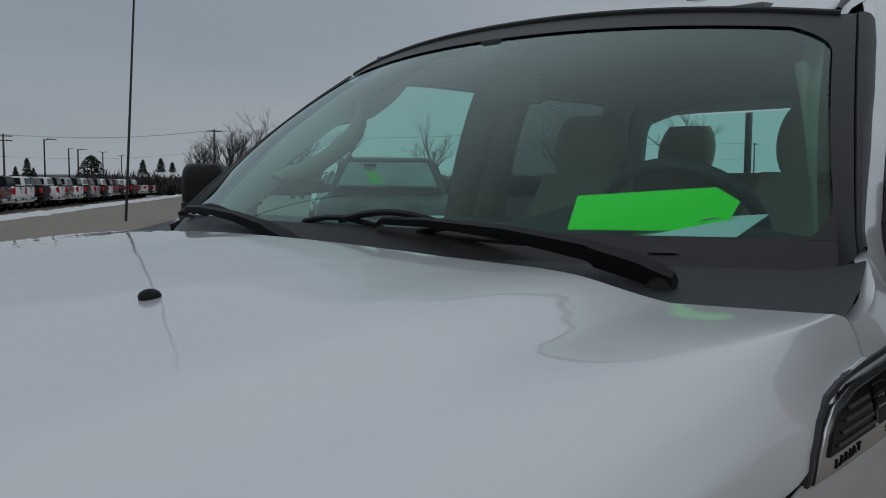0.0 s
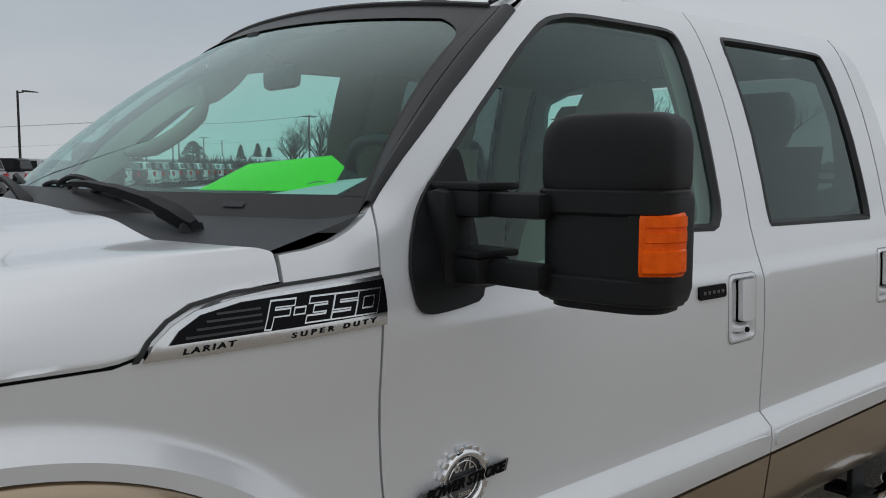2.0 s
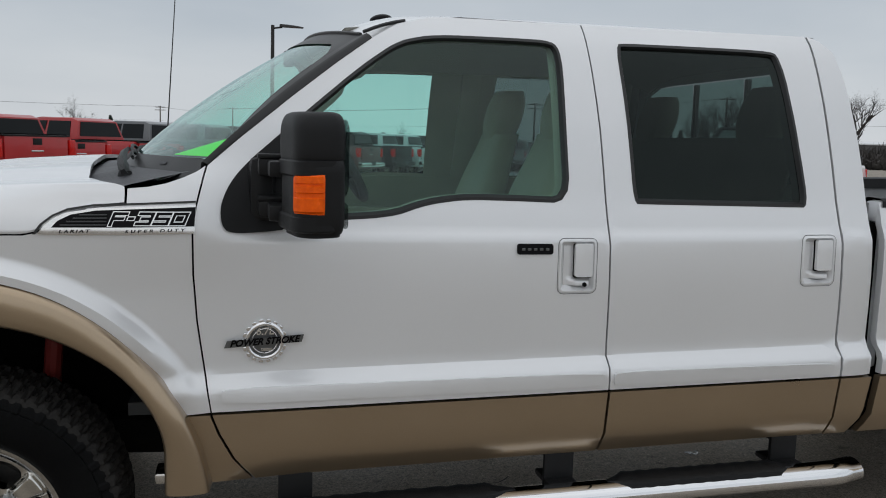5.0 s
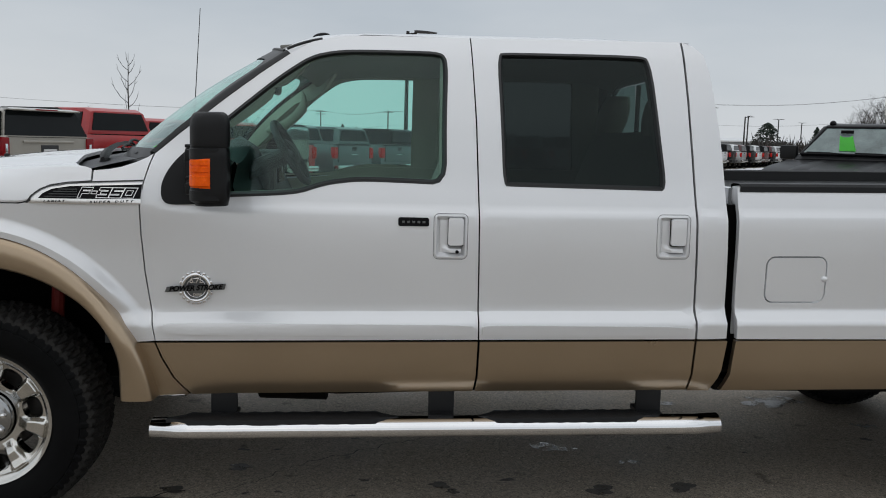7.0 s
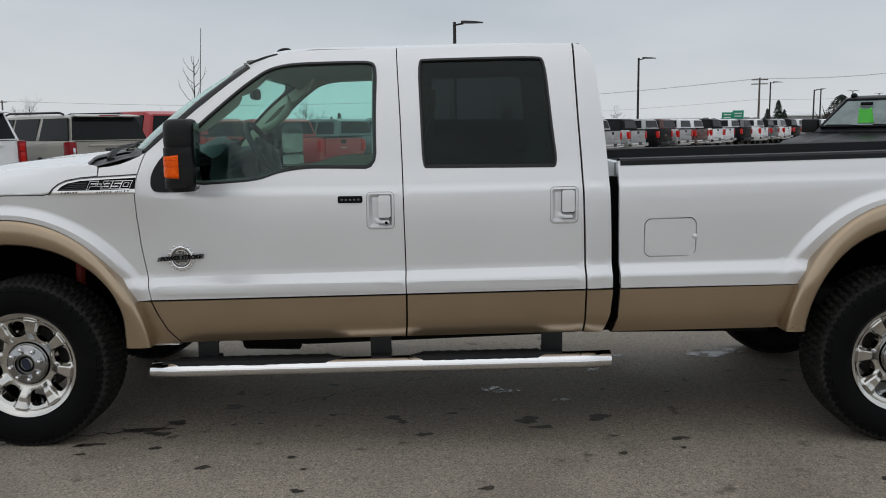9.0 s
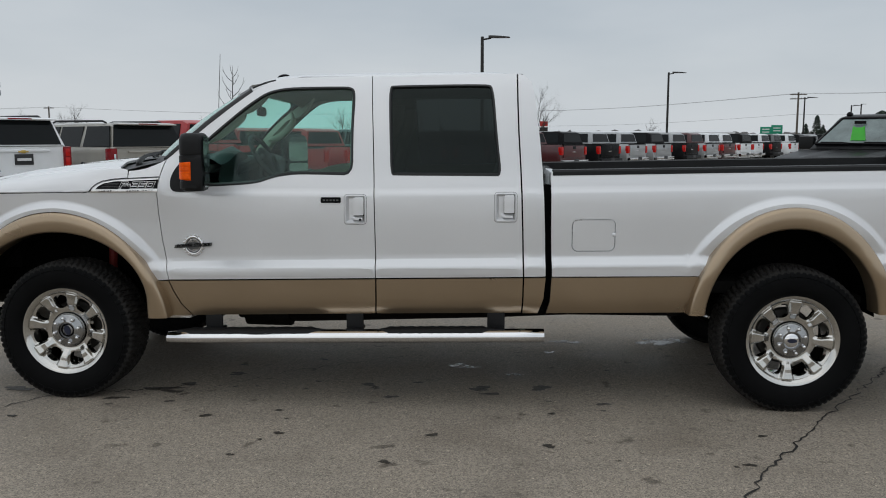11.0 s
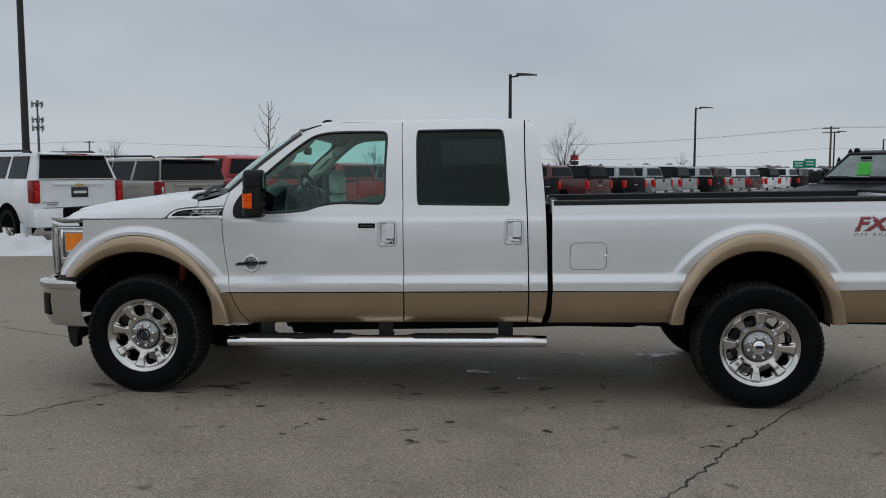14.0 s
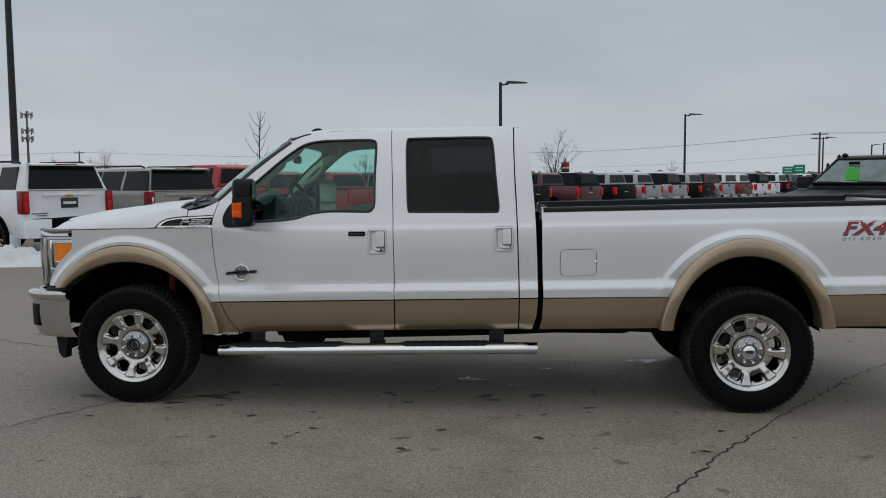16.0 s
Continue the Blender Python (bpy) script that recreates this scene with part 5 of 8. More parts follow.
for s in (-1, 1):
    bm = bmesh.new()
    tube(bm, [V(0.17, s * 0.62, 0.62), V(0.20, s * 0.66, 0.93)], 0.027, 10)
    damper = part("shock_absorber", bm, ORANGE, truck, "dark red shock absorber")
    bm = bmesh.new()
    tube(bm, [V(0.20, s * 0.66, 0.93), V(0.203, s * 0.662, 0.985)], 0.02, 10)
    part("damper_rod", bm, DULLCHROME, damper)
    bm = bmesh.new()
    box(bm, V(0.62, s * 0.80, 0.505), (0.26, 0.1, 0.035), 0.01)
    part("wing_brace", bm, DULLCHROME, truck)

# cab back wall with its sliding window, bed interior
bm = bmesh.new()
BW = rounded([(-0.72, 1.40), (-0.665, 1.838), (0.665, 1.838), (0.72, 1.40)], 2, 0.1)
v2, faces = flat_mesh([(-0.92, 0.62), (-0.90, 1.34), (-0.70, 1.90), (0.70, 1.90), (0.90, 1.34), (0.92, 0.62)], [BW], 0.12)
for dx in (0.0, -0.03):
    vs = [bm.verts.new(V(2.86 + dx - 0.06 * max(0, p[1] - 1.3), p[0], p[1])) for p in v2]
    for f in faces:
        bm.faces.new([vs[i] for i in f])
bmesh.ops.recalc_face_normals(bm, faces=bm.faces[:])
back = part("cab_back_wall", bm, PAINT, truck)
bm = bmesh.new()
for y0 in (-0.21, 0.21):
    box(bm, V(2.835, y0, 1.61), (0.02, 0.025, 0.44), 0.004)
part("slider_frame", bm, SEAL, back)
for y0, y1 in ((-0.71, -0.22), (-0.2, 0.2), (0.22, 0.71)):
    bm = bmesh.new()
    bm.faces.new([bm.verts.new(V(2.85 - 0.06 * (zz - 1.3), yy, zz)) for yy, zz in ((y0, 1.39), (y1, 1.39), (y1, 1.83), (y0, 1.83))])
    g = part("rear_window_pane", bm, GLASS_S, back)
bm = bmesh.new()
box(bm, V(4.30, 0, 0.80), (2.68, 1.06, 0.03), 0.0)
part("bed_floor", bm, LINER, truck, "grey bed liner floor")
for s in (-1, 1):
    for x0, x1 in ((2.965, 3.80), (4.94, 5.635)):
        bm = bmesh.new()
        box(bm, V((x0 + x1) / 2, s * 0.69, 0.80), (x1 - x0, 0.34, 0.028), 0.0)
        part("bed_floor_strip", bm, LINER, truck)
    bm = bmesh.new()
    prof = [(3.78, 0.80), (3.84, 0.98), (3.95, 1.07), (4.78, 1.07), (4.89, 0.98), (4.95, 0.80)]
    loft(bm, [[V(px, s * yy, pz) for px, pz in prof] for yy in (0.535, 0.86)], False, False)
    bm.faces.new([bm.verts.new(V(px, s * 0.535, pz)) for px, pz in prof])
    part("wheel_house", bm, LINER, truck)
for s in (-1, 1):
    bm = bmesh.new()
    box(bm, V(4.30, s * 0.845, 1.195), (2.68, 0.03, 0.27), 0.005)
    part("bed_liner_wall", bm, LINER, truck)
    bm = bmesh.new()
    rows = []
    for i in range(25):
        x = 2.955 + 2.70 * i / 24
        rows.append([V(x, s * 0.915, 1.340), V(x, s * 0.912, 1.362), V(x, s * 0.90, 1.372), V(x, s * 0.84, 1.374), V(x, s * 0.815, 1.366), V(x, s * 0.812, 1.31)])
    loft(bm, rows, False, False)
    part("bed_rail_cap", bm, BLACKP, truck, "black plastic bed rail cap")
bm = bmesh.new()
box(bm, V(2.985, 0, 1.05), (0.05, 1.78, 0.60), 0.01)
part("bed_front_wall", bm, PAINT, truck)
for s in (-1, 1):
    bm = bmesh.new()
    box(bm, V(2.968, s * 0.875, 1.325), (0.05, 0.075, 0.08), 0.02)
    part("bed_corner_post", bm, PAINT, truck)
    # added black block that paints the shade in the gap behind the cab
    bm = bmesh.new()
    box(bm, V(2.935, s * 0.84, 0.95), (0.07, 0.10, 0.67), 0.01)
    part("cab_gap_shade", bm, GAP, truck, "black block standing in for the shade between cab and bed")
bm = bmesh.new()
box(bm, V(5.655, 0, 1.05), (0.06, 1.76, 0.62), 0.02)
gate_own = part("tailgate", bm, PAINT, truck)
bm = bmesh.new()
box(bm, V(5.655, 0, 1.372), (0.075, 1.66, 0.026), 0.008)
part("gate_cap", bm, BLACKP, gate_own, "black plastic tailgate cap")
bm = bmesh.new()
box(bm, V(5.74, 0, 0.62), (0.18, 1.9, 0.2), 0.04)
part("rear_bumper", bm, DULLCHROME, truck)
bm = bmesh.new()
box(bm, V(5.0, 0, 0.555), (1.1, 1.5, 0.05), 0.01)
part("bed_underside", bm, DARKU, truck)
bm = bmesh.new()
box(bm, V(4.3, 0, 0.775), (2.65, 1.06, 0.02), 0.0)
part("bed_crossmember", bm, DARKU, truck)

# badges, keypad
BADGEGREY = mat("badge_grey", (0.13, 0.133, 0.135), 0.35, 0.7, 0.1, 30)
RIBM = mat("badge_rib_dark", (0.03, 0.03, 0.032), 0.35, 0, 0.1, 30)
dm = bpy.data.objects["front_door"]
bm = bmesh.new()
KP = round_rect(1.584, 1.704, 1.194, 1.227, 0.008, 4)
panel(KP, [], lambda a, b: flank(a, b) + 0.006, -1, 0.02, 0.008, bm)
part("keypad", bm, BADGEBLK, dm, "black door keypad with five grey keys")
for k in range(5):
    bm = bmesh.new()
    box(bm, V(1.604 + 0.0200 * k, -(flank(1.64, 1.21) + 0.0068), 1.210), (0.011, 0.003, 0.008), 0.001)
    part("keypad_key", bm, BADGEGREY, dm)

for side in (-1, 1):
    fw = [o for o in truck.children if o.name.startswith("front_wing")][0 if side < 0 else 1]
    off = lambda d: (lambda a, b: flank(a, b) + d)
    BADGE = [(0.226, 1.262), (0.244, 1.284), (0.270, 1.304), (0.305, 1.320), (0.365, 1.331), (0.48, 1.336), (0.622, 1.342), (0.619, 1.264), (0.45, 1.261), (0.32, 1.260)]
    part("wing_badge", panel(BADGE, [], off(0.006), side, 0.010, 0.012), SILVERB, fw, "chrome wing badge with a black field")
    field = [(0.262, 1.280), (0.278, 1.297), (0.310, 1.314), (0.373, 1.3255), (0.48, 1.3305), (0.6215, 1.3365), (0.619, 1.284), (0.45, 1.281)]
    part("badge_field", panel(field, [], off(0.0085), side, 0.010, 0.004), BADGEBLK, fw, "gloss black badge field")
    line = [(0.222, 1.262), (0.240, 1.287), (0.266, 1.308), (0.302, 1.325), (0.365, 1.337), (0.48, 1.342), (0.622, 1.349), (0.622, 1.354), (0.48, 1.347), (0.365, 1.342), (0.299, 1.330), (0.262, 1.312), (0.233, 1.288), (0.214, 1.262)]
    part("badge_trim_line", panel(line, [], off(0.004), side, 0.010, 0.008), SEAL, fw)
    for k in range(4):
        z = 1.285 + 0.009 * k
        part("badge_rib", panel([(0.284 + 0.016 * k, z), (0.40, z + 0.001), (0.40, z + 0.004), (0.284 + 0.016 * k, z + 0.003)], [], off(0.0105), side, 0.010, 0.003), RIBM, fw)
    part("model_lettering", square_letters("F-350", 0.410, 0.592, 1.2910, 1.3180, 0.0062, 0.0095, side, 0.40, 0.0), SILVERB, fw, "silver outlined letters", smooth=0)
    part("model_lettering_fill", square_letters("F-350", 0.410, 0.592, 1.2910, 1.3180, 0.0038, 0.0108, side, 0.40, 0.0), BADGEBLK, fw, smooth=0)
    lettering("SUPER DUTY", 0.0100, BADGEBLK, fw, 0.520, 1.2720, 0.0066, side, 1.62, 0.2, 0.0003, 0.0008, 1.75, "series_lettering", 0.03)
    lettering("LARIAT", 0.0105, BADGEBLK, fw, 0.318, 1.2700, 0.0066, side, 1.70, 0.2, 0.0003, 0.0008, 1.4, "trim_lettering", 0.03)
    # round engine badge
    dd = [o for o in truck.children if o.name.startswith("front_door") and "card" not in o.name][0 if side < 0 else 1]
    ex, ez = 0.811, 0.955
    disc = [(ex + 0.055 * math.cos(2 * math.pi * k / 40), ez + 0.055 * math.sin(2 * math.pi * k / 40)) for k in range(40)]
    part("engine_badge", panel(disc, [], off(0.005), side, 0.012, 0.006), BADGEGREY, dd, "round chrome gear-shaped engine badge")
    for rr, pen in ((0.0505, 0.0080), (0.036, 0.0020)):
        bm = bmesh.new()
        tube(bm, [V(ex + rr * math.cos(2 * math.pi * k / 40), side * (flank(ex, ez + rr * math.sin(2 * math.pi * k / 40)) + 0.007), ez + rr * math.sin(2 * math.pi * k / 40)) for k in range(41)], pen, 8, False)
        part("badge_ring", bm, CHROME, dd, smooth=60)
    for k in range(18):
        a = 2 * math.pi * k / 18
        tx, tz = ex + 0.0595 * math.cos(a), ez + 0.0595 * math.sin(a)
        bm = bmesh.new()
        box(bm, (0, 0, 0), (0.010, 0.010, 0.013), 0.002, Matrix.Translation(V(tx, side * (flank(tx, tz) + 0.006), tz)) @ Matrix.Rotation(-a, 4, "Y"))
        part("badge_tooth", bm, CHROME, dd)
    bar = [(ex - 0.114, ez - 0.014), (ex - 0.106, ez + 0.006), (ex + 0.113, ez + 0.016), (ex + 0.107, ez - 0.005)]
    part("badge_bar", panel(bar, [], off(0.015), side, 0.012, 0.006), BADGEGREY, dd)
    lettering("POWER STROKE", 0.0265, BADGEBLK, dd, ex, ez + 0.001, 0.0165, side, 1.0, 0.3, 0.0011, 0.0008, 1.0, "engine_lettering", 0.035)
    lettering("6.7L", 0.03, SILVERB, dd, ex, ez + 0.028, 0.006, side, 1.0, 0.1, 0.0005, 0.002, 1.0, "size_lettering")
    lettering("DIESEL", 0.012, SILVERB, dd, ex + 0.005, ez - 0.026, 0.006, side, 1.0, 0.2, 0.0005, 0.002, 1.0, "fuel_lettering")
    bs = [o for o in truck.children if o.name.startswith("bed_side")][0 if side < 0 else 1]
    lettering("FX4", 0.130, GREYDECAL, bs, 5.105, 1.187, 0.0006, side, 1.28, 0.25, 0.007, 0.0004, 1.0, "decal_outline")
    lettering("FX4", 0.130, REDDECAL, bs, 5.105, 1.187, 0.0016, side, 1.28, 0.25, 0.0, 0.0004, 1.0, "decal_lettering")
    lettering("OFF ROAD", 0.030, GREYDECAL, bs, 5.09, 1.118, 0.0006, side, 1.1, 0.25, 0.0005, 0.0004, 1.8, "decal_caption")

# ---------------------------------------------------------------- cab interior
def seat(y, x0=1.30, wide=0.50, heads=(0.0,), bench=False):
    bm = bmesh.new()
    rows = []
    for i in range(9):
        g = i / 8
        z = 1.02 + 0.56 * g
        x = x0 + 0.44 + 0.19 * g
        w = wide / 2 * (1.0 - 0.30 * smoothstep((g - 0.55) / 0.45)) if not bench else wide / 2 * (1 - 0.04 * g)
        t = 0.085 - 0.03 * g
        ring = []
        for k in range(16):
            a = 2 * math.pi * k / 16
            ca, sa = math.cos(a), math.sin(a)
            ring.append(V(x + t * math.copysign(abs(ca) ** 0.6, ca), y + w * math.copysign(abs(sa) ** 0.5, sa), z))
        rows.append(ring)
    loft(bm, rows)
    st = part("rear_bench" if bench else "front_seat", bm, LEATHER, truck, "beige leather seat with a rounded headrest", smooth=60)
    bm = bmesh.new()
    box(bm, V(x0 + 0.24, y, 1.02), (0.52, wide, 0.17), 0.05)
    part("seat_cushion", bm, LEATHER, st)
    for hy in heads:
        bm = bmesh.new()
        rows = []
        for i in range(9):
            g = i / 8
            z = 1.56 + 0.22 * g
            k = math.sin(math.pi * (0.09 + 0.82 * g)) ** 0.26
            ring = []
            for q in range(16):
                a = 2 * math.pi * q / 16
                ca, sa = math.cos(a), math.sin(a)
                ring.append(V(x0 + 0.62 + 0.05 * g + 0.075 * k * math.copysign(abs(ca) ** 0.7, ca), y + hy + (0.118 if bench else 0.132) * k * math.copysign(abs(sa) ** 0.6, sa), z))
            rows.append(ring)
        loft(bm, rows)
        part("headrest", bm, LEATHER, st, smooth=60)


seat(-0.40)
seat(0.40)
seat(0.0, 2.12, 1.45, (-0.45, 0.45), True)
bm = bmesh.new()
rows = []
for j in range(-16, 17):
    f = j / 16
    y = 0.80 * f
    hump = 0.075 * math.exp(-((y + 0.39) / 0.22) ** 2)
    rows.append([V(0.42 + 0.10 * f * f, y, 1.40), V(0.62, y, 1.446), V(0.78, y, 1.452 + hump * 0.3), V(0.88, y, 1.448 + hump), V(0.94, y, 1.41 + hump), V(0.92, y, 1.32), V(0.98, y, 1.20), V(0.92, y, 0.95)])
loft(bm, rows, False, False)
dash = part("dashboard", bm, DASHM, truck, "dark grey dashboard", smooth=60)
bm = bmesh.new()
box(bm, V(0.95, 0.02, 1.28), (0.10, 0.34, 0.36), 0.03)
box(bm, V(0.97, 0.0, 1.02), (0.16, 0.30, 0.3), 0.03)
part("centre_stack", bm, DASHM, dash)
bm = bmesh.new()
box(bm, V(1.003, 0.02, 1.36), (0.01, 0.22, 0.12), 0.004)
part("radio_screen", bm, BADGEBLK, dash)
wheel_m = Matrix.Translation(V(1.100, -0.39, 1.452)) @ Matrix.Rotation(radians(60), 4, "Y") @ Matrix.Diagonal((0.80, 1, 1, 1))
bm = bmesh.new()
tube(bm, [wheel_m @ Vector((0.185 * math.cos(2 * math.pi * k / 40), 0.185 * math.sin(2 * math.pi * k / 40), 0)) for k in range(41)], 0.016, 10, False)
steer = part("steering_wheel", bm, DASHM, truck, "dark leather steering wheel", smooth=60)
bm = bmesh.new()
bmesh.ops.create_uvsphere(bm, u_segments=16, v_segments=10, radius=1.0, matrix=wheel_m @ Matrix.Diagonal((0.085, 0.095, 0.03, 1)))
for a in (90, 270, 0):
    tube(bm, [wheel_m @ Vector((0, 0, 0)), wheel_m @ Vector((0.18 * math.cos(radians(a)), 0.18 * math.sin(radians(a)), 0))], 0.018, 8)
tube(bm, [wheel_m @ Vector((0, 0, 0)), V(0.9, -0.39, 1.36)], 0.04, 10)
part("hub", bm, DASHM, steer)
# door cards, pillars and headliner
for s in (-1, 1):
    for nm, poly, holes in (("front_door_card", [(0.72, 1.26), (0.72, 0.62), (1.86, 0.62), (1.86, 1.36), (1.42, 1.36), (1.30, 1.345), (1.18, 1.30)], []),
                            ("rear_door_card", [(1.92, 1.36), (1.92, 0.62), (2.74, 0.62), (2.74, 1.36)], [])):
        bm = panel(poly, [], lambda a, b: flank(a, b) - 0.085, s, 0.08, -0.05)
        part(nm, bm, TRIM if nm[0] == "f" else LEATHER, truck)
        if nm[0] == "f":
            bm = bmesh.new()
            box(bm, V(1.50, s * 0.80, 1.17), (0.55, 0.10, 0.07), 0.02)
            part("armrest", bm, LEATHER, truck)
    # inner frame round the side windows
    ring_out = [(0.62, 1.30), (0.66, 1.42), (0.92, 1.68), (1.06, 1.78), (1.205, 1.877), (1.364, 1.922), (2.734, 1.922), (2.80, 1.30)]
    bm = panel(ring_out, [rounded([(min(a, 1.66 if s > 0 else 1.742), b) for a, b in shrink(WIN1, 0.018)], 1, 0.15), shrink(WIN2, 0.018)], lambda a, b: flank(a, b) - 0.055, s, 0.07, 0)
    part("inner_window_frame", bm, TRIM, truck)
    # pillar lining with a padded grab handle that stands off it
    def pillar_line(u, n):
        """A point along the pillar's inner edge: u along it, n metres back from it."""
        return Vector(V(0.908 + 0.100 * u + 0.62 * n, s * ((0.697 if s > 0 else 0.737) - 0.049 * u), 1.616 + 0.084 * u - 0.78 * n))

    bm = bmesh.new()
    rows = []
    for i in range(25):
        u = -2.2 + 5.6 * i / 24
        a = Vector(screen_point(s * 0.962, min(0.98, max(0.02, 0.02 + 0.96 * (u + 2.2) / 4.5)))) + Vector((0.02, 0, -0.02))
        b = pillar_line(u, -0.014 + 0.040 * smoothstep((-0.35 - u) / 0.5) + 0.048 * smoothstep((u - 0.9) / 0.9) - 0.030 * smoothstep((u - 2.2) / 1.1))
        rows.append([a, a.lerp(b, 0.5) + Vector((0.012, -s * 0.018, -0.006)), b, b + Vector((0.012, s * 0.03, -0.004))])
    loft(bm, rows, False, False)
    part("pillar_lining", bm, TRIM, truck, smooth=60)
    bm = bmesh.new()
    rows = []
    for u, n, wide in ((-0.75, -0.005, 0.012), (-0.5, 0.012, 0.026), (-0.22, 0.030, 0.030), (0.1, 0.040, 0.028), (0.5, 0.043, 0.027), (0.9, 0.040, 0.028), (1.2, 0.032, 0.029), (1.42, 0.010, 0.026), (1.58, -0.030, 0.018)):
        c = pillar_line(u, n if s > 0 else 0.6 * n) + Vector((0, -0.012 if s > 0 else 0.0, 0))
        rows.append([c + Vector((0.62 * wide * math.cos(t), s * 0.018 * math.sin(t), -0.78 * wide * math.cos(t))) for t in [2 * math.pi * k / 12 for k in range(12)]])
    loft(bm, rows)
    part("grab_handle", bm, TRIM, truck, smooth=60)
    bm = bmesh.new()
    box(bm, V(1.855, s * 0.775, 1.55), (0.10, 0.03, 0.72), 0.01)
    bmesh.ops.rotate(bm, verts=bm.verts[:], cent=V(1.80, s * 0.775, 1.55), matrix=Matrix.Rotation(radians(s * 20), 3, "X"))
    part("door_pillar_lining", bm, TRIM, truck)
bm = bmesh.new()
rows = []
for j in range(-10, 11):
    f = j / 10
    v = abs(f) * 0.63
    rows.append([V(x, math.copysign(v, f), roof_z(x, v) - 0.055 - 0.03 * abs(f) ** 4) for x in [roof_front(v) + 0.03 + (2.78 - roof_front(v)) * i / 12 for i in range(13)]])
loft(bm, rows, False, False)
part("headliner", bm, HEADL, truck, smooth=60)
for s in (-1, 1):
    bm = bmesh.new()
    box(bm, V(1.16, s * 0.36, 1.895), (0.17, 0.42, 0.016), 0.007)
    bmesh.ops.rotate(bm, verts=bm.verts[:], cent=V(1.05, s * 0.36, 1.885), matrix=Matrix.Rotation(radians(-6), 3, "Y"))
    part("sun_visor", bm, HEADL, truck)
bm = bmesh.new()
box(bm, V(0.985, -0.02, 1.758), (0.035, 0.165, 0.066), 0.02)
rv = part("rear_view_mirror", bm, DASHM, truck, "dark interior mirror hung from the windscreen")
bm = bmesh.new()
tube(bm, [V(0.93, 0, 1.84), V(0.965, -0.01, 1.82), V(0.985, -0.02, 1.775)], 0.012, 8)
box(bm, V(0.925, 0, 1.845), (0.04, 0.06, 0.06), 0.01)
part("mirror_stem", bm, DASHM, rv)
bm = bmesh.new()
box(bm, V(1.55, 0, 0.70), (2.3, 1.60, 0.04), 0.0)
part("cabin_carpet", bm, DASHM, truck)
bm = bmesh.new()
box(bm, V(1.45, 0, 0.98), (0.62, 0.26, 0.28), 0.04)
part("centre_console", bm, LEATHER, truck)

# card and papers on the dashboard
def sheet(name, pts, material, label, hole=None, lift=0.0015):
    bm = bmesh.new()
    c = [Vector(p) for p in pts]
    top = [bm.verts.new(p) for p in c]
    low = [bm.verts.new(p - Vector((0, 0, lift))) for p in c]
    bm.faces.new(top)
    bm.faces.new(low[::-1])
    for i in range(len(c)):
        j = (i + 1) % len(c)
        bm.faces.new((top[j], top[i], low[i], low[j]))
    bmesh.ops.recalc_face_normals(bm, faces=bm.faces[:])
    return single(name, bm, material, label, "paper")


price = sheet("price_card", [(0.540, -0.487, 1.497), (0.735, -0.662, 1.495), (0.758, -0.680, 1.543), (0.756, -0.639, 1.566), (0.696, -0.401, 1.549)], GREEN, "bright green tag-shaped card lying on the dashboard")
bm = bmesh.new()
hole_c, hole_u, hole_v = Vector((0.7105, -0.6485, 1.5095)), Vector((0.72, -0.66, 0.16)).normalized(), Vector((0.5, 0.42, 0.62)).normalized()
rim0 = [bm.verts.new(hole_c + hole_u * 0.020 * math.cos(t) + hole_v * 0.007 * math.sin(t)) for t in [math.pi * k / 10 for k in range(11)]]
rim1 = [bm.verts.new(hole_c + hole_u * 0.020 * math.cos(t) + hole_v * 0.0035 * math.sin(t)) for t in [math.pi * k / 10 for k in range(11)]]
for k in range(10):
    bm.faces.new((rim0[k], rim0[k + 1], rim1[k + 1], rim1[k]))
part("hang_hole", bm, GREYDECAL, price, "dark half-round slit in the card")
sheet("paper_sheet", [(0.600, -0.567, 1.480), (0.705, -0.680, 1.474), (0.790, -0.715, 1.522), (0.760, -0.497, 1.505)], PAPER, "white paper sheet under the green card")


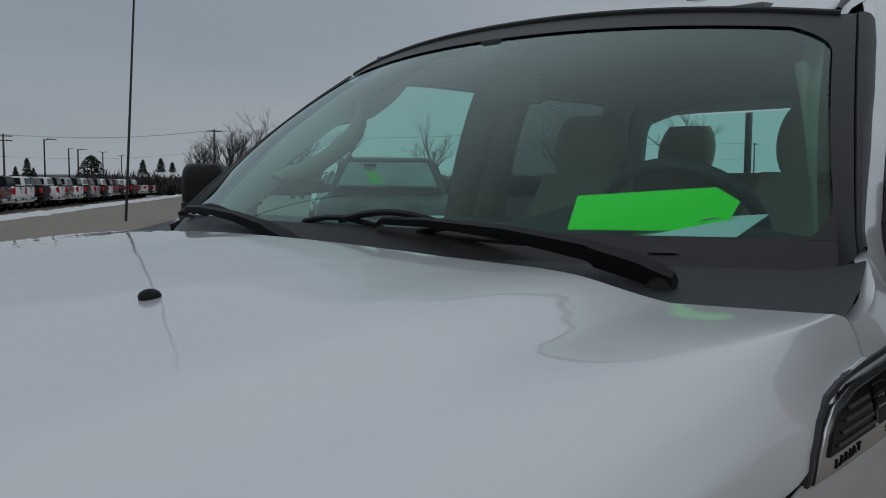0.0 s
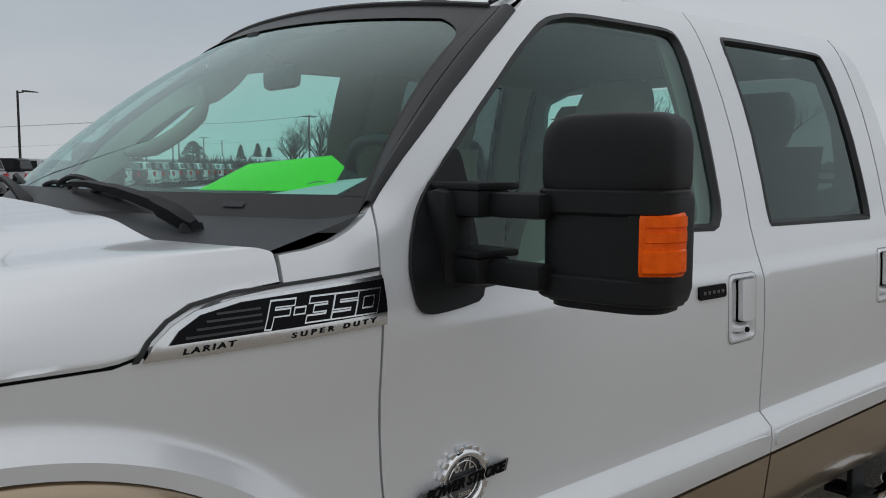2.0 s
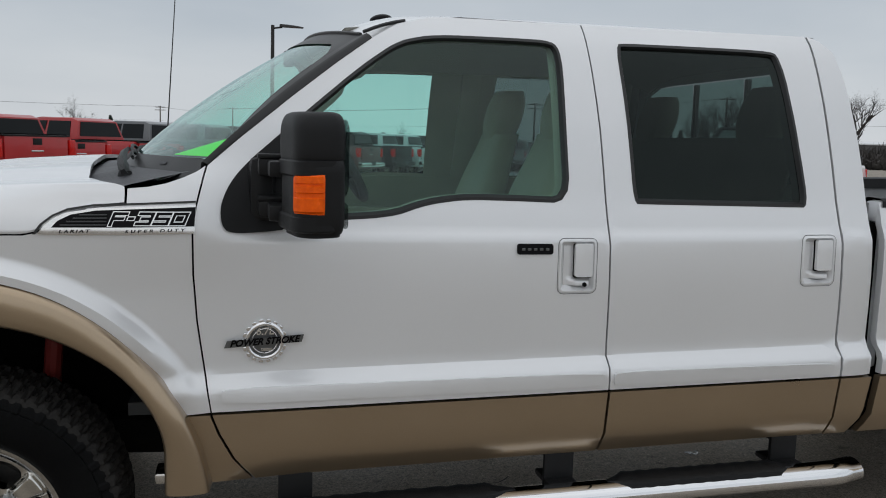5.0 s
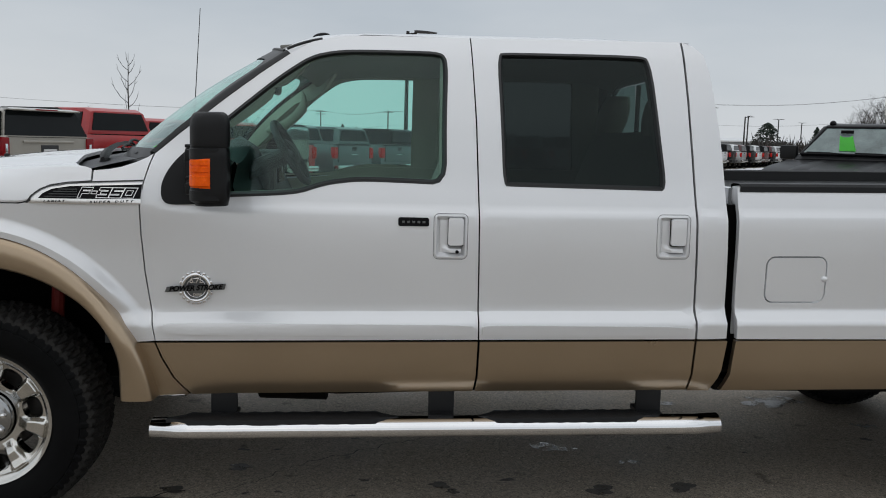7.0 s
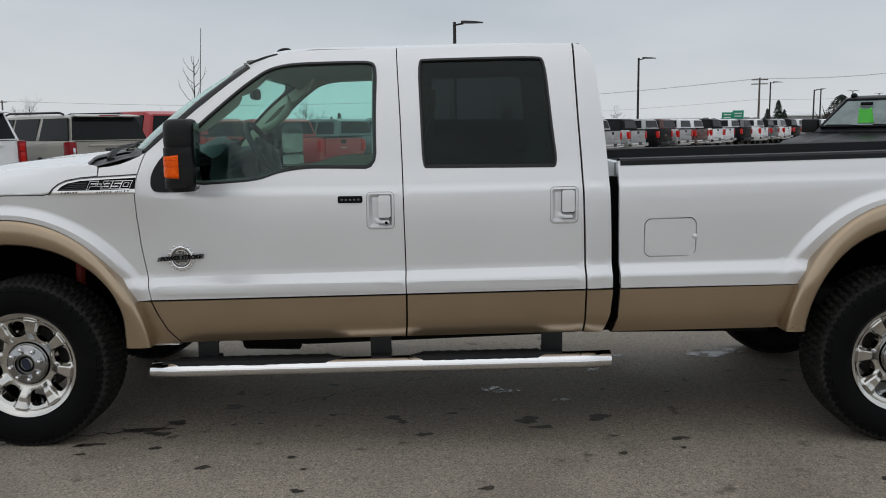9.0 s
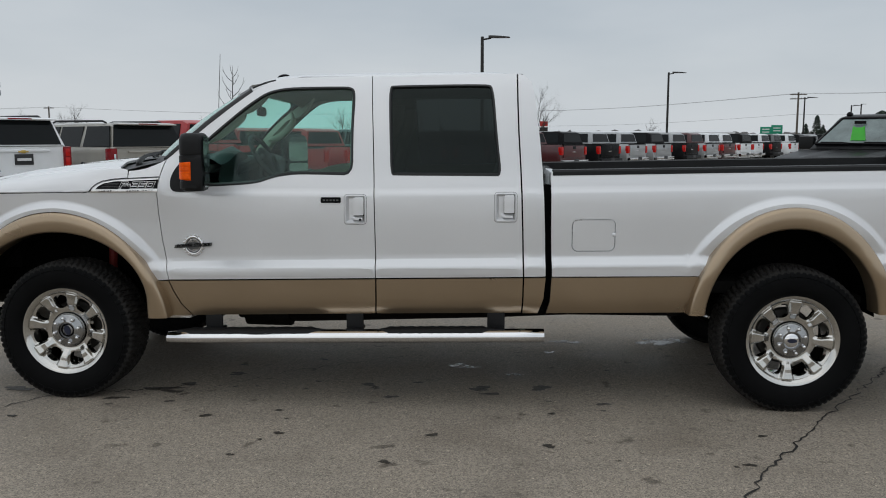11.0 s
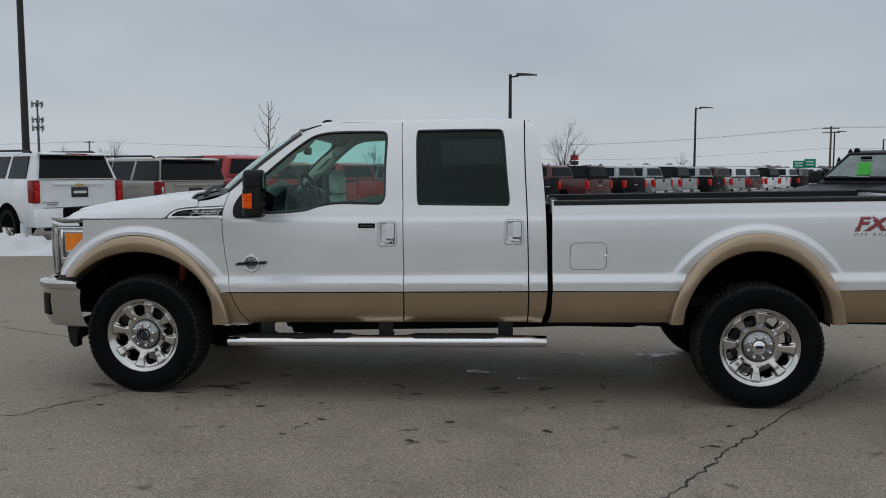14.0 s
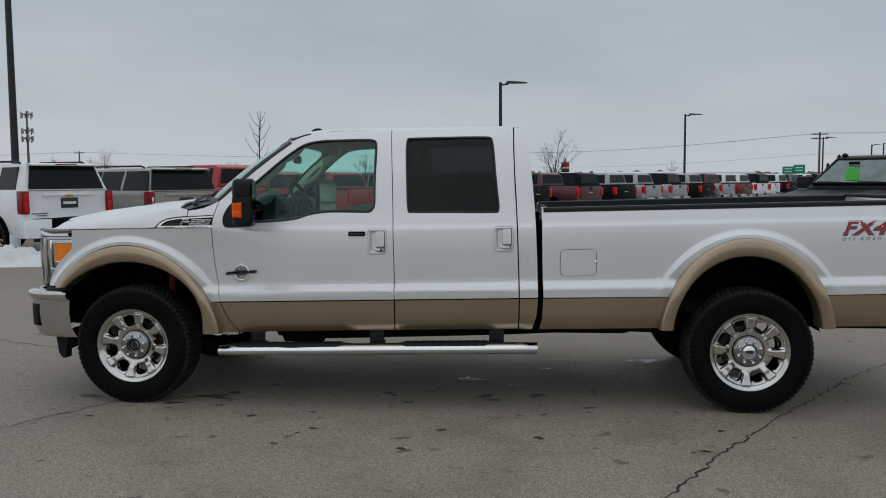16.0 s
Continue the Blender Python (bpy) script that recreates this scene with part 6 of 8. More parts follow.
# ---------------------------------------------------------------- ground
def asphalt_material():
    m = bpy.data.materials.new("worn_asphalt")
    m.use_nodes = True
    n, l = m.node_tree.nodes, m.node_tree.links
    p = n["Principled BSDF"]
    tc = n.new("ShaderNodeTexCoord")
    def noise_node(scale, detail=5, rough=0.55):
        t = n.new("ShaderNodeTexNoise")
        t.inputs["Scale"].default_value, t.inputs["Detail"].default_value, t.inputs["Roughness"].default_value = scale, detail, rough
        l.new(tc.outputs["Object"], t.inputs["Vector"])
        return t
    def ramp(src, stops):
        r = n.new("ShaderNodeValToRGB")
        e = r.color_ramp.elements
        e[0].position, e[0].color = stops[0][0], (*stops[0][1], 1)
        e[1].position, e[1].color = stops[-1][0], (*stops[-1][1], 1)
        for pos, c in stops[1:-1]:
            e.new(pos).color = (*c, 1)
        l.new(src, r.inputs["Fac"])
        return r
    def mix(kind, a, b, f):
        x = n.new("ShaderNodeMix")
        x.data_type, x.blend_type = "RGBA", kind
        if isinstance(f, float):
            x.inputs["Factor"].default_value = f
        else:
            l.new(f, x.inputs["Factor"])
        l.new(a, x.inputs["A"])
        l.new(b, x.inputs["B"])
        return x.outputs["Result"]
    big, mid, grit = noise_node(0.18, 6), noise_node(1.7, 7, 0.6), n.new("ShaderNodeTexVoronoi")
    grit.inputs["Scale"].default_value = 150
    l.new(tc.outputs["Object"], grit.inputs["Vector"])
    base = ramp(big.outputs["Fac"], [(0.3, (0.229, 0.199, 0.161)), (0.7, (0.274, 0.239, 0.195))])
    blot = ramp(mid.outputs["Fac"], [(0.30, (0.74, 0.72, 0.70)), (0.5, (1, 1, 1)), (0.72, (1.10, 1.09, 1.08))])
    c = mix("MULTIPLY", base.outputs["Color"], blot.outputs["Color"], 0.85)
    stone = ramp(grit.outputs["Color"], [(0.0, (0.36, 0.35, 0.34)), (0.45, (0.95, 0.95, 0.95)), (0.9, (1.4, 1.37, 1.34)), (1.0, (2.6, 2.5, 2.4))])
    c = mix("MULTIPLY", c, stone.outputs["Color"], 0.95)
    fine = noise_node(38, 4, 0.7)
    fr = ramp(fine.outputs["Fac"], [(0.3, (0.80, 0.79, 0.78)), (0.5, (1, 1, 1)), (0.7, (1.15, 1.145, 1.14))])
    c = mix("MULTIPLY", c, fr.outputs["Color"], 1.0)
    spots = noise_node(5.5, 3, 0.5)
    sp = ramp(spots.outputs["Fac"], [(0.29, (0.35, 0.33, 0.32)), (0.345, (1, 1, 1)), (1.0, (1, 1, 1))])
    c = mix("MULTIPLY", c, sp.outputs["Color"], 0.8)
    l.new(c, p.inputs["Base Color"])
    rr = ramp(mid.outputs["Fac"], [(0.3, (0.55, 0.55, 0.55)), (0.6, (0.85, 0.85, 0.85))])
    l.new(rr.outputs["Color"], p.inputs["Roughness"])
    b = n.new("ShaderNodeBump")
    b.inputs["Strength"].default_value, b.inputs["Distance"].default_value = 0.45, 0.003
    l.new(grit.outputs["Distance"], b.inputs["Height"])
    l.new(b.outputs["Normal"], p.inputs["Normal"])
    return m


ASPHALT = asphalt_material()
SNOW = mat("old_snow", (0.80, 0.82, 0.85), 0.7, 0, 0.08, 3, 0.6, 30, dirt=(0.68, 0.68, 0.68))
CRACKM = mat("crack_filler_dark", (0.012, 0.011, 0.010), 0.8, 0, 0.3, 20)


def mottled(name, dark, light, rough, cut, scale, gloss=0.3):
    """A thin film on the ground, broken up by noise so that the ground shows between."""
    m = mat(name, dark, rough, 0, 0.3, 20, 0.5, 120, dirt=light, spec=gloss)
    n, l = m.node_tree.nodes, m.node_tree.links
    tc, no, mr = n.new("ShaderNodeTexCoord"), n.new("ShaderNodeTexNoise"), n.new("ShaderNodeMapRange")
    no.inputs["Scale"].default_value, no.inputs["Detail"].default_value, no.inputs["Roughness"].default_value = scale, 6, 0.65
    mr.inputs["From Min"].default_value, mr.inputs["From Max"].default_value = cut, cut + 0.16
    l.new(tc.outputs["Object"], no.inputs["Vector"])
    l.new(no.outputs["Fac"], mr.inputs["Value"])
    l.new(mr.outputs["Result"], n["Principled BSDF"].inputs["Alpha"])
    return m


OILM = mottled("oil_stain", (0.028, 0.024, 0.020), (0.075, 0.066, 0.054), 0.5, 0.30, 28)
ICEM = mottled("thin_ice", (0.20, 0.20, 0.20), (0.42, 0.43, 0.44), 0.25, 0.44, 22, 0.5)
WETM = mottled("damp_asphalt", (0.15, 0.14, 0.125), (0.24, 0.225, 0.205), 0.3, 0.40, 9, 0.5)

bm = bmesh.new()
rad = [0, 3, 8, 16, 30, 60, 120, 300, 800, 2000, 4000]
rings = [[bm.verts.new((r * math.cos(2 * math.pi * k / 48), r * math.sin(2 * math.pi * k / 48), 0)) for k in range(48)] for r in rad[1:]]
c0 = bm.verts.new((0, 0, 0))
for k in range(48):
    bm.faces.new((c0, rings[0][k], rings[0][(k + 1) % 48]))
    for a, b in zip(rings, rings[1:]):
        bm.faces.new((a[k], b[k], b[(k + 1) % 48], a[(k + 1) % 48]))
single("ground", bm, ASPHALT, "worn brown-grey asphalt of a dealer's lot", "ground", kind="structure")


def wander(pts, step, amp, seed):
    rnd = random.Random(seed)
    out = []
    for a, b in zip(pts, pts[1:]):
        a, b = Vector(a), Vector(b)
        k = max(1, int((b - a).length / step))
        d = (b - a).normalized()
        for i in range(k):
            out.append(a.lerp(b, i / k) + Vector((-d.y, d.x)) * rnd.uniform(-amp, amp))
    out.append(Vector(pts[-1]))
    return out


def crack(pts, width, seed, amp=0.03):
    line = wander(pts, 0.045, amp, seed)
    rnd = random.Random(seed + 1)
    bm = bmesh.new()
    row = []
    for i, p in enumerate(line):
        d = (line[min(i + 1, len(line) - 1)] - line[max(i - 1, 0)]).normalized()
        w = width * rnd.uniform(0.25, 1.0)
        nrm = Vector((-d.y, d.x)) * w
        row.append((bm.verts.new((p.x - nrm.x, p.y - nrm.y, 0.004)), bm.verts.new((p.x + nrm.x, p.y + nrm.y, 0.004))))
    for a, b in zip(row, row[1:]):
        bm.faces.new((a[0], a[1], b[1], b[0]))
    return single("pavement_crack", bm, CRACKM, "dark open crack across the asphalt", "crack", "cracks in the asphalt", "structure")


crack([(3.22, -3.1), (3.59, -2.54), (3.95, -1.94), (4.35, -1.35), (4.83, -0.70), (5.57, 0.30), (6.31, 1.05), (7.4, 2.2), (9.2, 3.6)], 0.0075, 3, 0.022)
crack([(-1.6, -2.1), (-0.95, -1.85), (-0.58, -1.61), (-0.39, -1.29), (-0.14, -0.92), (0.25, -0.82), (0.7, -0.65)], 0.007, 7)
crack([(-3.0, 1.6), (-2.2, 1.2), (-1.4, 0.9), (-0.6, 0.7)], 0.007, 9)
crack([(0.6, -0.95), (1.2, -0.30), (2.0, 0.2)], 0.003, 12, 0.02)


def blot(name, x, y, rx, ry, material, label, seed, z=0.003, turn=0.0):
    rnd = random.Random(seed)
    bm = bmesh.new()
    n = 30
    ph = [rnd.uniform(0, 6.28) for _ in range(4)]
    vs = []
    for k in range(n):
        a = 2 * math.pi * k / n
        f = 1 + 0.25 * math.sin(2 * a + ph[0]) + 0.16 * math.sin(3 * a + ph[1]) + 0.12 * math.sin(5 * a + ph[2]) + rnd.uniform(-0.08, 0.08)
        px, py = rx * f * math.cos(a), ry * f * math.sin(a)
        vs.append(bm.verts.new((x + px * math.cos(turn) - py * math.sin(turn), y + px * math.sin(turn) + py * math.cos(turn), z)))
    bm.faces.new(vs)
    return single(name, bm, material, label, "stain", "stains on the asphalt" if material is OILM else "ice patches on the asphalt", "structure")


for i, (x, y, rx, ry) in enumerate([(2.55, -0.62, 0.065, 0.05), (2.62, -0.73, 0.05, 0.03), (2.94, -0.58, 0.06, 0.05), (0.5, -0.74, 0.13, 0.03), (0.64, -0.63, 0.06, 0.03), (0.60, -0.80, 0.06, 0.03),
                                    (0.89, -0.37, 0.06, 0.035), (1.82, -0.57, 0.05, 0.03), (2.0, -0.83, 0.04, 0.03), (-0.35, -0.55, 0.12, 0.05), (-0.42, -0.80, 0.10, 0.04), (0.30, -0.95, 0.07, 0.02), (3.3, -0.9, 0.04, 0.025), (2.1, -1.9, 0.03, 0.02)]):
    blot("oil_stain", x, y, rx, ry, OILM, "small dark oil stain on asphalt", 20 + i)
rnd = random.Random(88)
for i in range(34):
    x, y = rnd.uniform(-0.6, 4.6), rnd.uniform(-1.9, 0.1)
    rx = rnd.uniform(0.010, 0.032)
    blot("oil_stain", x, y, rx, rx * rnd.uniform(0.4, 0.8), OILM, "small dark oil spot on asphalt", 120 + i)
for i, (x, y, rx, ry) in enumerate([(2.42, -0.08, 0.11, 0.06), (2.78, -0.28, 0.05, 0.03), (3.05, 0.35, 0.07, 0.03), (4.3, 0.3, 0.08, 0.04)]):
    blot("ice_patch", x, y, rx, ry, ICEM, "thin patch of grey ice on asphalt", 50 + i, 0.004)
for i, (x, y, rx, ry) in enumerate([(3.95, 0.75, 0.20, 0.10), (3.2, 0.70, 0.10, 0.05)]):
    blot("damp_patch", x, y, rx, ry, WETM, "damp lighter patch on asphalt", 70 + i, 0.0035)

# ---------------------------------------------------------------- the row of parked vehicles behind
ROW0, ROWU, ROWN = Vector((-7.5, 11.5)), Vector((0.5878, 0.8090)), Vector((0.8090, -0.5878))
# opaque pane; the sky's teal reflection is put into its base colour
SCREENG = mat("sky_tinted_far_windscreen", (0.115, 0.150, 0.148), 0.07, 0, 0.35, 2.5, 0, 50, spec=0.6)
# darker copy of the card green; the dimming by glass is in the colour
DIMGREEN = mat("green_card_dimmed_as_by_glass", (0.10, 0.62, 0.06), 0.5, 0, 0.05, 4, 0, 200)
FARGLASS = mat("dark_car_glass", (0.007, 0.009, 0.010), 0.08, 0, 0.1, 2, 0, 50, spec=0.14)
TAILRED = mat("red_tail_lens", (0.48, 0.010, 0.008), 0.2, 0, 0.1, 10, 0, 60, spec=0.4)
PLATE = mat("black_plate_insert", (0.02, 0.02, 0.022), 0.4, 0, 0.1, 10)
PLATEBAR = mat("plate_bars", (0.7, 0.7, 0.7), 0.5, 0, 0.05, 10)
GOLD = mat("gold_emblem", (0.6, 0.42, 0.12), 0.3, 0.8, 0.05, 10)
TAILDEEP = mat("deep_red_tail_lens", (0.20, 0.004, 0.008), 0.2, 0, 0.15, 14, 0, 60, spec=0.3)
COLOURS = {}


def colour(key):
    table = {"white": (0.76, 0.775, 0.79), "silver": (0.36, 0.37, 0.38), "champagne": (0.36, 0.34, 0.30), "red": (0.37, 0.012, 0.014), "maroon": (0.07, 0.012, 0.014), "black": (0.006, 0.006, 0.007), "grey": (0.10, 0.105, 0.11), "blue": (0.03, 0.05, 0.10)}
    if key not in COLOURS:
        metal = 0.0 if key in ("white", "red", "black", "maroon") else 0.35
        COLOURS[key] = mat(key + "_car_paint", table[key], 0.30 if key == "black" else 0.35, metal, 0.05, 2, 0, 80, 0.0 if key == 'black' else 0.3 if key in ('red', 'maroon') else 0.6, 0.06, 0.05, spec=0.06 if key == 'black' else 0.5, dirt=tuple(min(1, c * 1.12 + 0.01) for c in table[key]))
    return COLOURS[key]


def quad_loft(bm, stations, closed_ends=True):
    """Stations of (x, list of (half width, z)) mirrored into closed rings."""
    rings = []
    for x, prof in stations:
        ring = [(x + (p[2] if len(p) > 2 else 0), -p[0], p[1]) for p in prof] + [(x + (p[2] if len(p) > 2 else 0), p[0], p[1]) for p in prof[::-1]]
        rings.append(ring)
    return loft(bm, rings, True, closed_ends)


SMALL = {}


def road_wheel(parent, x, y, r, face):
    if "tyre" not in SMALL:
        bm = bmesh.new()
        spin(bm, [(0.62, -0.26), (0.66, -0.30), (0.90, -0.30), (0.98, -0.22), (1.0, 0), (0.98, 0.22), (0.90, 0.30), (0.6, 0.30)], 36)
        SMALL["tyre"] = finish("tyre", bm, RUBBER, 40)
        bm = bmesh.new()
        spin(bm, [(0.0, -0.20), (0.14, -0.22), (0.2, -0.16), (0.55, -0.18), (0.63, -0.28), (0.66, -0.26), (0.64, 0.2)], 36)
        for k in range(6):
            a = 2 * math.pi * k / 6
            box(bm, (0.38 * math.cos(a), -0.22, 0.38 * math.sin(a)), (0.42, 0.06, 0.12), 0.02, None if k == 0 else Matrix())
            bmesh.ops.rotate(bm, verts=bm.verts[-24:], cent=(0.38 * math.cos(a), -0.22, 0.38 * math.sin(a)), matrix=Matrix.Rotation(-a, 3, "Y"))
        SMALL["rim"] = finish("rim", bm, ALLOY, 40)
    w = new("wheel", SMALL["tyre"])
    w.parent = parent
    w.matrix_local = pose(x, y, r, 0, 0, 0 if face < 0 else 180) @ Matrix.Diagonal((r, r, r, 1))
    o = new("rim", SMALL["rim"])
    o.parent = w
    return w


def pane(parent, pts, name="window", material=None, push=(0, 0, 0)):
    bm = bmesh.new()
    c = [Vector(p) for p in pts]
    nrm = (c[1] - c[0]).cross(c[2] - c[0]).normalized()
    a = [bm.verts.new(p + Vector(push)) for p in c]
    bm.faces.new(a)
    ext = bmesh.ops.extrude_face_region(bm, geom=bm.faces[:])
    for v in ext["geom"]:
        if isinstance(v, bmesh.types.BMVert):
            v.co -= Vector(push) * 2.2
    bmesh.ops.recalc_face_normals(bm, faces=bm.faces[:])
    return part(name, bm, material or FARGLASS, parent, smooth=0)


def pickup(m, key, label, detail=0, length=5.8, group="pickups in the row", cover=False):
    """A parked crew-cab pickup; its tail stands at x = 0 and its nose towards -x."""
    t = thing("pickup_truck", label, "pickup truck", group, m)
    paint = colour(key)
    L = length
    bm = bmesh.new()
    low = [(0.86, 0.50), (0.96, 0.62), (0.985, 0.82), (0.97, 1.05), (0.93, 1.30), (0.90, 1.36)]
    def st(x, k=1.0, dz=0.0, top=None):
        return (x, [(w * k, z + (dz if z > 1 else 0)) if top is None else (w * k, min(z, top)) for w, z in low])
    quad_loft(bm, [st(-0.02, 0.97), st(-0.08), st(-1.9), st(-2.02), st(-4.1, 1.0), st(-4.35, 1.0, 0.0), st(-5.2, 0.99, -0.10), st(-L + 0.12, 0.94, -0.20), st(-L, 0.86, -0.26)])
    part("body", bm, paint, t, smooth=40)
    bm = bmesh.new()
    cab = lambda w0, w1, z1: [(w0, 1.30), (w0 - 0.02, 1.40), (w1 + 0.015, z1 - 0.06), (w1, z1 - 0.02), (w1 - 0.08, z1)]
    quad_loft(bm, [(-1.90, [(0.88, 1.30), (0.875, 1.36), (0.86, 1.40), (0.84, 1.42), (0.78, 1.43)]), (-2.00, cab(0.90, 0.70, 1.86)), (-2.18, cab(0.905, 0.71, 1.93)), (-3.3, cab(0.905, 0.71, 1.94)), (-3.55, cab(0.905, 0.70, 1.90)), (-4.28, [(0.90, 1.28), (0.88, 1.32), (0.84, 1.36), (0.80, 1.37), (0.7, 1.38)])])
    part("cab", bm, paint, t, smooth=40)
    # panes
    pane(t, [(-1.904, -0.75, 1.455), (-1.904, 0.75, 1.455), (-1.988, 0.63, 1.825), (-1.988, -0.63, 1.825)], "rear_window", push=(0.012, 0, 0.002))
    pane(t, [(-4.19, -0.755, 1.445), (-4.19, 0.755, 1.445), (-3.63, 0.605, 1.845), (-3.63, -0.605, 1.845)], "windscreen", push=(-0.018, 0, 0.018), material=SCREENG)
    for s in (-1, 1):
        for x0, x1, x2, x3 in ((-2.12, -2.20, -2.92, -2.92), (-3.0, -3.0, -3.45, -3.85)):
            pane(t, [(x0, s * 0.868, 1.43), (x1, s * 0.745, 1.84), (x2, s * 0.745, 1.84), (x3, s * 0.868, 1.43)], "side_window", push=(0, s * 0.012, 0))
        bm = bmesh.new()
        box(bm, (-0.04, s * 0.885, 1.11), (0.16, 0.17, 0.34), 0.03)
        part("tail_lamp", bm, TAILRED, t, "red tail lamp lens")
        road_wheel(t, -1.25, s * 0.83, 0.40, s)
        road_wheel(t, -L + 1.0, s * 0.83, 0.40, s)
        for xx in (-1.25, -L + 1.0):
            bm = bmesh.new()
            bmesh.ops.create_cone(bm, cap_ends=True, segments=24, radius1=0.49, radius2=0.49, depth=0.05, matrix=Matrix.Translation((xx, s * 0.968, 0.43)) @ Matrix.Rotation(radians(90), 4, "X"))
            for v in bm.verts:
                v.co.z = max(v.co.z, 0.45)
            part("wheel_opening", bm, WELL, t)
        bm = bmesh.new()
        box(bm, (-3.85, s * 1.08, 1.47), (0.12, 0.26, 0.22), 0.04)
        box(bm, (-3.85, s * 0.93, 1.40), (0.06, 0.16, 0.05), 0.01)
        part("door_mirror", bm, BLACKP, t)
    bm = bmesh.new()
    box(bm, (0.0, 0, 1.08), (0.07, 1.52, 0.50), 0.02)
    gate = part("tailgate", bm, paint, t)
    bm = bmesh.new()
    box(bm, (0.038, 0, 1.235), (0.012, 0.22, 0.12), 0.01)
    part("gate_handle", bm, BLACKP, gate)
    bm = bmesh.new()
    box(bm, (0.038, 0, 1.06), (0.008, 0.30, 0.028), 0.004)
    part("gate_emblem", bm, SILVERB, gate)
    bm = bmesh.new()
    box(bm, (0.0, 0, 1.345), (0.10, 1.62, 0.03), 0.01)
    part("gate_cap", bm, BLACKP, gate)
    # uncovered beds get a near-black plate in place of their shaded inside
    bm = bmesh.new()
    box(bm, (-0.96, 0, 1.363), (1.9, 1.60, 0.03), 0.008)
    part("bed_cover" if cover else "bed_opening_shade", bm, BLACKP if cover else WELL, t)
    bm = bmesh.new()
    box(bm, (0.06, 0, 0.66), (0.20, 1.86, 0.17), 0.04)
    part("rear_bumper", bm, DULLCHROME if key != "black" else BLACKP, t)
    bm = bmesh.new()
    box(bm, (0.165, 0, 0.70), (0.01, 0.34, 0.15), 0.003)
    part("plate_insert", bm, PLATE, t)
    if detail:
        bm = bmesh.new()
        rows = []
        for j in range(-12, 13):
            f = j / 12
            y = 0.80 * f
            rows.append([(x, y, z + 0.045 * math.exp(-((abs(y) - 0.42) / 0.16) ** 2) - 0.05 * abs(f) ** 4) for x, z in ((-4.30, 1.33), (-4.7, 1.30), (-5.2, 1.24), (-5.65, 1.15), (-5.78, 1.06))])
        loft(bm, rows, False, False)
        part("bonnet", bm, paint, t, smooth=60)
        bm = bmesh.new()
        box(bm, (-L - 0.01, 0, 0.92), (0.08, 1.05, 0.42), 0.04)
        part("grille", bm, BLACKP, t)
        bm = bmesh.new()
        box(bm, (-L - 0.04, 0, 0.60), (0.24, 1.80, 0.22), 0.06)
        part("front_bumper", bm, BLACKP, t)
        for s in (-1, 1):
            bm = bmesh.new()
            box(bm, (-L + 0.05, s * 0.70, 1.0), (0.22, 0.30, 0.20), 0.05)
            part("headlamp", bm, CLEARLENS, t)
        bm = bmesh.new()
        box(bm, (-3.79, 0.27, 1.80), (0.02, 0.18, 0.05), 0.008)
        part("inner_mirror", bm, BADGEBLK, t)
        for y0, y1 in ((-0.62, 0.02), (0.06, 0.70)):
            bm = bmesh.new()
            tube(bm, [(-4.235, y0, 1.450), (-4.20, (y0 + y1) / 2, 1.475), (-4.19, y1, 1.478)], 0.012, 6)
            part("wiper", bm, BADGEBLK, t)
        bm = bmesh.new()
        loop = [(-4.205, -0.77, 1.45), (-4.205, 0.77, 1.45), (-3.64, 0.62, 1.862), (-3.64, -0.62, 1.862)]
        for p, q in zip(loop, loop[1:] + loop[:1]):
            tube(bm, [Vector(p).lerp(Vector(q), i / 6) for i in range(7)], 0.026, 6)
        part("windscreen_border", bm, BADGEBLK, t)
        for y0 in (0.60,):
            bm = bmesh.new()
            bmesh.ops.create_uvsphere(bm, u_segments=10, v_segments=8, radius=1, matrix=Matrix.Translation((-3.42, y0, 1.935)) @ Matrix.Diagonal((0.08, 0.045, 0.05, 1)))
            part("roof_marker_lamp", bm, BADGEBLK, t)
    return t


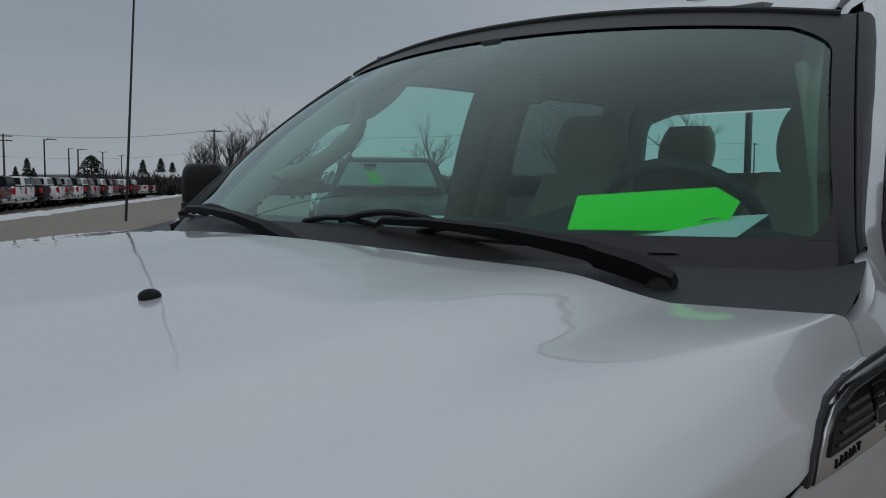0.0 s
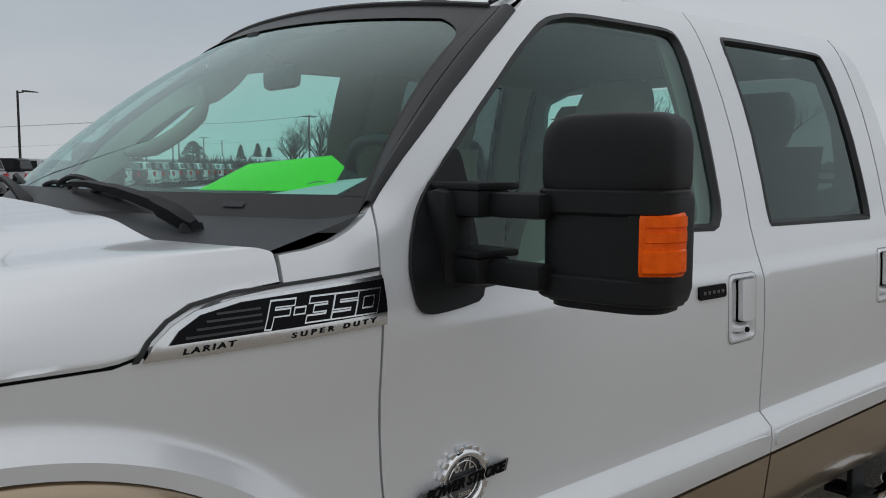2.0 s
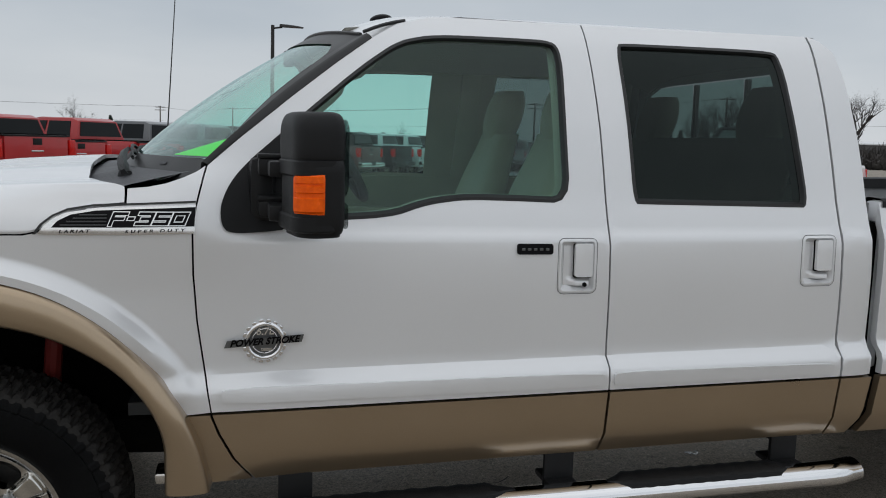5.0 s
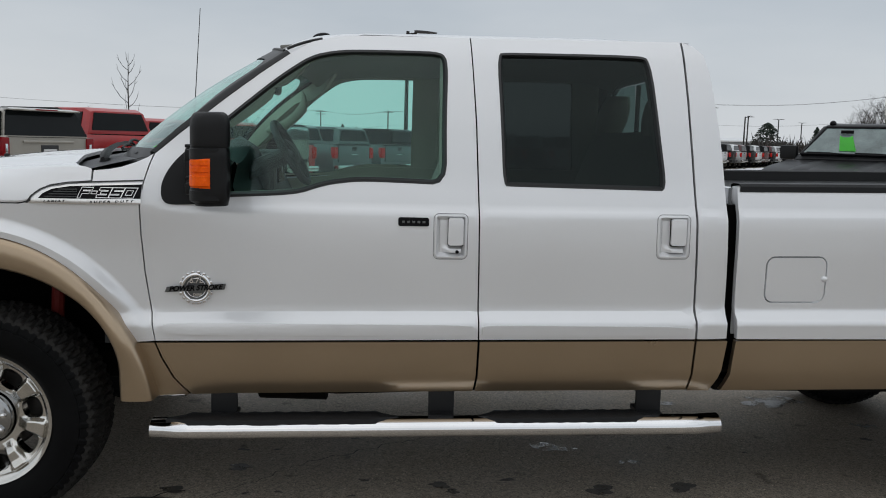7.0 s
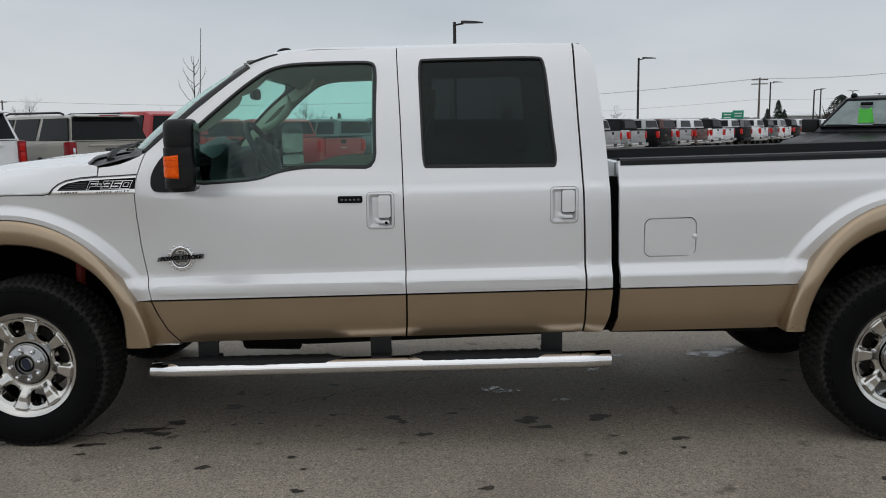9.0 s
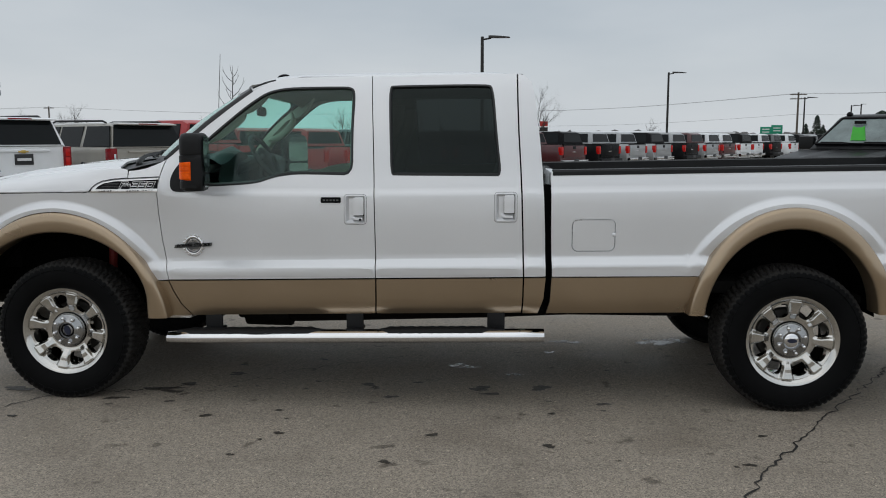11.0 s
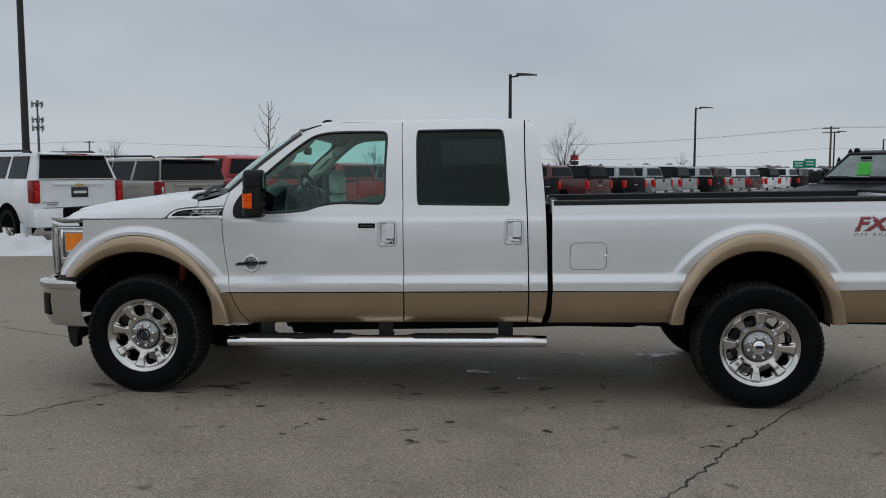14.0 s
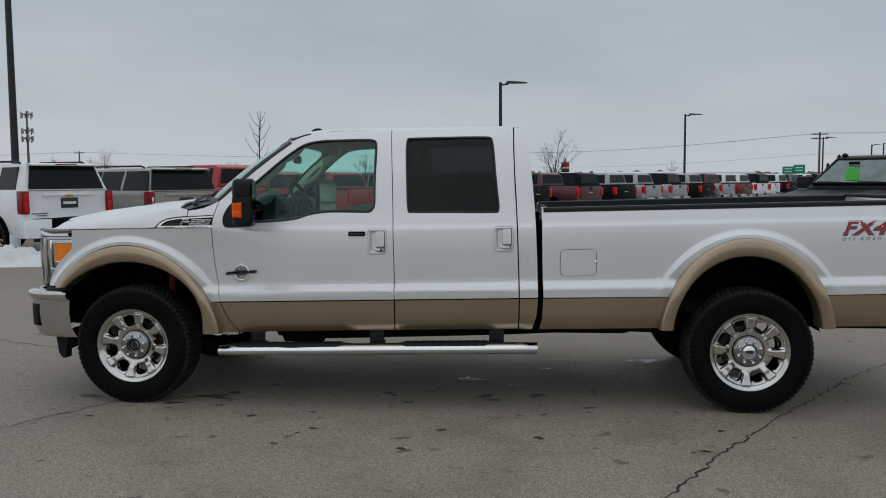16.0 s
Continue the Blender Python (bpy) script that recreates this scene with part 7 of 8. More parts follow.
def suv(m, key, label, emblem):
    """A parked full-size estate; its tail stands at x = 0 and its nose towards -x."""
    t = thing("suv", label, "suv", "estates in the row", m)
    paint = colour(key)
    L = 5.2
    bm = bmesh.new()
    low = [(0.88, 0.42), (0.98, 0.55), (1.01, 0.85), (0.995, 1.10), (0.96, 1.32), (0.93, 1.37)]
    def st(x, k=1.0, dz=0.0):
        return (x, [(w * k, z + (dz if z > 1 else 0)) for w, z in low])
    quad_loft(bm, [st(0.0, 0.93), st(-0.06, 0.97), st(-0.25, 0.995), st(-3.6), st(-3.9, 1.0, -0.03), st(-4.7, 0.98, -0.12), st(-L + 0.1, 0.92, -0.24), st(-L, 0.84, -0.32)])
    part("body", bm, paint, t, smooth=40)
    bm = bmesh.new()
    top = lambda w0, w1, z1: [(w0, 1.27), (w0 - 0.008, 1.35), (w1 + 0.02, z1 - 0.10), (w1, z1 - 0.04), (w1 - 0.10, z1 - 0.005)]
    quad_loft(bm, [(-0.03, [(0.925, 1.22), (0.915, 1.27), (0.905, 1.32), (0.895, 1.345), (0.82, 1.355)]), (-0.20, top(0.93, 0.76, 1.84)), (-0.38, top(0.945, 0.77, 1.875)), (-2.0, top(0.95, 0.775, 1.895)), (-2.9, top(0.95, 0.765, 1.87)), (-3.75, [(0.93, 1.28), (0.91, 1.31), (0.88, 1.34), (0.86, 1.35), (0.8, 1.36)])])
    part("cabin", bm, paint, t, smooth=40)
    wb, wt = (0.82, 0.70) if emblem else (0.885, 0.745)
    pane(t, [(-0.034, -wb, 1.37), (-0.034, wb, 1.37), (-0.196, wt, 1.825), (-0.196, -wt, 1.825)], "rear_window", push=(0.014, 0, 0.004))
    for s in (-1, 1):
        q0 = (-0.33, -0.43) if emblem else (-0.10, -0.26)
        for x0, x1, x2, x3 in ((*q0, -1.10, -1.12), (-1.24, -1.24, -2.10, -2.12), (-2.22, -2.20, -2.85, -3.30)):
            pane(t, [(x0, s * 0.926, 1.365), (x1, s * 0.80, 1.805), (x2, s * 0.80, 1.805), (x3, s * 0.926, 1.365)], "side_window", push=(0, s * 0.012, 0))
        bm = bmesh.new()
        box(bm, (-0.07, s * 0.915, 1.115), (0.24, 0.16, 0.45), 0.035)
        lamp = part("tail_lamp", bm, TAILDEEP, t, "dark red tail lamp lens")
        for zz, hh in ((1.22, 0.15), (1.03, 0.20)) if emblem else ((1.10, 0.24),):
            bm = bmesh.new()
            box(bm, (0.052, s * 0.905, zz), (0.012, 0.09 if emblem else 0.05, hh), 0.005)
            part("lens_block", bm, TAILRED if emblem else CLEARLENS, lamp)
        bm = bmesh.new()
        tube(bm, [(-0.55, s * 0.70, 1.880), (-0.66, s * 0.71, 1.915), (-2.5, s * 0.72, 1.930), (-2.75, s * 0.71, 1.880)], 0.022, 8)
        part("roof_rail", bm, BLACKP, t)
        road_wheel(t, -1.05, s * 0.90, 0.40, s)
        road_wheel(t, -L + 0.95, s * 0.90, 0.40, s)
        for xx in (-1.05, -L + 0.95):
            bm = bmesh.new()
            bmesh.ops.create_cone(bm, cap_ends=True, segments=28, radius1=0.47, radius2=0.47, depth=0.05, matrix=Matrix.Translation((xx, s * 0.993, 0.42)) @ Matrix.Rotation(radians(90), 4, "X"))
            for v in bm.verts:
                v.co.z = max(v.co.z, 0.40)
            part("wheel_opening", bm, WELL, t)
        bm = bmesh.new()
        box(bm, (-0.50, s * 0.90, 0.37), (0.03, 0.22, 0.26), 0.01)
        part("mud_flap", bm, paint, t)
    bm = bmesh.new()
    rows = []
    for j in range(-10, 11):
        y = 0.74 * j / 10
        rows.append([(-0.34, y, 1.885), (-0.12, y, 1.868), (-0.02, y, 1.848), (-0.035, y, 1.826), (-0.2, y, 1.832)])
    loft(bm, rows, False, False)
    sp = part("roof_spoiler", bm, paint, t, smooth=50)
    bm = bmesh.new()
    box(bm, (-0.03, 0, 1.852), (0.035, 0.46, 0.022), 0.004)
    part("high_brake_lamp", bm, TAILDEEP, sp, "red high brake lamp")
    bm = bmesh.new()
    box(bm, (0.045, 0, 0.60), (0.17, 1.94, 0.36), 0.07)
    part("rear_bumper", bm, paint, t)
    bm = bmesh.new()
    box(bm, (-0.02, 0, 0.41), (0.10, 1.5, 0.12), 0.03)
    part("bumper_valance", bm, BLACKP, t)
    bm = bmesh.new()
    box(bm, (0.005, 0, 1.262), (0.06, 1.1, 0.05), 0.018)
    part("gate_trim", bm, paint, t)
    for zz, ww in ((1.345, 1.68), (0.80, 1.50)):
        bm = bmesh.new()
        box(bm, (0.002, 0, zz), (0.012, ww, 0.010), 0.0)
        part("gate_seam", bm, GAP, t)
    bm = bmesh.new()
    box(bm, (0.008, 0.02, 1.10), (0.02, 0.37, 0.20), 0.008)
    pl = part("plate_insert", bm, PLATE, t, "black dealer plate insert with pale bars")
    bm = bmesh.new()
    box(bm, (0.020, 0.02, 1.10), (0.004, 0.28, 0.05), 0.0)
    part("plate_bar", bm, PLATEBAR, pl)
    if emblem:
        bm = bmesh.new()
        box(bm, (0.040, 0, 1.245), (0.01, 0.20, 0.03), 0.003)
        box(bm, (0.042, 0, 1.245), (0.01, 0.08, 0.055), 0.003)
        part("gate_emblem", bm, GOLD, t, "gold emblem")
    for y0, wdt in ((-0.62, 0.34), (-0.58, 0.22)):
        bm = bmesh.new()
        box(bm, (0.012, y0, 0.90 if wdt > 0.3 else 0.86), (0.006, wdt, 0.018), 0.0)
        part("model_bar", bm, SILVERB, t)
    return t


def row_pose(s, back=0.0, jitter=0.0):
    c = ROW0 + ROWU * s + ROWN * back
    return pose(c.x, c.y, 0, 0, 0, -36 + jitter)


suv(row_pose(-0.29, 0.95, 3.5) @ Matrix.Diagonal((1.03, 1.03, 1.085, 1)), "white", "white full-size estate parked nose-in, seen from behind", True)
suv(row_pose(2.56, 0.95, 3.5) @ Matrix.Diagonal((1.02, 1.02, 1.045, 1)), "champagne", "champagne full-size estate parked nose-in beside the white one", False)
rnd = random.Random(5)
pickup(row_pose(5.60, 1.2, 2.0) @ Matrix.Diagonal((1.06, 1.06, 1.085, 1)), "red", "red crew-cab pickup parked nose-in beside the champagne estate")
ROWCARS = [(7.9, "red"), (10.5, "red"), (13.2, "grey"), (15.8, "grey"), (18.5, "black"), (22.4, "maroon"), (25.6, "black"), (28.2, "silver"), (31.2, "silver"), (34.4, "black"), (36.8, "silver"), (39.2, "maroon"),
           (41.8, "white"), (44.3, "white"), (47.4, "black"), (50.4, "white"), (53.4, "grey"), (56.2, "white"), (59.0, "black"), (61.8, "silver"), (64.6, "black"), (67.4, "white"), (70.2, "maroon"), (73.0, "black"), (75.8, "white"), (78.6, "black"), (81.4, "maroon"), (84.2, "white"), (87.0, "white"), (89.8, "black"), (92.6, "white")]
for s0, key in ROWCARS:
    pickup(row_pose(s0, rnd.uniform(-0.12, 0.12), rnd.uniform(-1.5, 1.5)), key, key + " crew-cab pickup parked nose-in in a long row", cover=key == "grey")
# a second row, nose to nose with the first
for k, key in enumerate(["grey", "white", "black", "white", "silver", "red", "white", "black", "grey", "white", "white", "blue", "silver", "black", "white", "red", "white", "black"]):
    s0 = 8.0 + 4.2 * k
    c = ROW0 + ROWU * s0 - ROWN * 13.4
    pickup(pose(c.x, c.y, 0, 0, 0, 144), key, key + " crew-cab pickup parked in the row beyond", group="pickups in the far row")

blk = pickup(pose(9.0 + 4.0 * 0.7071, 8.85 + 4.0 * 0.7071, 0, 0, 0, 45) @ Matrix.Diagonal((1.07, 1.07, 1.04, 1)), "black", "black heavy pickup with a green card in its windscreen", 1, group="facing pickups")
for k, key in enumerate(("white", "silver", "white", "grey", "white")):
    far = pose(9.0 + 4.0 * 0.7071 + ROWU.x * 3.1 * (k + 1) + 0.6, 8.85 + 4.0 * 0.7071 + ROWU.y * 3.1 * (k + 1), 0, 0, 0, 45)
    pickup(far, key, key + " crew-cab pickup parked beside the black heavy pickup", 1, group="facing pickups")
# card laid on the opaque pane, its colour dimmed as if seen through glass
bm = bmesh.new()
front = [bm.verts.new((-4.215 + 0.56 * g, y + 0.22 * (g - 0.18), 1.47 + 0.40 * g)) for y, g in ((0.04, 0.10), (0.27, 0.10), (0.25, 0.68), (0.20, 0.62), (0.12, 0.62), (0.07, 0.68))]
bm.faces.new(front)
bmesh.ops.solidify(bm, geom=bm.faces[:], thickness=0.004)
cd = single("price_card", bm, DIMGREEN, "green card on the black truck's windscreen, coloured dim as if behind it", "paper")
cd.matrix_world = blk.matrix_world.copy()

# snow along the row and by the white estate
def snow_ridge(a, b, width, height, seed, label, step=0.25, lumps=0.35, across=9):
    bm = bmesh.new()
    n = max(8, int((b - a).length / step))
    d = (b - a).normalized()
    side = Vector((-d.y, d.x))
    rows = []
    for i in range(n + 1):
        p = a.lerp(b, i / n)
        e = smoothstep(min(i, n - i) * step)
        row = []
        for k in range(across):
            f = 2 * k / (across - 1) - 1
            w = width * (0.75 + 0.5 * noise.noise(Vector((p.x * 0.6, p.y * 0.6, seed))))
            q = p + side * w * f
            h = height * e * max(0, 1 - f * f) * (0.7 + 0.9 * noise.noise(Vector((q.x * 1.4, q.y * 1.4, seed + 4))) + lumps * noise.noise(Vector((q.x * 4, q.y * 4, seed))) + 0.6 * lumps * noise.noise(Vector((q.x * 9, q.y * 9, seed))))
            row.append((q.x, q.y, max(-0.01, h)))
        rows.append(row)
    loft(bm, rows, False, False)
    return single("snow_bank", bm, SNOW, label, "snow", "snow banks", "stuff", smooth=60)


snow_ridge(ROW0 + ROWU * 3 + ROWN * 1.7, ROW0 + ROWU * 110 + ROWN * 1.5, 0.8, 0.16, 2.0, "ridge of old snow along the row of parked trucks")
snow_ridge(Vector((-9.2, 9.0)), Vector((-5.6, 9.6)), 0.7, 0.36, 9.0, "low heap of cleared snow beside the white estate", 0.06, 0.8, 27)

# ---------------------------------------------------------------- lamp posts, poles and wires
POSTM = mat("dark_bronze_post", (0.02, 0.019, 0.018), 0.5, 0.3, 0.1, 3)
WOODP = mat("weathered_pole_wood", (0.10, 0.085, 0.07), 0.85, 0, 0.2, 5, 0.4, 60)
STEELP = mat("galvanised_steel", (0.30, 0.31, 0.32), 0.5, 0.6, 0.1, 3)


def lamp_post(x, y, h, turn, r=0.075, two=False):
    p = thing("lamp_post", "dark square parking-lot lamp post with a flat arm-mounted head", "lamp post", "lamp posts of the lot", pose(x, y, 0, 0, 0, turn))
    bm = bmesh.new()
    tube(bm, [(0, 0, 0), (0, 0, h)], [r * 1.15, r * 0.85], 8)
    part("pole", bm, POSTM, p)
    bm = bmesh.new()
    tube(bm, [(0, 0, 0), (0, 0, 0.7)], 0.28, 14)
    part("footing", bm, mat("pale_concrete", (0.4, 0.39, 0.37), 0.9, 0, 0.15, 4, 0.3, 60), p)
    for s in ((1, -1) if two else (1,)):
        bm = bmesh.new()
        tube(bm, [(0, 0, h - 0.12), (s * 0.35, 0, h - 0.06)], 0.035, 6)
        rows = []
        for g, w, t in ((0.25, 0.10, 0.09), (0.45, 0.17, 0.085), (0.8, 0.19, 0.06), (1.12, 0.15, 0.025)):
            z = h - 0.05
            rows.append([(s * g, -w, z), (s * g, w, z), (s * g, w * 0.8, z + t), (s * g, -w * 0.8, z + t)])
        loft(bm, rows)
        part("lamp_head", bm, POSTM, p)
    return p


lamp_post(1.97, 29.3, 5.70, 0)
lamp_post(13.7, 51.4, 5.90, 0)
lamp_post(-11.4, 16.1, 7.0, 0, 0.10)
lamp_post(30.9, 75.9, 5.4, 0)
lamp_post(78.4, 179.9, 8.8, 0, 0.16)
lamp_post(45.1, 101.0, 5.6, 0, 0.1)
lamp_post(74.4, 156.0, 7.4, 0, 0.12, two=True)
lamp_post(102.9, 205.6, 8.5, 0, 0.14, two=True)


def utility_pole(x, y, h, turn, arms=1):
    p = thing("utility_pole", "weathered wooden utility pole with crossarms", "utility pole", "utility poles", pose(x, y, 0, 0, 0, turn))
    bm = bmesh.new()
    tube(bm, [(0, 0, 0), (0, 0, h)], [0.25, 0.18], 8)
    part("pole", bm, WOODP, p)
    for k in range(arms):
        bm = bmesh.new()
        box(bm, (0, 0, h - 0.45 - 0.9 * k), (3.4, 0.16, 0.2), 0.01)
        part("crossarm", bm, WOODP, p)
        for xx in (-1.1, -0.6, 0.6, 1.1):
            bm = bmesh.new()
            tube(bm, [(xx, 0, h - 0.4 - 0.9 * k), (xx, 0, h - 0.18 - 0.9 * k)], 0.05, 6)
            part("insulator", bm, STEELP, p)
    return p


POLES = [(-230.0, 250.0, 12.0), (-120.0, 222.0, 10.5), (-24.0, 290.0, 10.8), (-1.0, 268.0, 10.5), (66.4, 182.7, 11.4), (103.4, 163.7, 13.4), (160.0, 140.0, 14.0), (240.0, 100.0, 14.0)]
for i, (x, y, h) in enumerate(POLES):
    utility_pole(x, y, h, -14, 2 if i in (2, 4) else 1)
for a, b in zip(POLES, POLES[1:]):
    for dz, off in ((-0.2, 1.1), (-0.2, -1.1), (-4.6, 0.0)):
        bm = bmesh.new()
        pts = []
        for k in range(13):
            g = k / 12
            pts.append((a[0] + (b[0] - a[0]) * g + off * 0.24, a[1] + (b[1] - a[1]) * g + off, a[2] + (b[2] - a[2]) * g + dz - 1.1 * math.sin(math.pi * g)))
        tube(bm, pts, 0.024, 4, False)
        single("overhead_wire", bm, POSTM, "thin sagging overhead wire between poles", "wire", "overhead wires")

# lattice mast with antenna panels
mast = thing("cell_tower", "slender grey mast with three rings of antenna panels", "tower", "", pose(-91.0, 149.0, 0))
bm = bmesh.new()
tube(bm, [(0, 0, 0), (0, 0, 15.4)], [0.30, 0.15], 8)
MASTM = mat("weathered_mast", (0.10, 0.105, 0.11), 0.6, 0.3, 0.1, 3)
part("mast", bm, MASTM, mast)
for z in (14.6, 11.6, 10.1):
    bm = bmesh.new()
    tube(bm, [(0.95 * math.cos(radians(a)), 0.95 * math.sin(radians(a)), z + 0.2) for a in range(0, 361, 30)], 0.05, 5, False)
    for a in range(0, 360, 60):
        tube(bm, [(0, 0, z - 0.1), (0.95 * math.cos(radians(a)), 0.95 * math.sin(radians(a)), z + 0.2)], 0.04, 4, False)
    part("ring", bm, MASTM, mast)
    for a in range(15, 360, 60):
        bm = bmesh.new()
        box(bm, (1.0 * math.cos(radians(a)), 1.0 * math.sin(radians(a)), z + 0.12 * math.sin(a)), (0.20, 0.20, 1.1 + 0.2 * math.cos(a)), 0.03)
        part("antenna_panel", bm, STEELP, mast)

# road sign far off
SIGNG = mat("sign_green", (0.0, 0.23, 0.13), 0.4, 0, 0.05, 2)
sign = thing("highway_sign", "large green highway sign with pale bars on two posts", "sign", "", pose(81.9, 250.0, 0, 0, 0, -14))
for x0, zz in ((-1.5, 3.95), (1.5, 4.3)):
    bm = bmesh.new()
    box(bm, (x0, 0, zz), (3.1, 0.08, 2.2 if x0 < 0 else 2.5), 0.02)
    brd = part("board", bm, SIGNG, sign)
    for k in range(2):
        bm = bmesh.new()
        box(bm, (x0, -0.05, zz + 0.4 - 0.8 * k), (2.0, 0.02, 0.28), 0.0)
        part("text_bar", bm, PLATEBAR, brd)
for x0 in (-2.2, 2.2):
    bm = bmesh.new()
    tube(bm, [(x0, 0.06, 0), (x0, 0.06, 4.8)], 0.1, 6)
    part("post", bm, STEELP, sign)

SIGNR = mat("sign_red", (0.42, 0.02, 0.015), 0.5, 0, 0.05, 2)
pylon = thing("roadside_sign", "small red and dark sign on a tall pole, far off", "sign", "", pose(19.5, 318.0, 0))
bm = bmesh.new()
tube(bm, [(0, 0, 0), (0, 0, 9.4)], 0.22, 6)
part("post", bm, POSTM, pylon)
for zz, hh, m0 in ((7.2, 1.9, SIGNR), (5.2, 1.5, POSTM)):
    bm = bmesh.new()
    box(bm, (0, -0.2, zz), (3.0, 0.3, hh), 0.05)
    part("board", bm, m0, pylon)

# ---------------------------------------------------------------- trees and buildings of the distance
BARK = mat("bare_bark", (0.035, 0.031, 0.028), 0.9, 0, 0.2, 6, 0.4, 40)
EVERG = mat("dark_evergreen", (0.012, 0.022, 0.014), 0.9, 0, 0.3, 3)


def branch(bm, p, d, length, radius, depth, rnd, spread):
    n = 3
    pts, rads = [p], [radius]
    q, dd = p.copy(), d.copy()
    for i in range(n):
        dd = (dd + Vector((rnd.uniform(-1, 1), rnd.uniform(-1, 1), rnd.uniform(-0.3, 0.8))) * 0.14).normalized()
        q = q + dd * length / n
        pts.append(q)
        rads.append(radius * (1 - 0.45 * (i + 1) / n))
    tube(bm, pts, rads, 5 if depth > 2 else 3, False)
    if depth == 0:
        for k in range(3):
            ax = Vector((rnd.uniform(-1, 1), rnd.uniform(-1, 1), rnd.uniform(-0.3, 0.8)))
            tube(bm, [pts[1 + k % 3], pts[1 + k % 3] + (dd * 0.5 + ax).normalized() * length * 0.8], [radius * 0.6, radius * 0.35], 3, False)
        return
    for k in range(rnd.choice((2, 3, 3)) if depth > 1 else 3):
        i = rnd.randint(1, n)
        ax = Vector((rnd.uniform(-1, 1), rnd.uniform(-1, 1), rnd.uniform(-0.2, 0.6)))
        nd = (dd + ax * spread).normalized()
        branch(bm, pts[i], nd, length * rnd.uniform(0.55, 0.78), rads[i] * 0.74, depth - 1, rnd, spread)


def bare_tree(x, y, h, seed, depth=5, spread=0.8, thick=0.022, label="leafless tree with a fine branching crown", trunk=0.32):
    rnd = random.Random(seed)
    t = thing("tree", label, "tree", "bare trees", pose(x, y, 0))
    bm = bmesh.new()
    tube(bm, [(0, 0, 0), (0.01 * h, 0, trunk * h * 0.5), (0, 0.01 * h, trunk * h)], [h * thick * 1.3, h * thick, h * thick * 0.8], 7)
    part("trunk", bm, BARK, t)
    bm = bmesh.new()
    for k in range(4):
        a = 2 * math.pi * (k + rnd.random() * 0.6) / 4
        branch(bm, Vector((0, 0, h * (trunk * 0.85 + 0.05 * k))), Vector((math.cos(a) * spread, math.sin(a) * spread, 1.0)).normalized(), h * 0.30, h * thick * 0.55, depth - 1, rnd, spread)
    branch(bm, Vector((0, 0, h * trunk)), Vector((0, 0, 1)), h * 0.36, h * thick * 0.75, depth - 1, rnd, spread * 0.8)
    part("crown", bm, BARK, t)
    return t


rnd = random.Random(4)
young = thing("tree", "young leafless street tree with few upswept branches", "tree", "bare trees", pose(-17.7, 59.0, 0) @ Matrix.Diagonal((0.8, 0.8, 0.93, 1)))
bm = bmesh.new()
tube(bm, [(0, 0, 0), (0.05, 0, 2.5), (0.0, 0.05, 5.0), (0.08, 0, 7.7)], [0.09, 0.07, 0.05, 0.012], 7)
part("trunk", bm, BARK, young)
bm = bmesh.new()
for k in range(15):
    z = 2.4 + 4.6 * (k / 14) ** 0.9
    a = k * 2.4 + rnd.uniform(-0.4, 0.4)
    ln = (2.3 - 0.24 * (z - 2.4)) * rnd.uniform(0.6, 1.1)
    o = Vector((math.cos(a), math.sin(a), 0))
    p0 = Vector((0.02, 0, z))
    pts = [p0, p0 + o * ln * 0.35 + Vector((0, 0, ln * 0.25)), p0 + o * ln * 0.62 + Vector((0, 0, ln * 0.62)), p0 + o * ln * 0.72 + Vector((0, 0, ln * 0.98))]
    tube(bm, pts, [0.03, 0.024, 0.017, 0.008], 5, False)
    for q in (1, 2):
        b = a + rnd.uniform(-1.2, 1.2)
        t0 = pts[q]
        tube(bm, [t0, t0 + Vector((math.cos(b) * 0.25, math.sin(b) * 0.25, 0.3)) * ln * 0.6], [0.014, 0.006], 4, False)
part("crown", bm, BARK, young)
bare_tree(-27.0, 155.0, 7.0, 8, 5, 0.9, 0.016)
bare_tree(5.0, 47.0, 4.6, 15, 5, 0.75, 0.011, "slender leafless tree behind the row of trucks", 0.3)
for i, (x, y, h) in enumerate([(45.0, 73.5, 5.4), (46.6, 75.5, 6.0), (48.0, 73.0, 6.8), (49.5, 75.0, 7.2), (50.6, 71.8, 7.5), (52.2, 73.0, 7.4), (53.5, 70.0, 7.3), (55.5, 71.0, 7.2), (62.0, 72.0, 8.6), (70.0, 66.0, 8.0), (76.0, 52.0, 9.0), (80.0, 40.0, 9.5), (74.0, 20.0, 9.5), (66.0, 8.0, 9.0)]):
    bare_tree(x, y, h, 30 + i, 6 if i < 8 else 5, 0.85, 0.024)
for i, (x, y, h) in enumerate([(-76.4, 150.0, 7.4), (-80, 152, 6.0), (-98, 170, 7), (-60, 175, 6.0), (-30, 190, 5.5), (10, 200, 5.5), (-118, 140, 8), (35, 180, 5.0)]):
    bare_tree(x, y, h, 60 + i, 5, 0.9, 0.018)



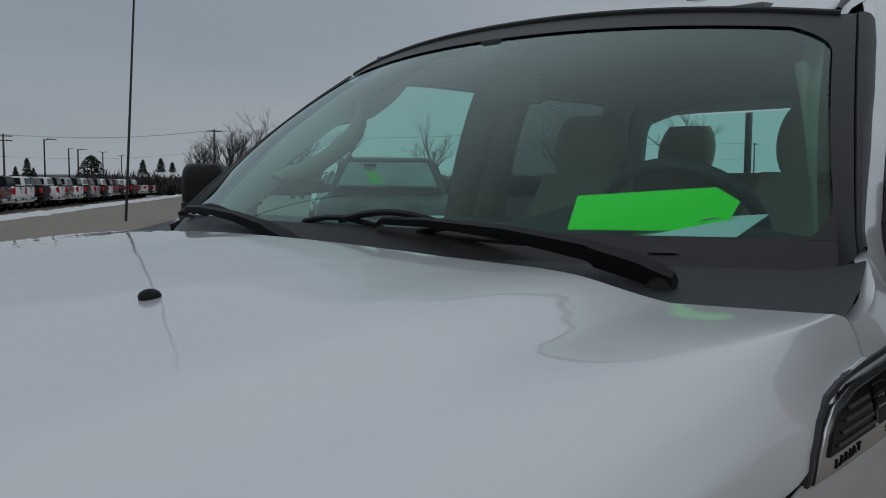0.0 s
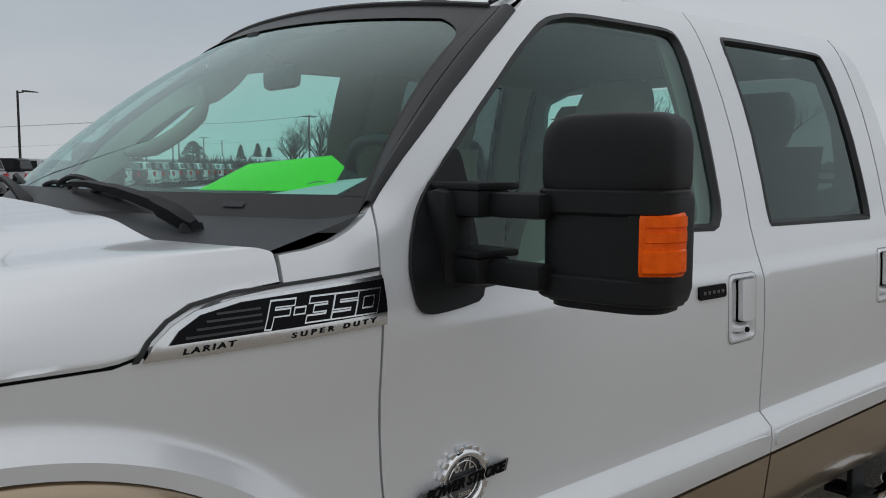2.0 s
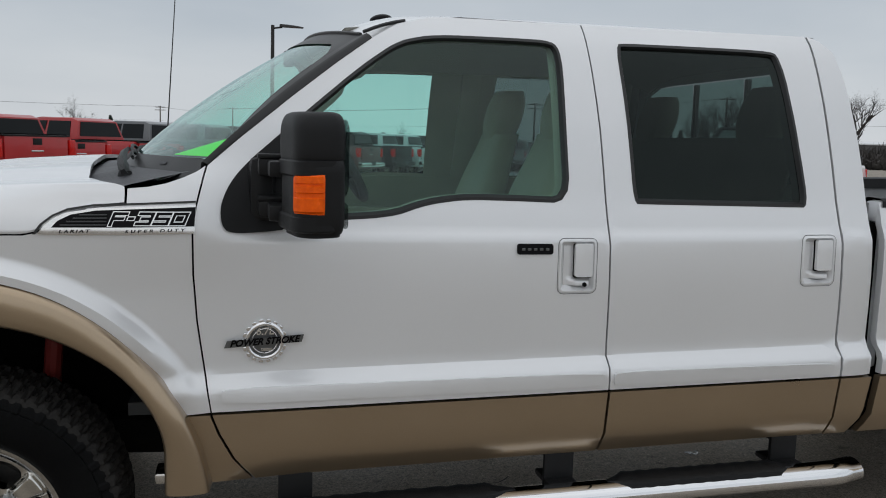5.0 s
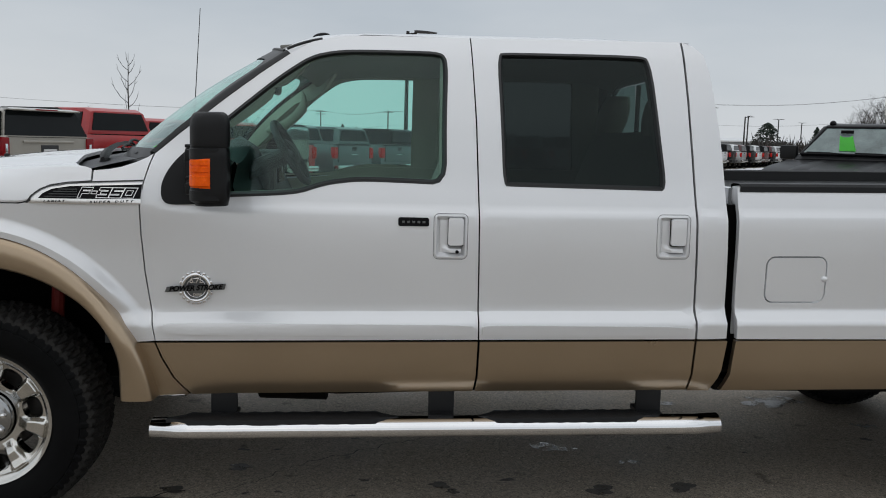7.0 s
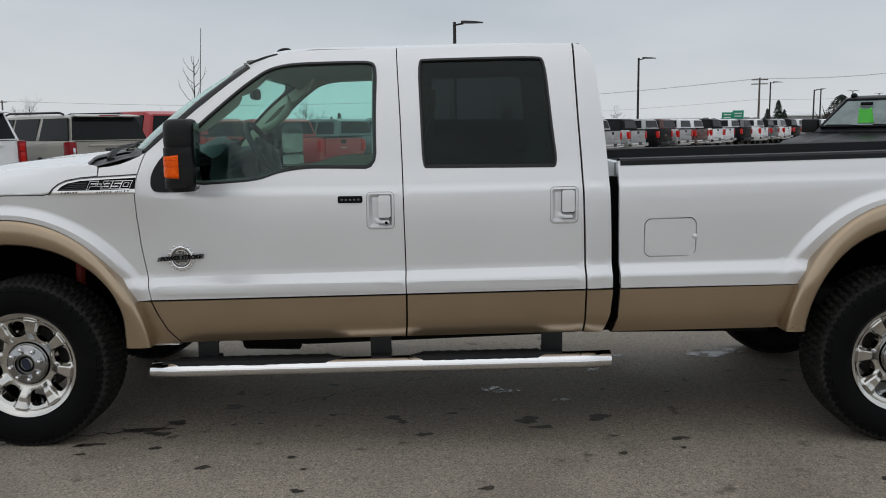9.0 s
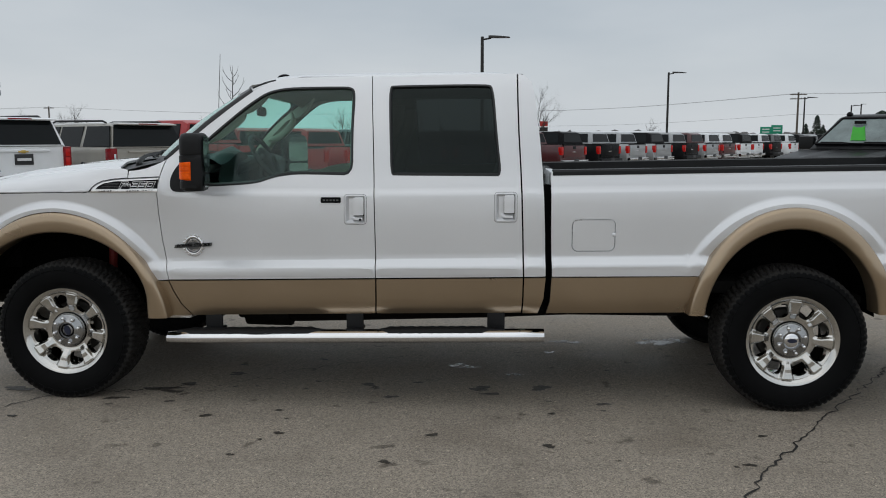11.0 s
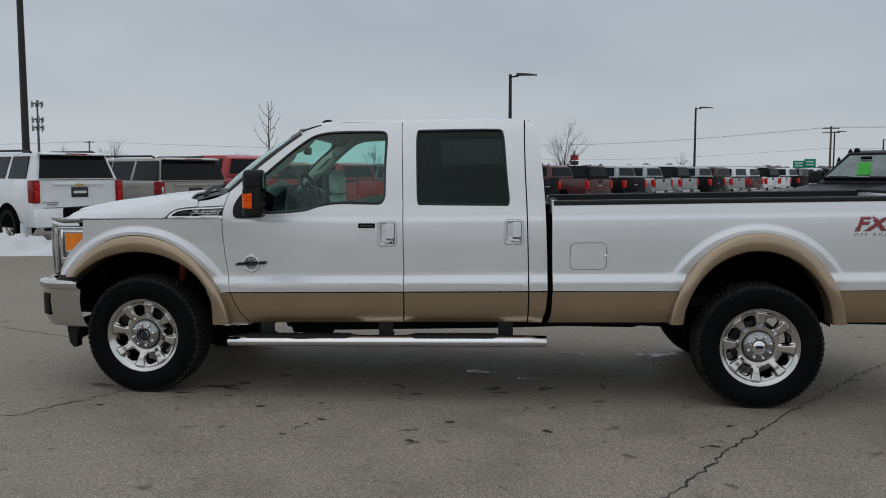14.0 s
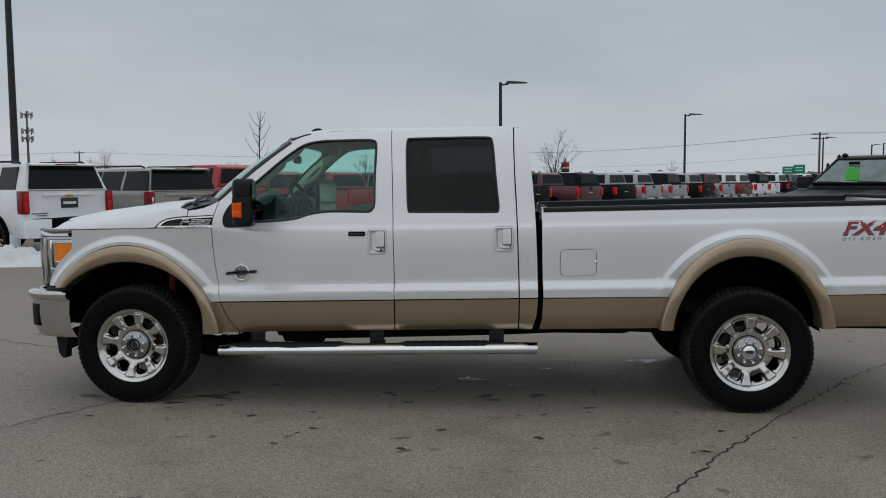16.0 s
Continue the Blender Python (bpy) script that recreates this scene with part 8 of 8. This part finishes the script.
def evergreen(x, y, h, seed, wide=0.26, taper=0.8, clumps=420):
    rnd = random.Random(seed)
    t = thing("tree", "dark evergreen tree with a ragged outline", "tree", "evergreen trees", pose(x, y, 0))
    bm = bmesh.new()
    tube(bm, [(0, 0, 0), (0, 0, h * 0.9)], [h * 0.03, h * 0.008], 6)
    part("trunk", bm, BARK, t)
    bm = bmesh.new()
    for k in range(clumps):
        f = rnd.random() ** 0.8
        z = h * (0.12 + 0.88 * f)
        r = h * wide * (1 - f) ** taper * rnd.uniform(0.4, 1.1)
        a = rnd.uniform(0, 6.283)
        c = Vector((r * math.cos(a), r * math.sin(a), z))
        d = Vector((math.cos(a), math.sin(a), -0.35)) * h * 0.06
        w = Vector((-math.sin(a), math.cos(a), 0)) * h * 0.028
        vs = [bm.verts.new(q) for q in (c - d * 0.6, c + w, c + d, c - w, c + Vector((0, 0, h * 0.02)))]
        bm.faces.new((vs[0], vs[1], vs[4]))
        bm.faces.new((vs[1], vs[2], vs[4]))
        bm.faces.new((vs[2], vs[3], vs[4]))
        bm.faces.new((vs[3], vs[0], vs[4]))
    part("crown", bm, EVERG, t, smooth=0)


for i, (x, y, h) in enumerate([(66.6, 171.7, 6.2), (64.9, 173.0, 4.6), (68.4, 173.2, 4.4), (-27.0, 200.0, 5.5), (-29.0, 201.0, 4.6), (-11.0, 200.0, 4.8), (-8.0, 205.0, 4.4), (74, 140, 5.6), (78, 141, 6), (82, 144, 5.4), (85, 140, 5.8)]):
    evergreen(x, y, h, 90 + i)
evergreen(76.3, 165.0, 6.9, 120, 0.52, 0.55, 900)

WALLM = mat("pale_metal_siding", (0.30, 0.31, 0.32), 0.6, 0.1, 0.08, 2)
WALLD = mat("dark_block_wall", (0.10, 0.10, 0.10), 0.8, 0, 0.1, 2)
FARWIN = mat("distant_window_glass", (0.03, 0.035, 0.04), 0.1, 0, 0.1, 2)


def building(x, y, w, d, h, turn, wallm, label, gable=0.0, bays=4):
    b = thing("building", label, "building", "buildings beyond the lot", pose(x, y, 0, 0, 0, turn))
    bm = bmesh.new()
    box(bm, (0, 0, h / 2), (w, d, h), 0.03)
    part("wall", bm, wallm, b)
    bm = bmesh.new()
    rings = [[(sx * (w / 2 + 0.4), -d / 2 - 0.4, h), (sx * (w / 2 + 0.4), -d / 2 - 0.4, h + 0.3), (sx * (w / 2 + 0.4), 0, h + 0.3 + gable), (sx * (w / 2 + 0.4), d / 2 + 0.4, h + 0.3), (sx * (w / 2 + 0.4), d / 2 + 0.4, h)] for sx in (-1, 1)]
    loft(bm, rings)
    part("roof", bm, SNOW, b, "snow-covered roof", smooth=0)
    for k in range(bays):
        bm = bmesh.new()
        box(bm, (-w / 2 + w * (k + 0.5) / bays, -d / 2 - 0.03, h * 0.48), (w / bays * 0.6, 0.08, h * 0.45), 0.01)
        part("window", bm, FARWIN, b)


building(30.0, 150.0, 26, 14, 2.4, -8, WALLD, "long low dark commercial building with a snowy roof", 0.3, 6)
building(92.0, 198.0, 30, 14, 3.2, -20, WALLM, "pale metal-sided building with a snowy roof", 0.7, 6)
building(78.0, 140.0, 14, 10, 2.2, -28, WALLD, "grey shed with a snowy gable roof", 1.0, 3)
building(104.0, 175.0, 26, 16, 3.0, -30, WALLM, "wide pale warehouse beyond the lot", 0.6, 6)
building(150.0, 190.0, 30, 16, 4.5, -30, WALLD, "wide dark warehouse beyond the lot", 0.5, 6)
building(-20.0, 260.0, 30, 16, 3.4, 4, WALLM, "distant pale industrial building", 0.6, 6)

# a thicket of bare shrubs under the trees beyond the row
BRUSH = mat("bare_brush", (0.045, 0.04, 0.037), 1.0, 0, 0.3, 0.5)
rnd = random.Random(41)
verts, faces = [], []
for k in range(5200):
    a, r = radians(rnd.uniform(24.5, 62)), rnd.uniform(112, 150)
    x, y = r * math.sin(a), r * math.cos(a)
    h = rnd.uniform(1.6, 4.2) * (0.7 + 0.6 * noise.noise(Vector((x * 0.09, y * 0.09, 3))))
    for q in range(3):
        dx, dy, w = rnd.uniform(-1.2, 1.2), rnd.uniform(-0.8, 0.8), rnd.uniform(0.05, 0.14)
        o = len(verts)
        tip = Vector((x + dx * 1.4, y + dy, h * rnd.uniform(0.7, 1.1)))
        verts += [(x - w, y, 0), (x + w, y, 0), (x + dx * 0.5 + w, y, h * 0.6), (x + dx * 0.5 - w, y, h * 0.6), tuple(tip)]
        faces += [(o, o + 1, o + 2, o + 3), (o + 3, o + 2, o + 4)]
me = bpy.data.meshes.new("thicket")
me.from_pydata(verts, [], faces)
me.materials.append(BRUSH)
tagged(new("thicket", me), "tangled thicket of bare shrubs beyond the lot", "shrubs", kind="stuff")

# far woods all round: many small ragged crowns
FARWOOD = mat("far_bare_woods", (0.13, 0.125, 0.125), 1.0, 0, 0.15, 0.05)
rnd = random.Random(77)
verts, faces = [], []
for k in range(5200):
    a = rnd.uniform(0, 2 * math.pi)
    r = rnd.uniform(420, 620)
    x, y = r * math.cos(a), r * math.sin(a)
    h = rnd.uniform(4.0, 8.0) * (0.75 + 0.45 * noise.noise(Vector((x * 0.006, y * 0.006, 1))))
    w = rnd.uniform(2.5, 6.0)
    tx, ty = -math.sin(a), math.cos(a)
    o = len(verts)
    prof = [(-1, 0), (-1.1, 0.35), (-0.7, 0.75 + rnd.uniform(-0.1, 0.1)), (-0.2, 1.0), (0.25, 0.93 + rnd.uniform(-0.1, 0.1)), (0.75, 0.7), (1.1, 0.3), (1, 0)]
    verts += [(x + tx * w * p, y + ty * w * p, h * q) for p, q in prof] + [(x - math.cos(a) * 3, y - math.sin(a) * 3, h * 0.5)]
    faces += [(o + i, o + i + 1, o + 8) for i in range(7)]
me = bpy.data.meshes.new("far_woods")
me.from_pydata(verts, [], faces)
me.materials.append(FARWOOD)
tagged(new("far_woods", me), "low band of bare grey woods along the horizon", "woods", kind="stuff")
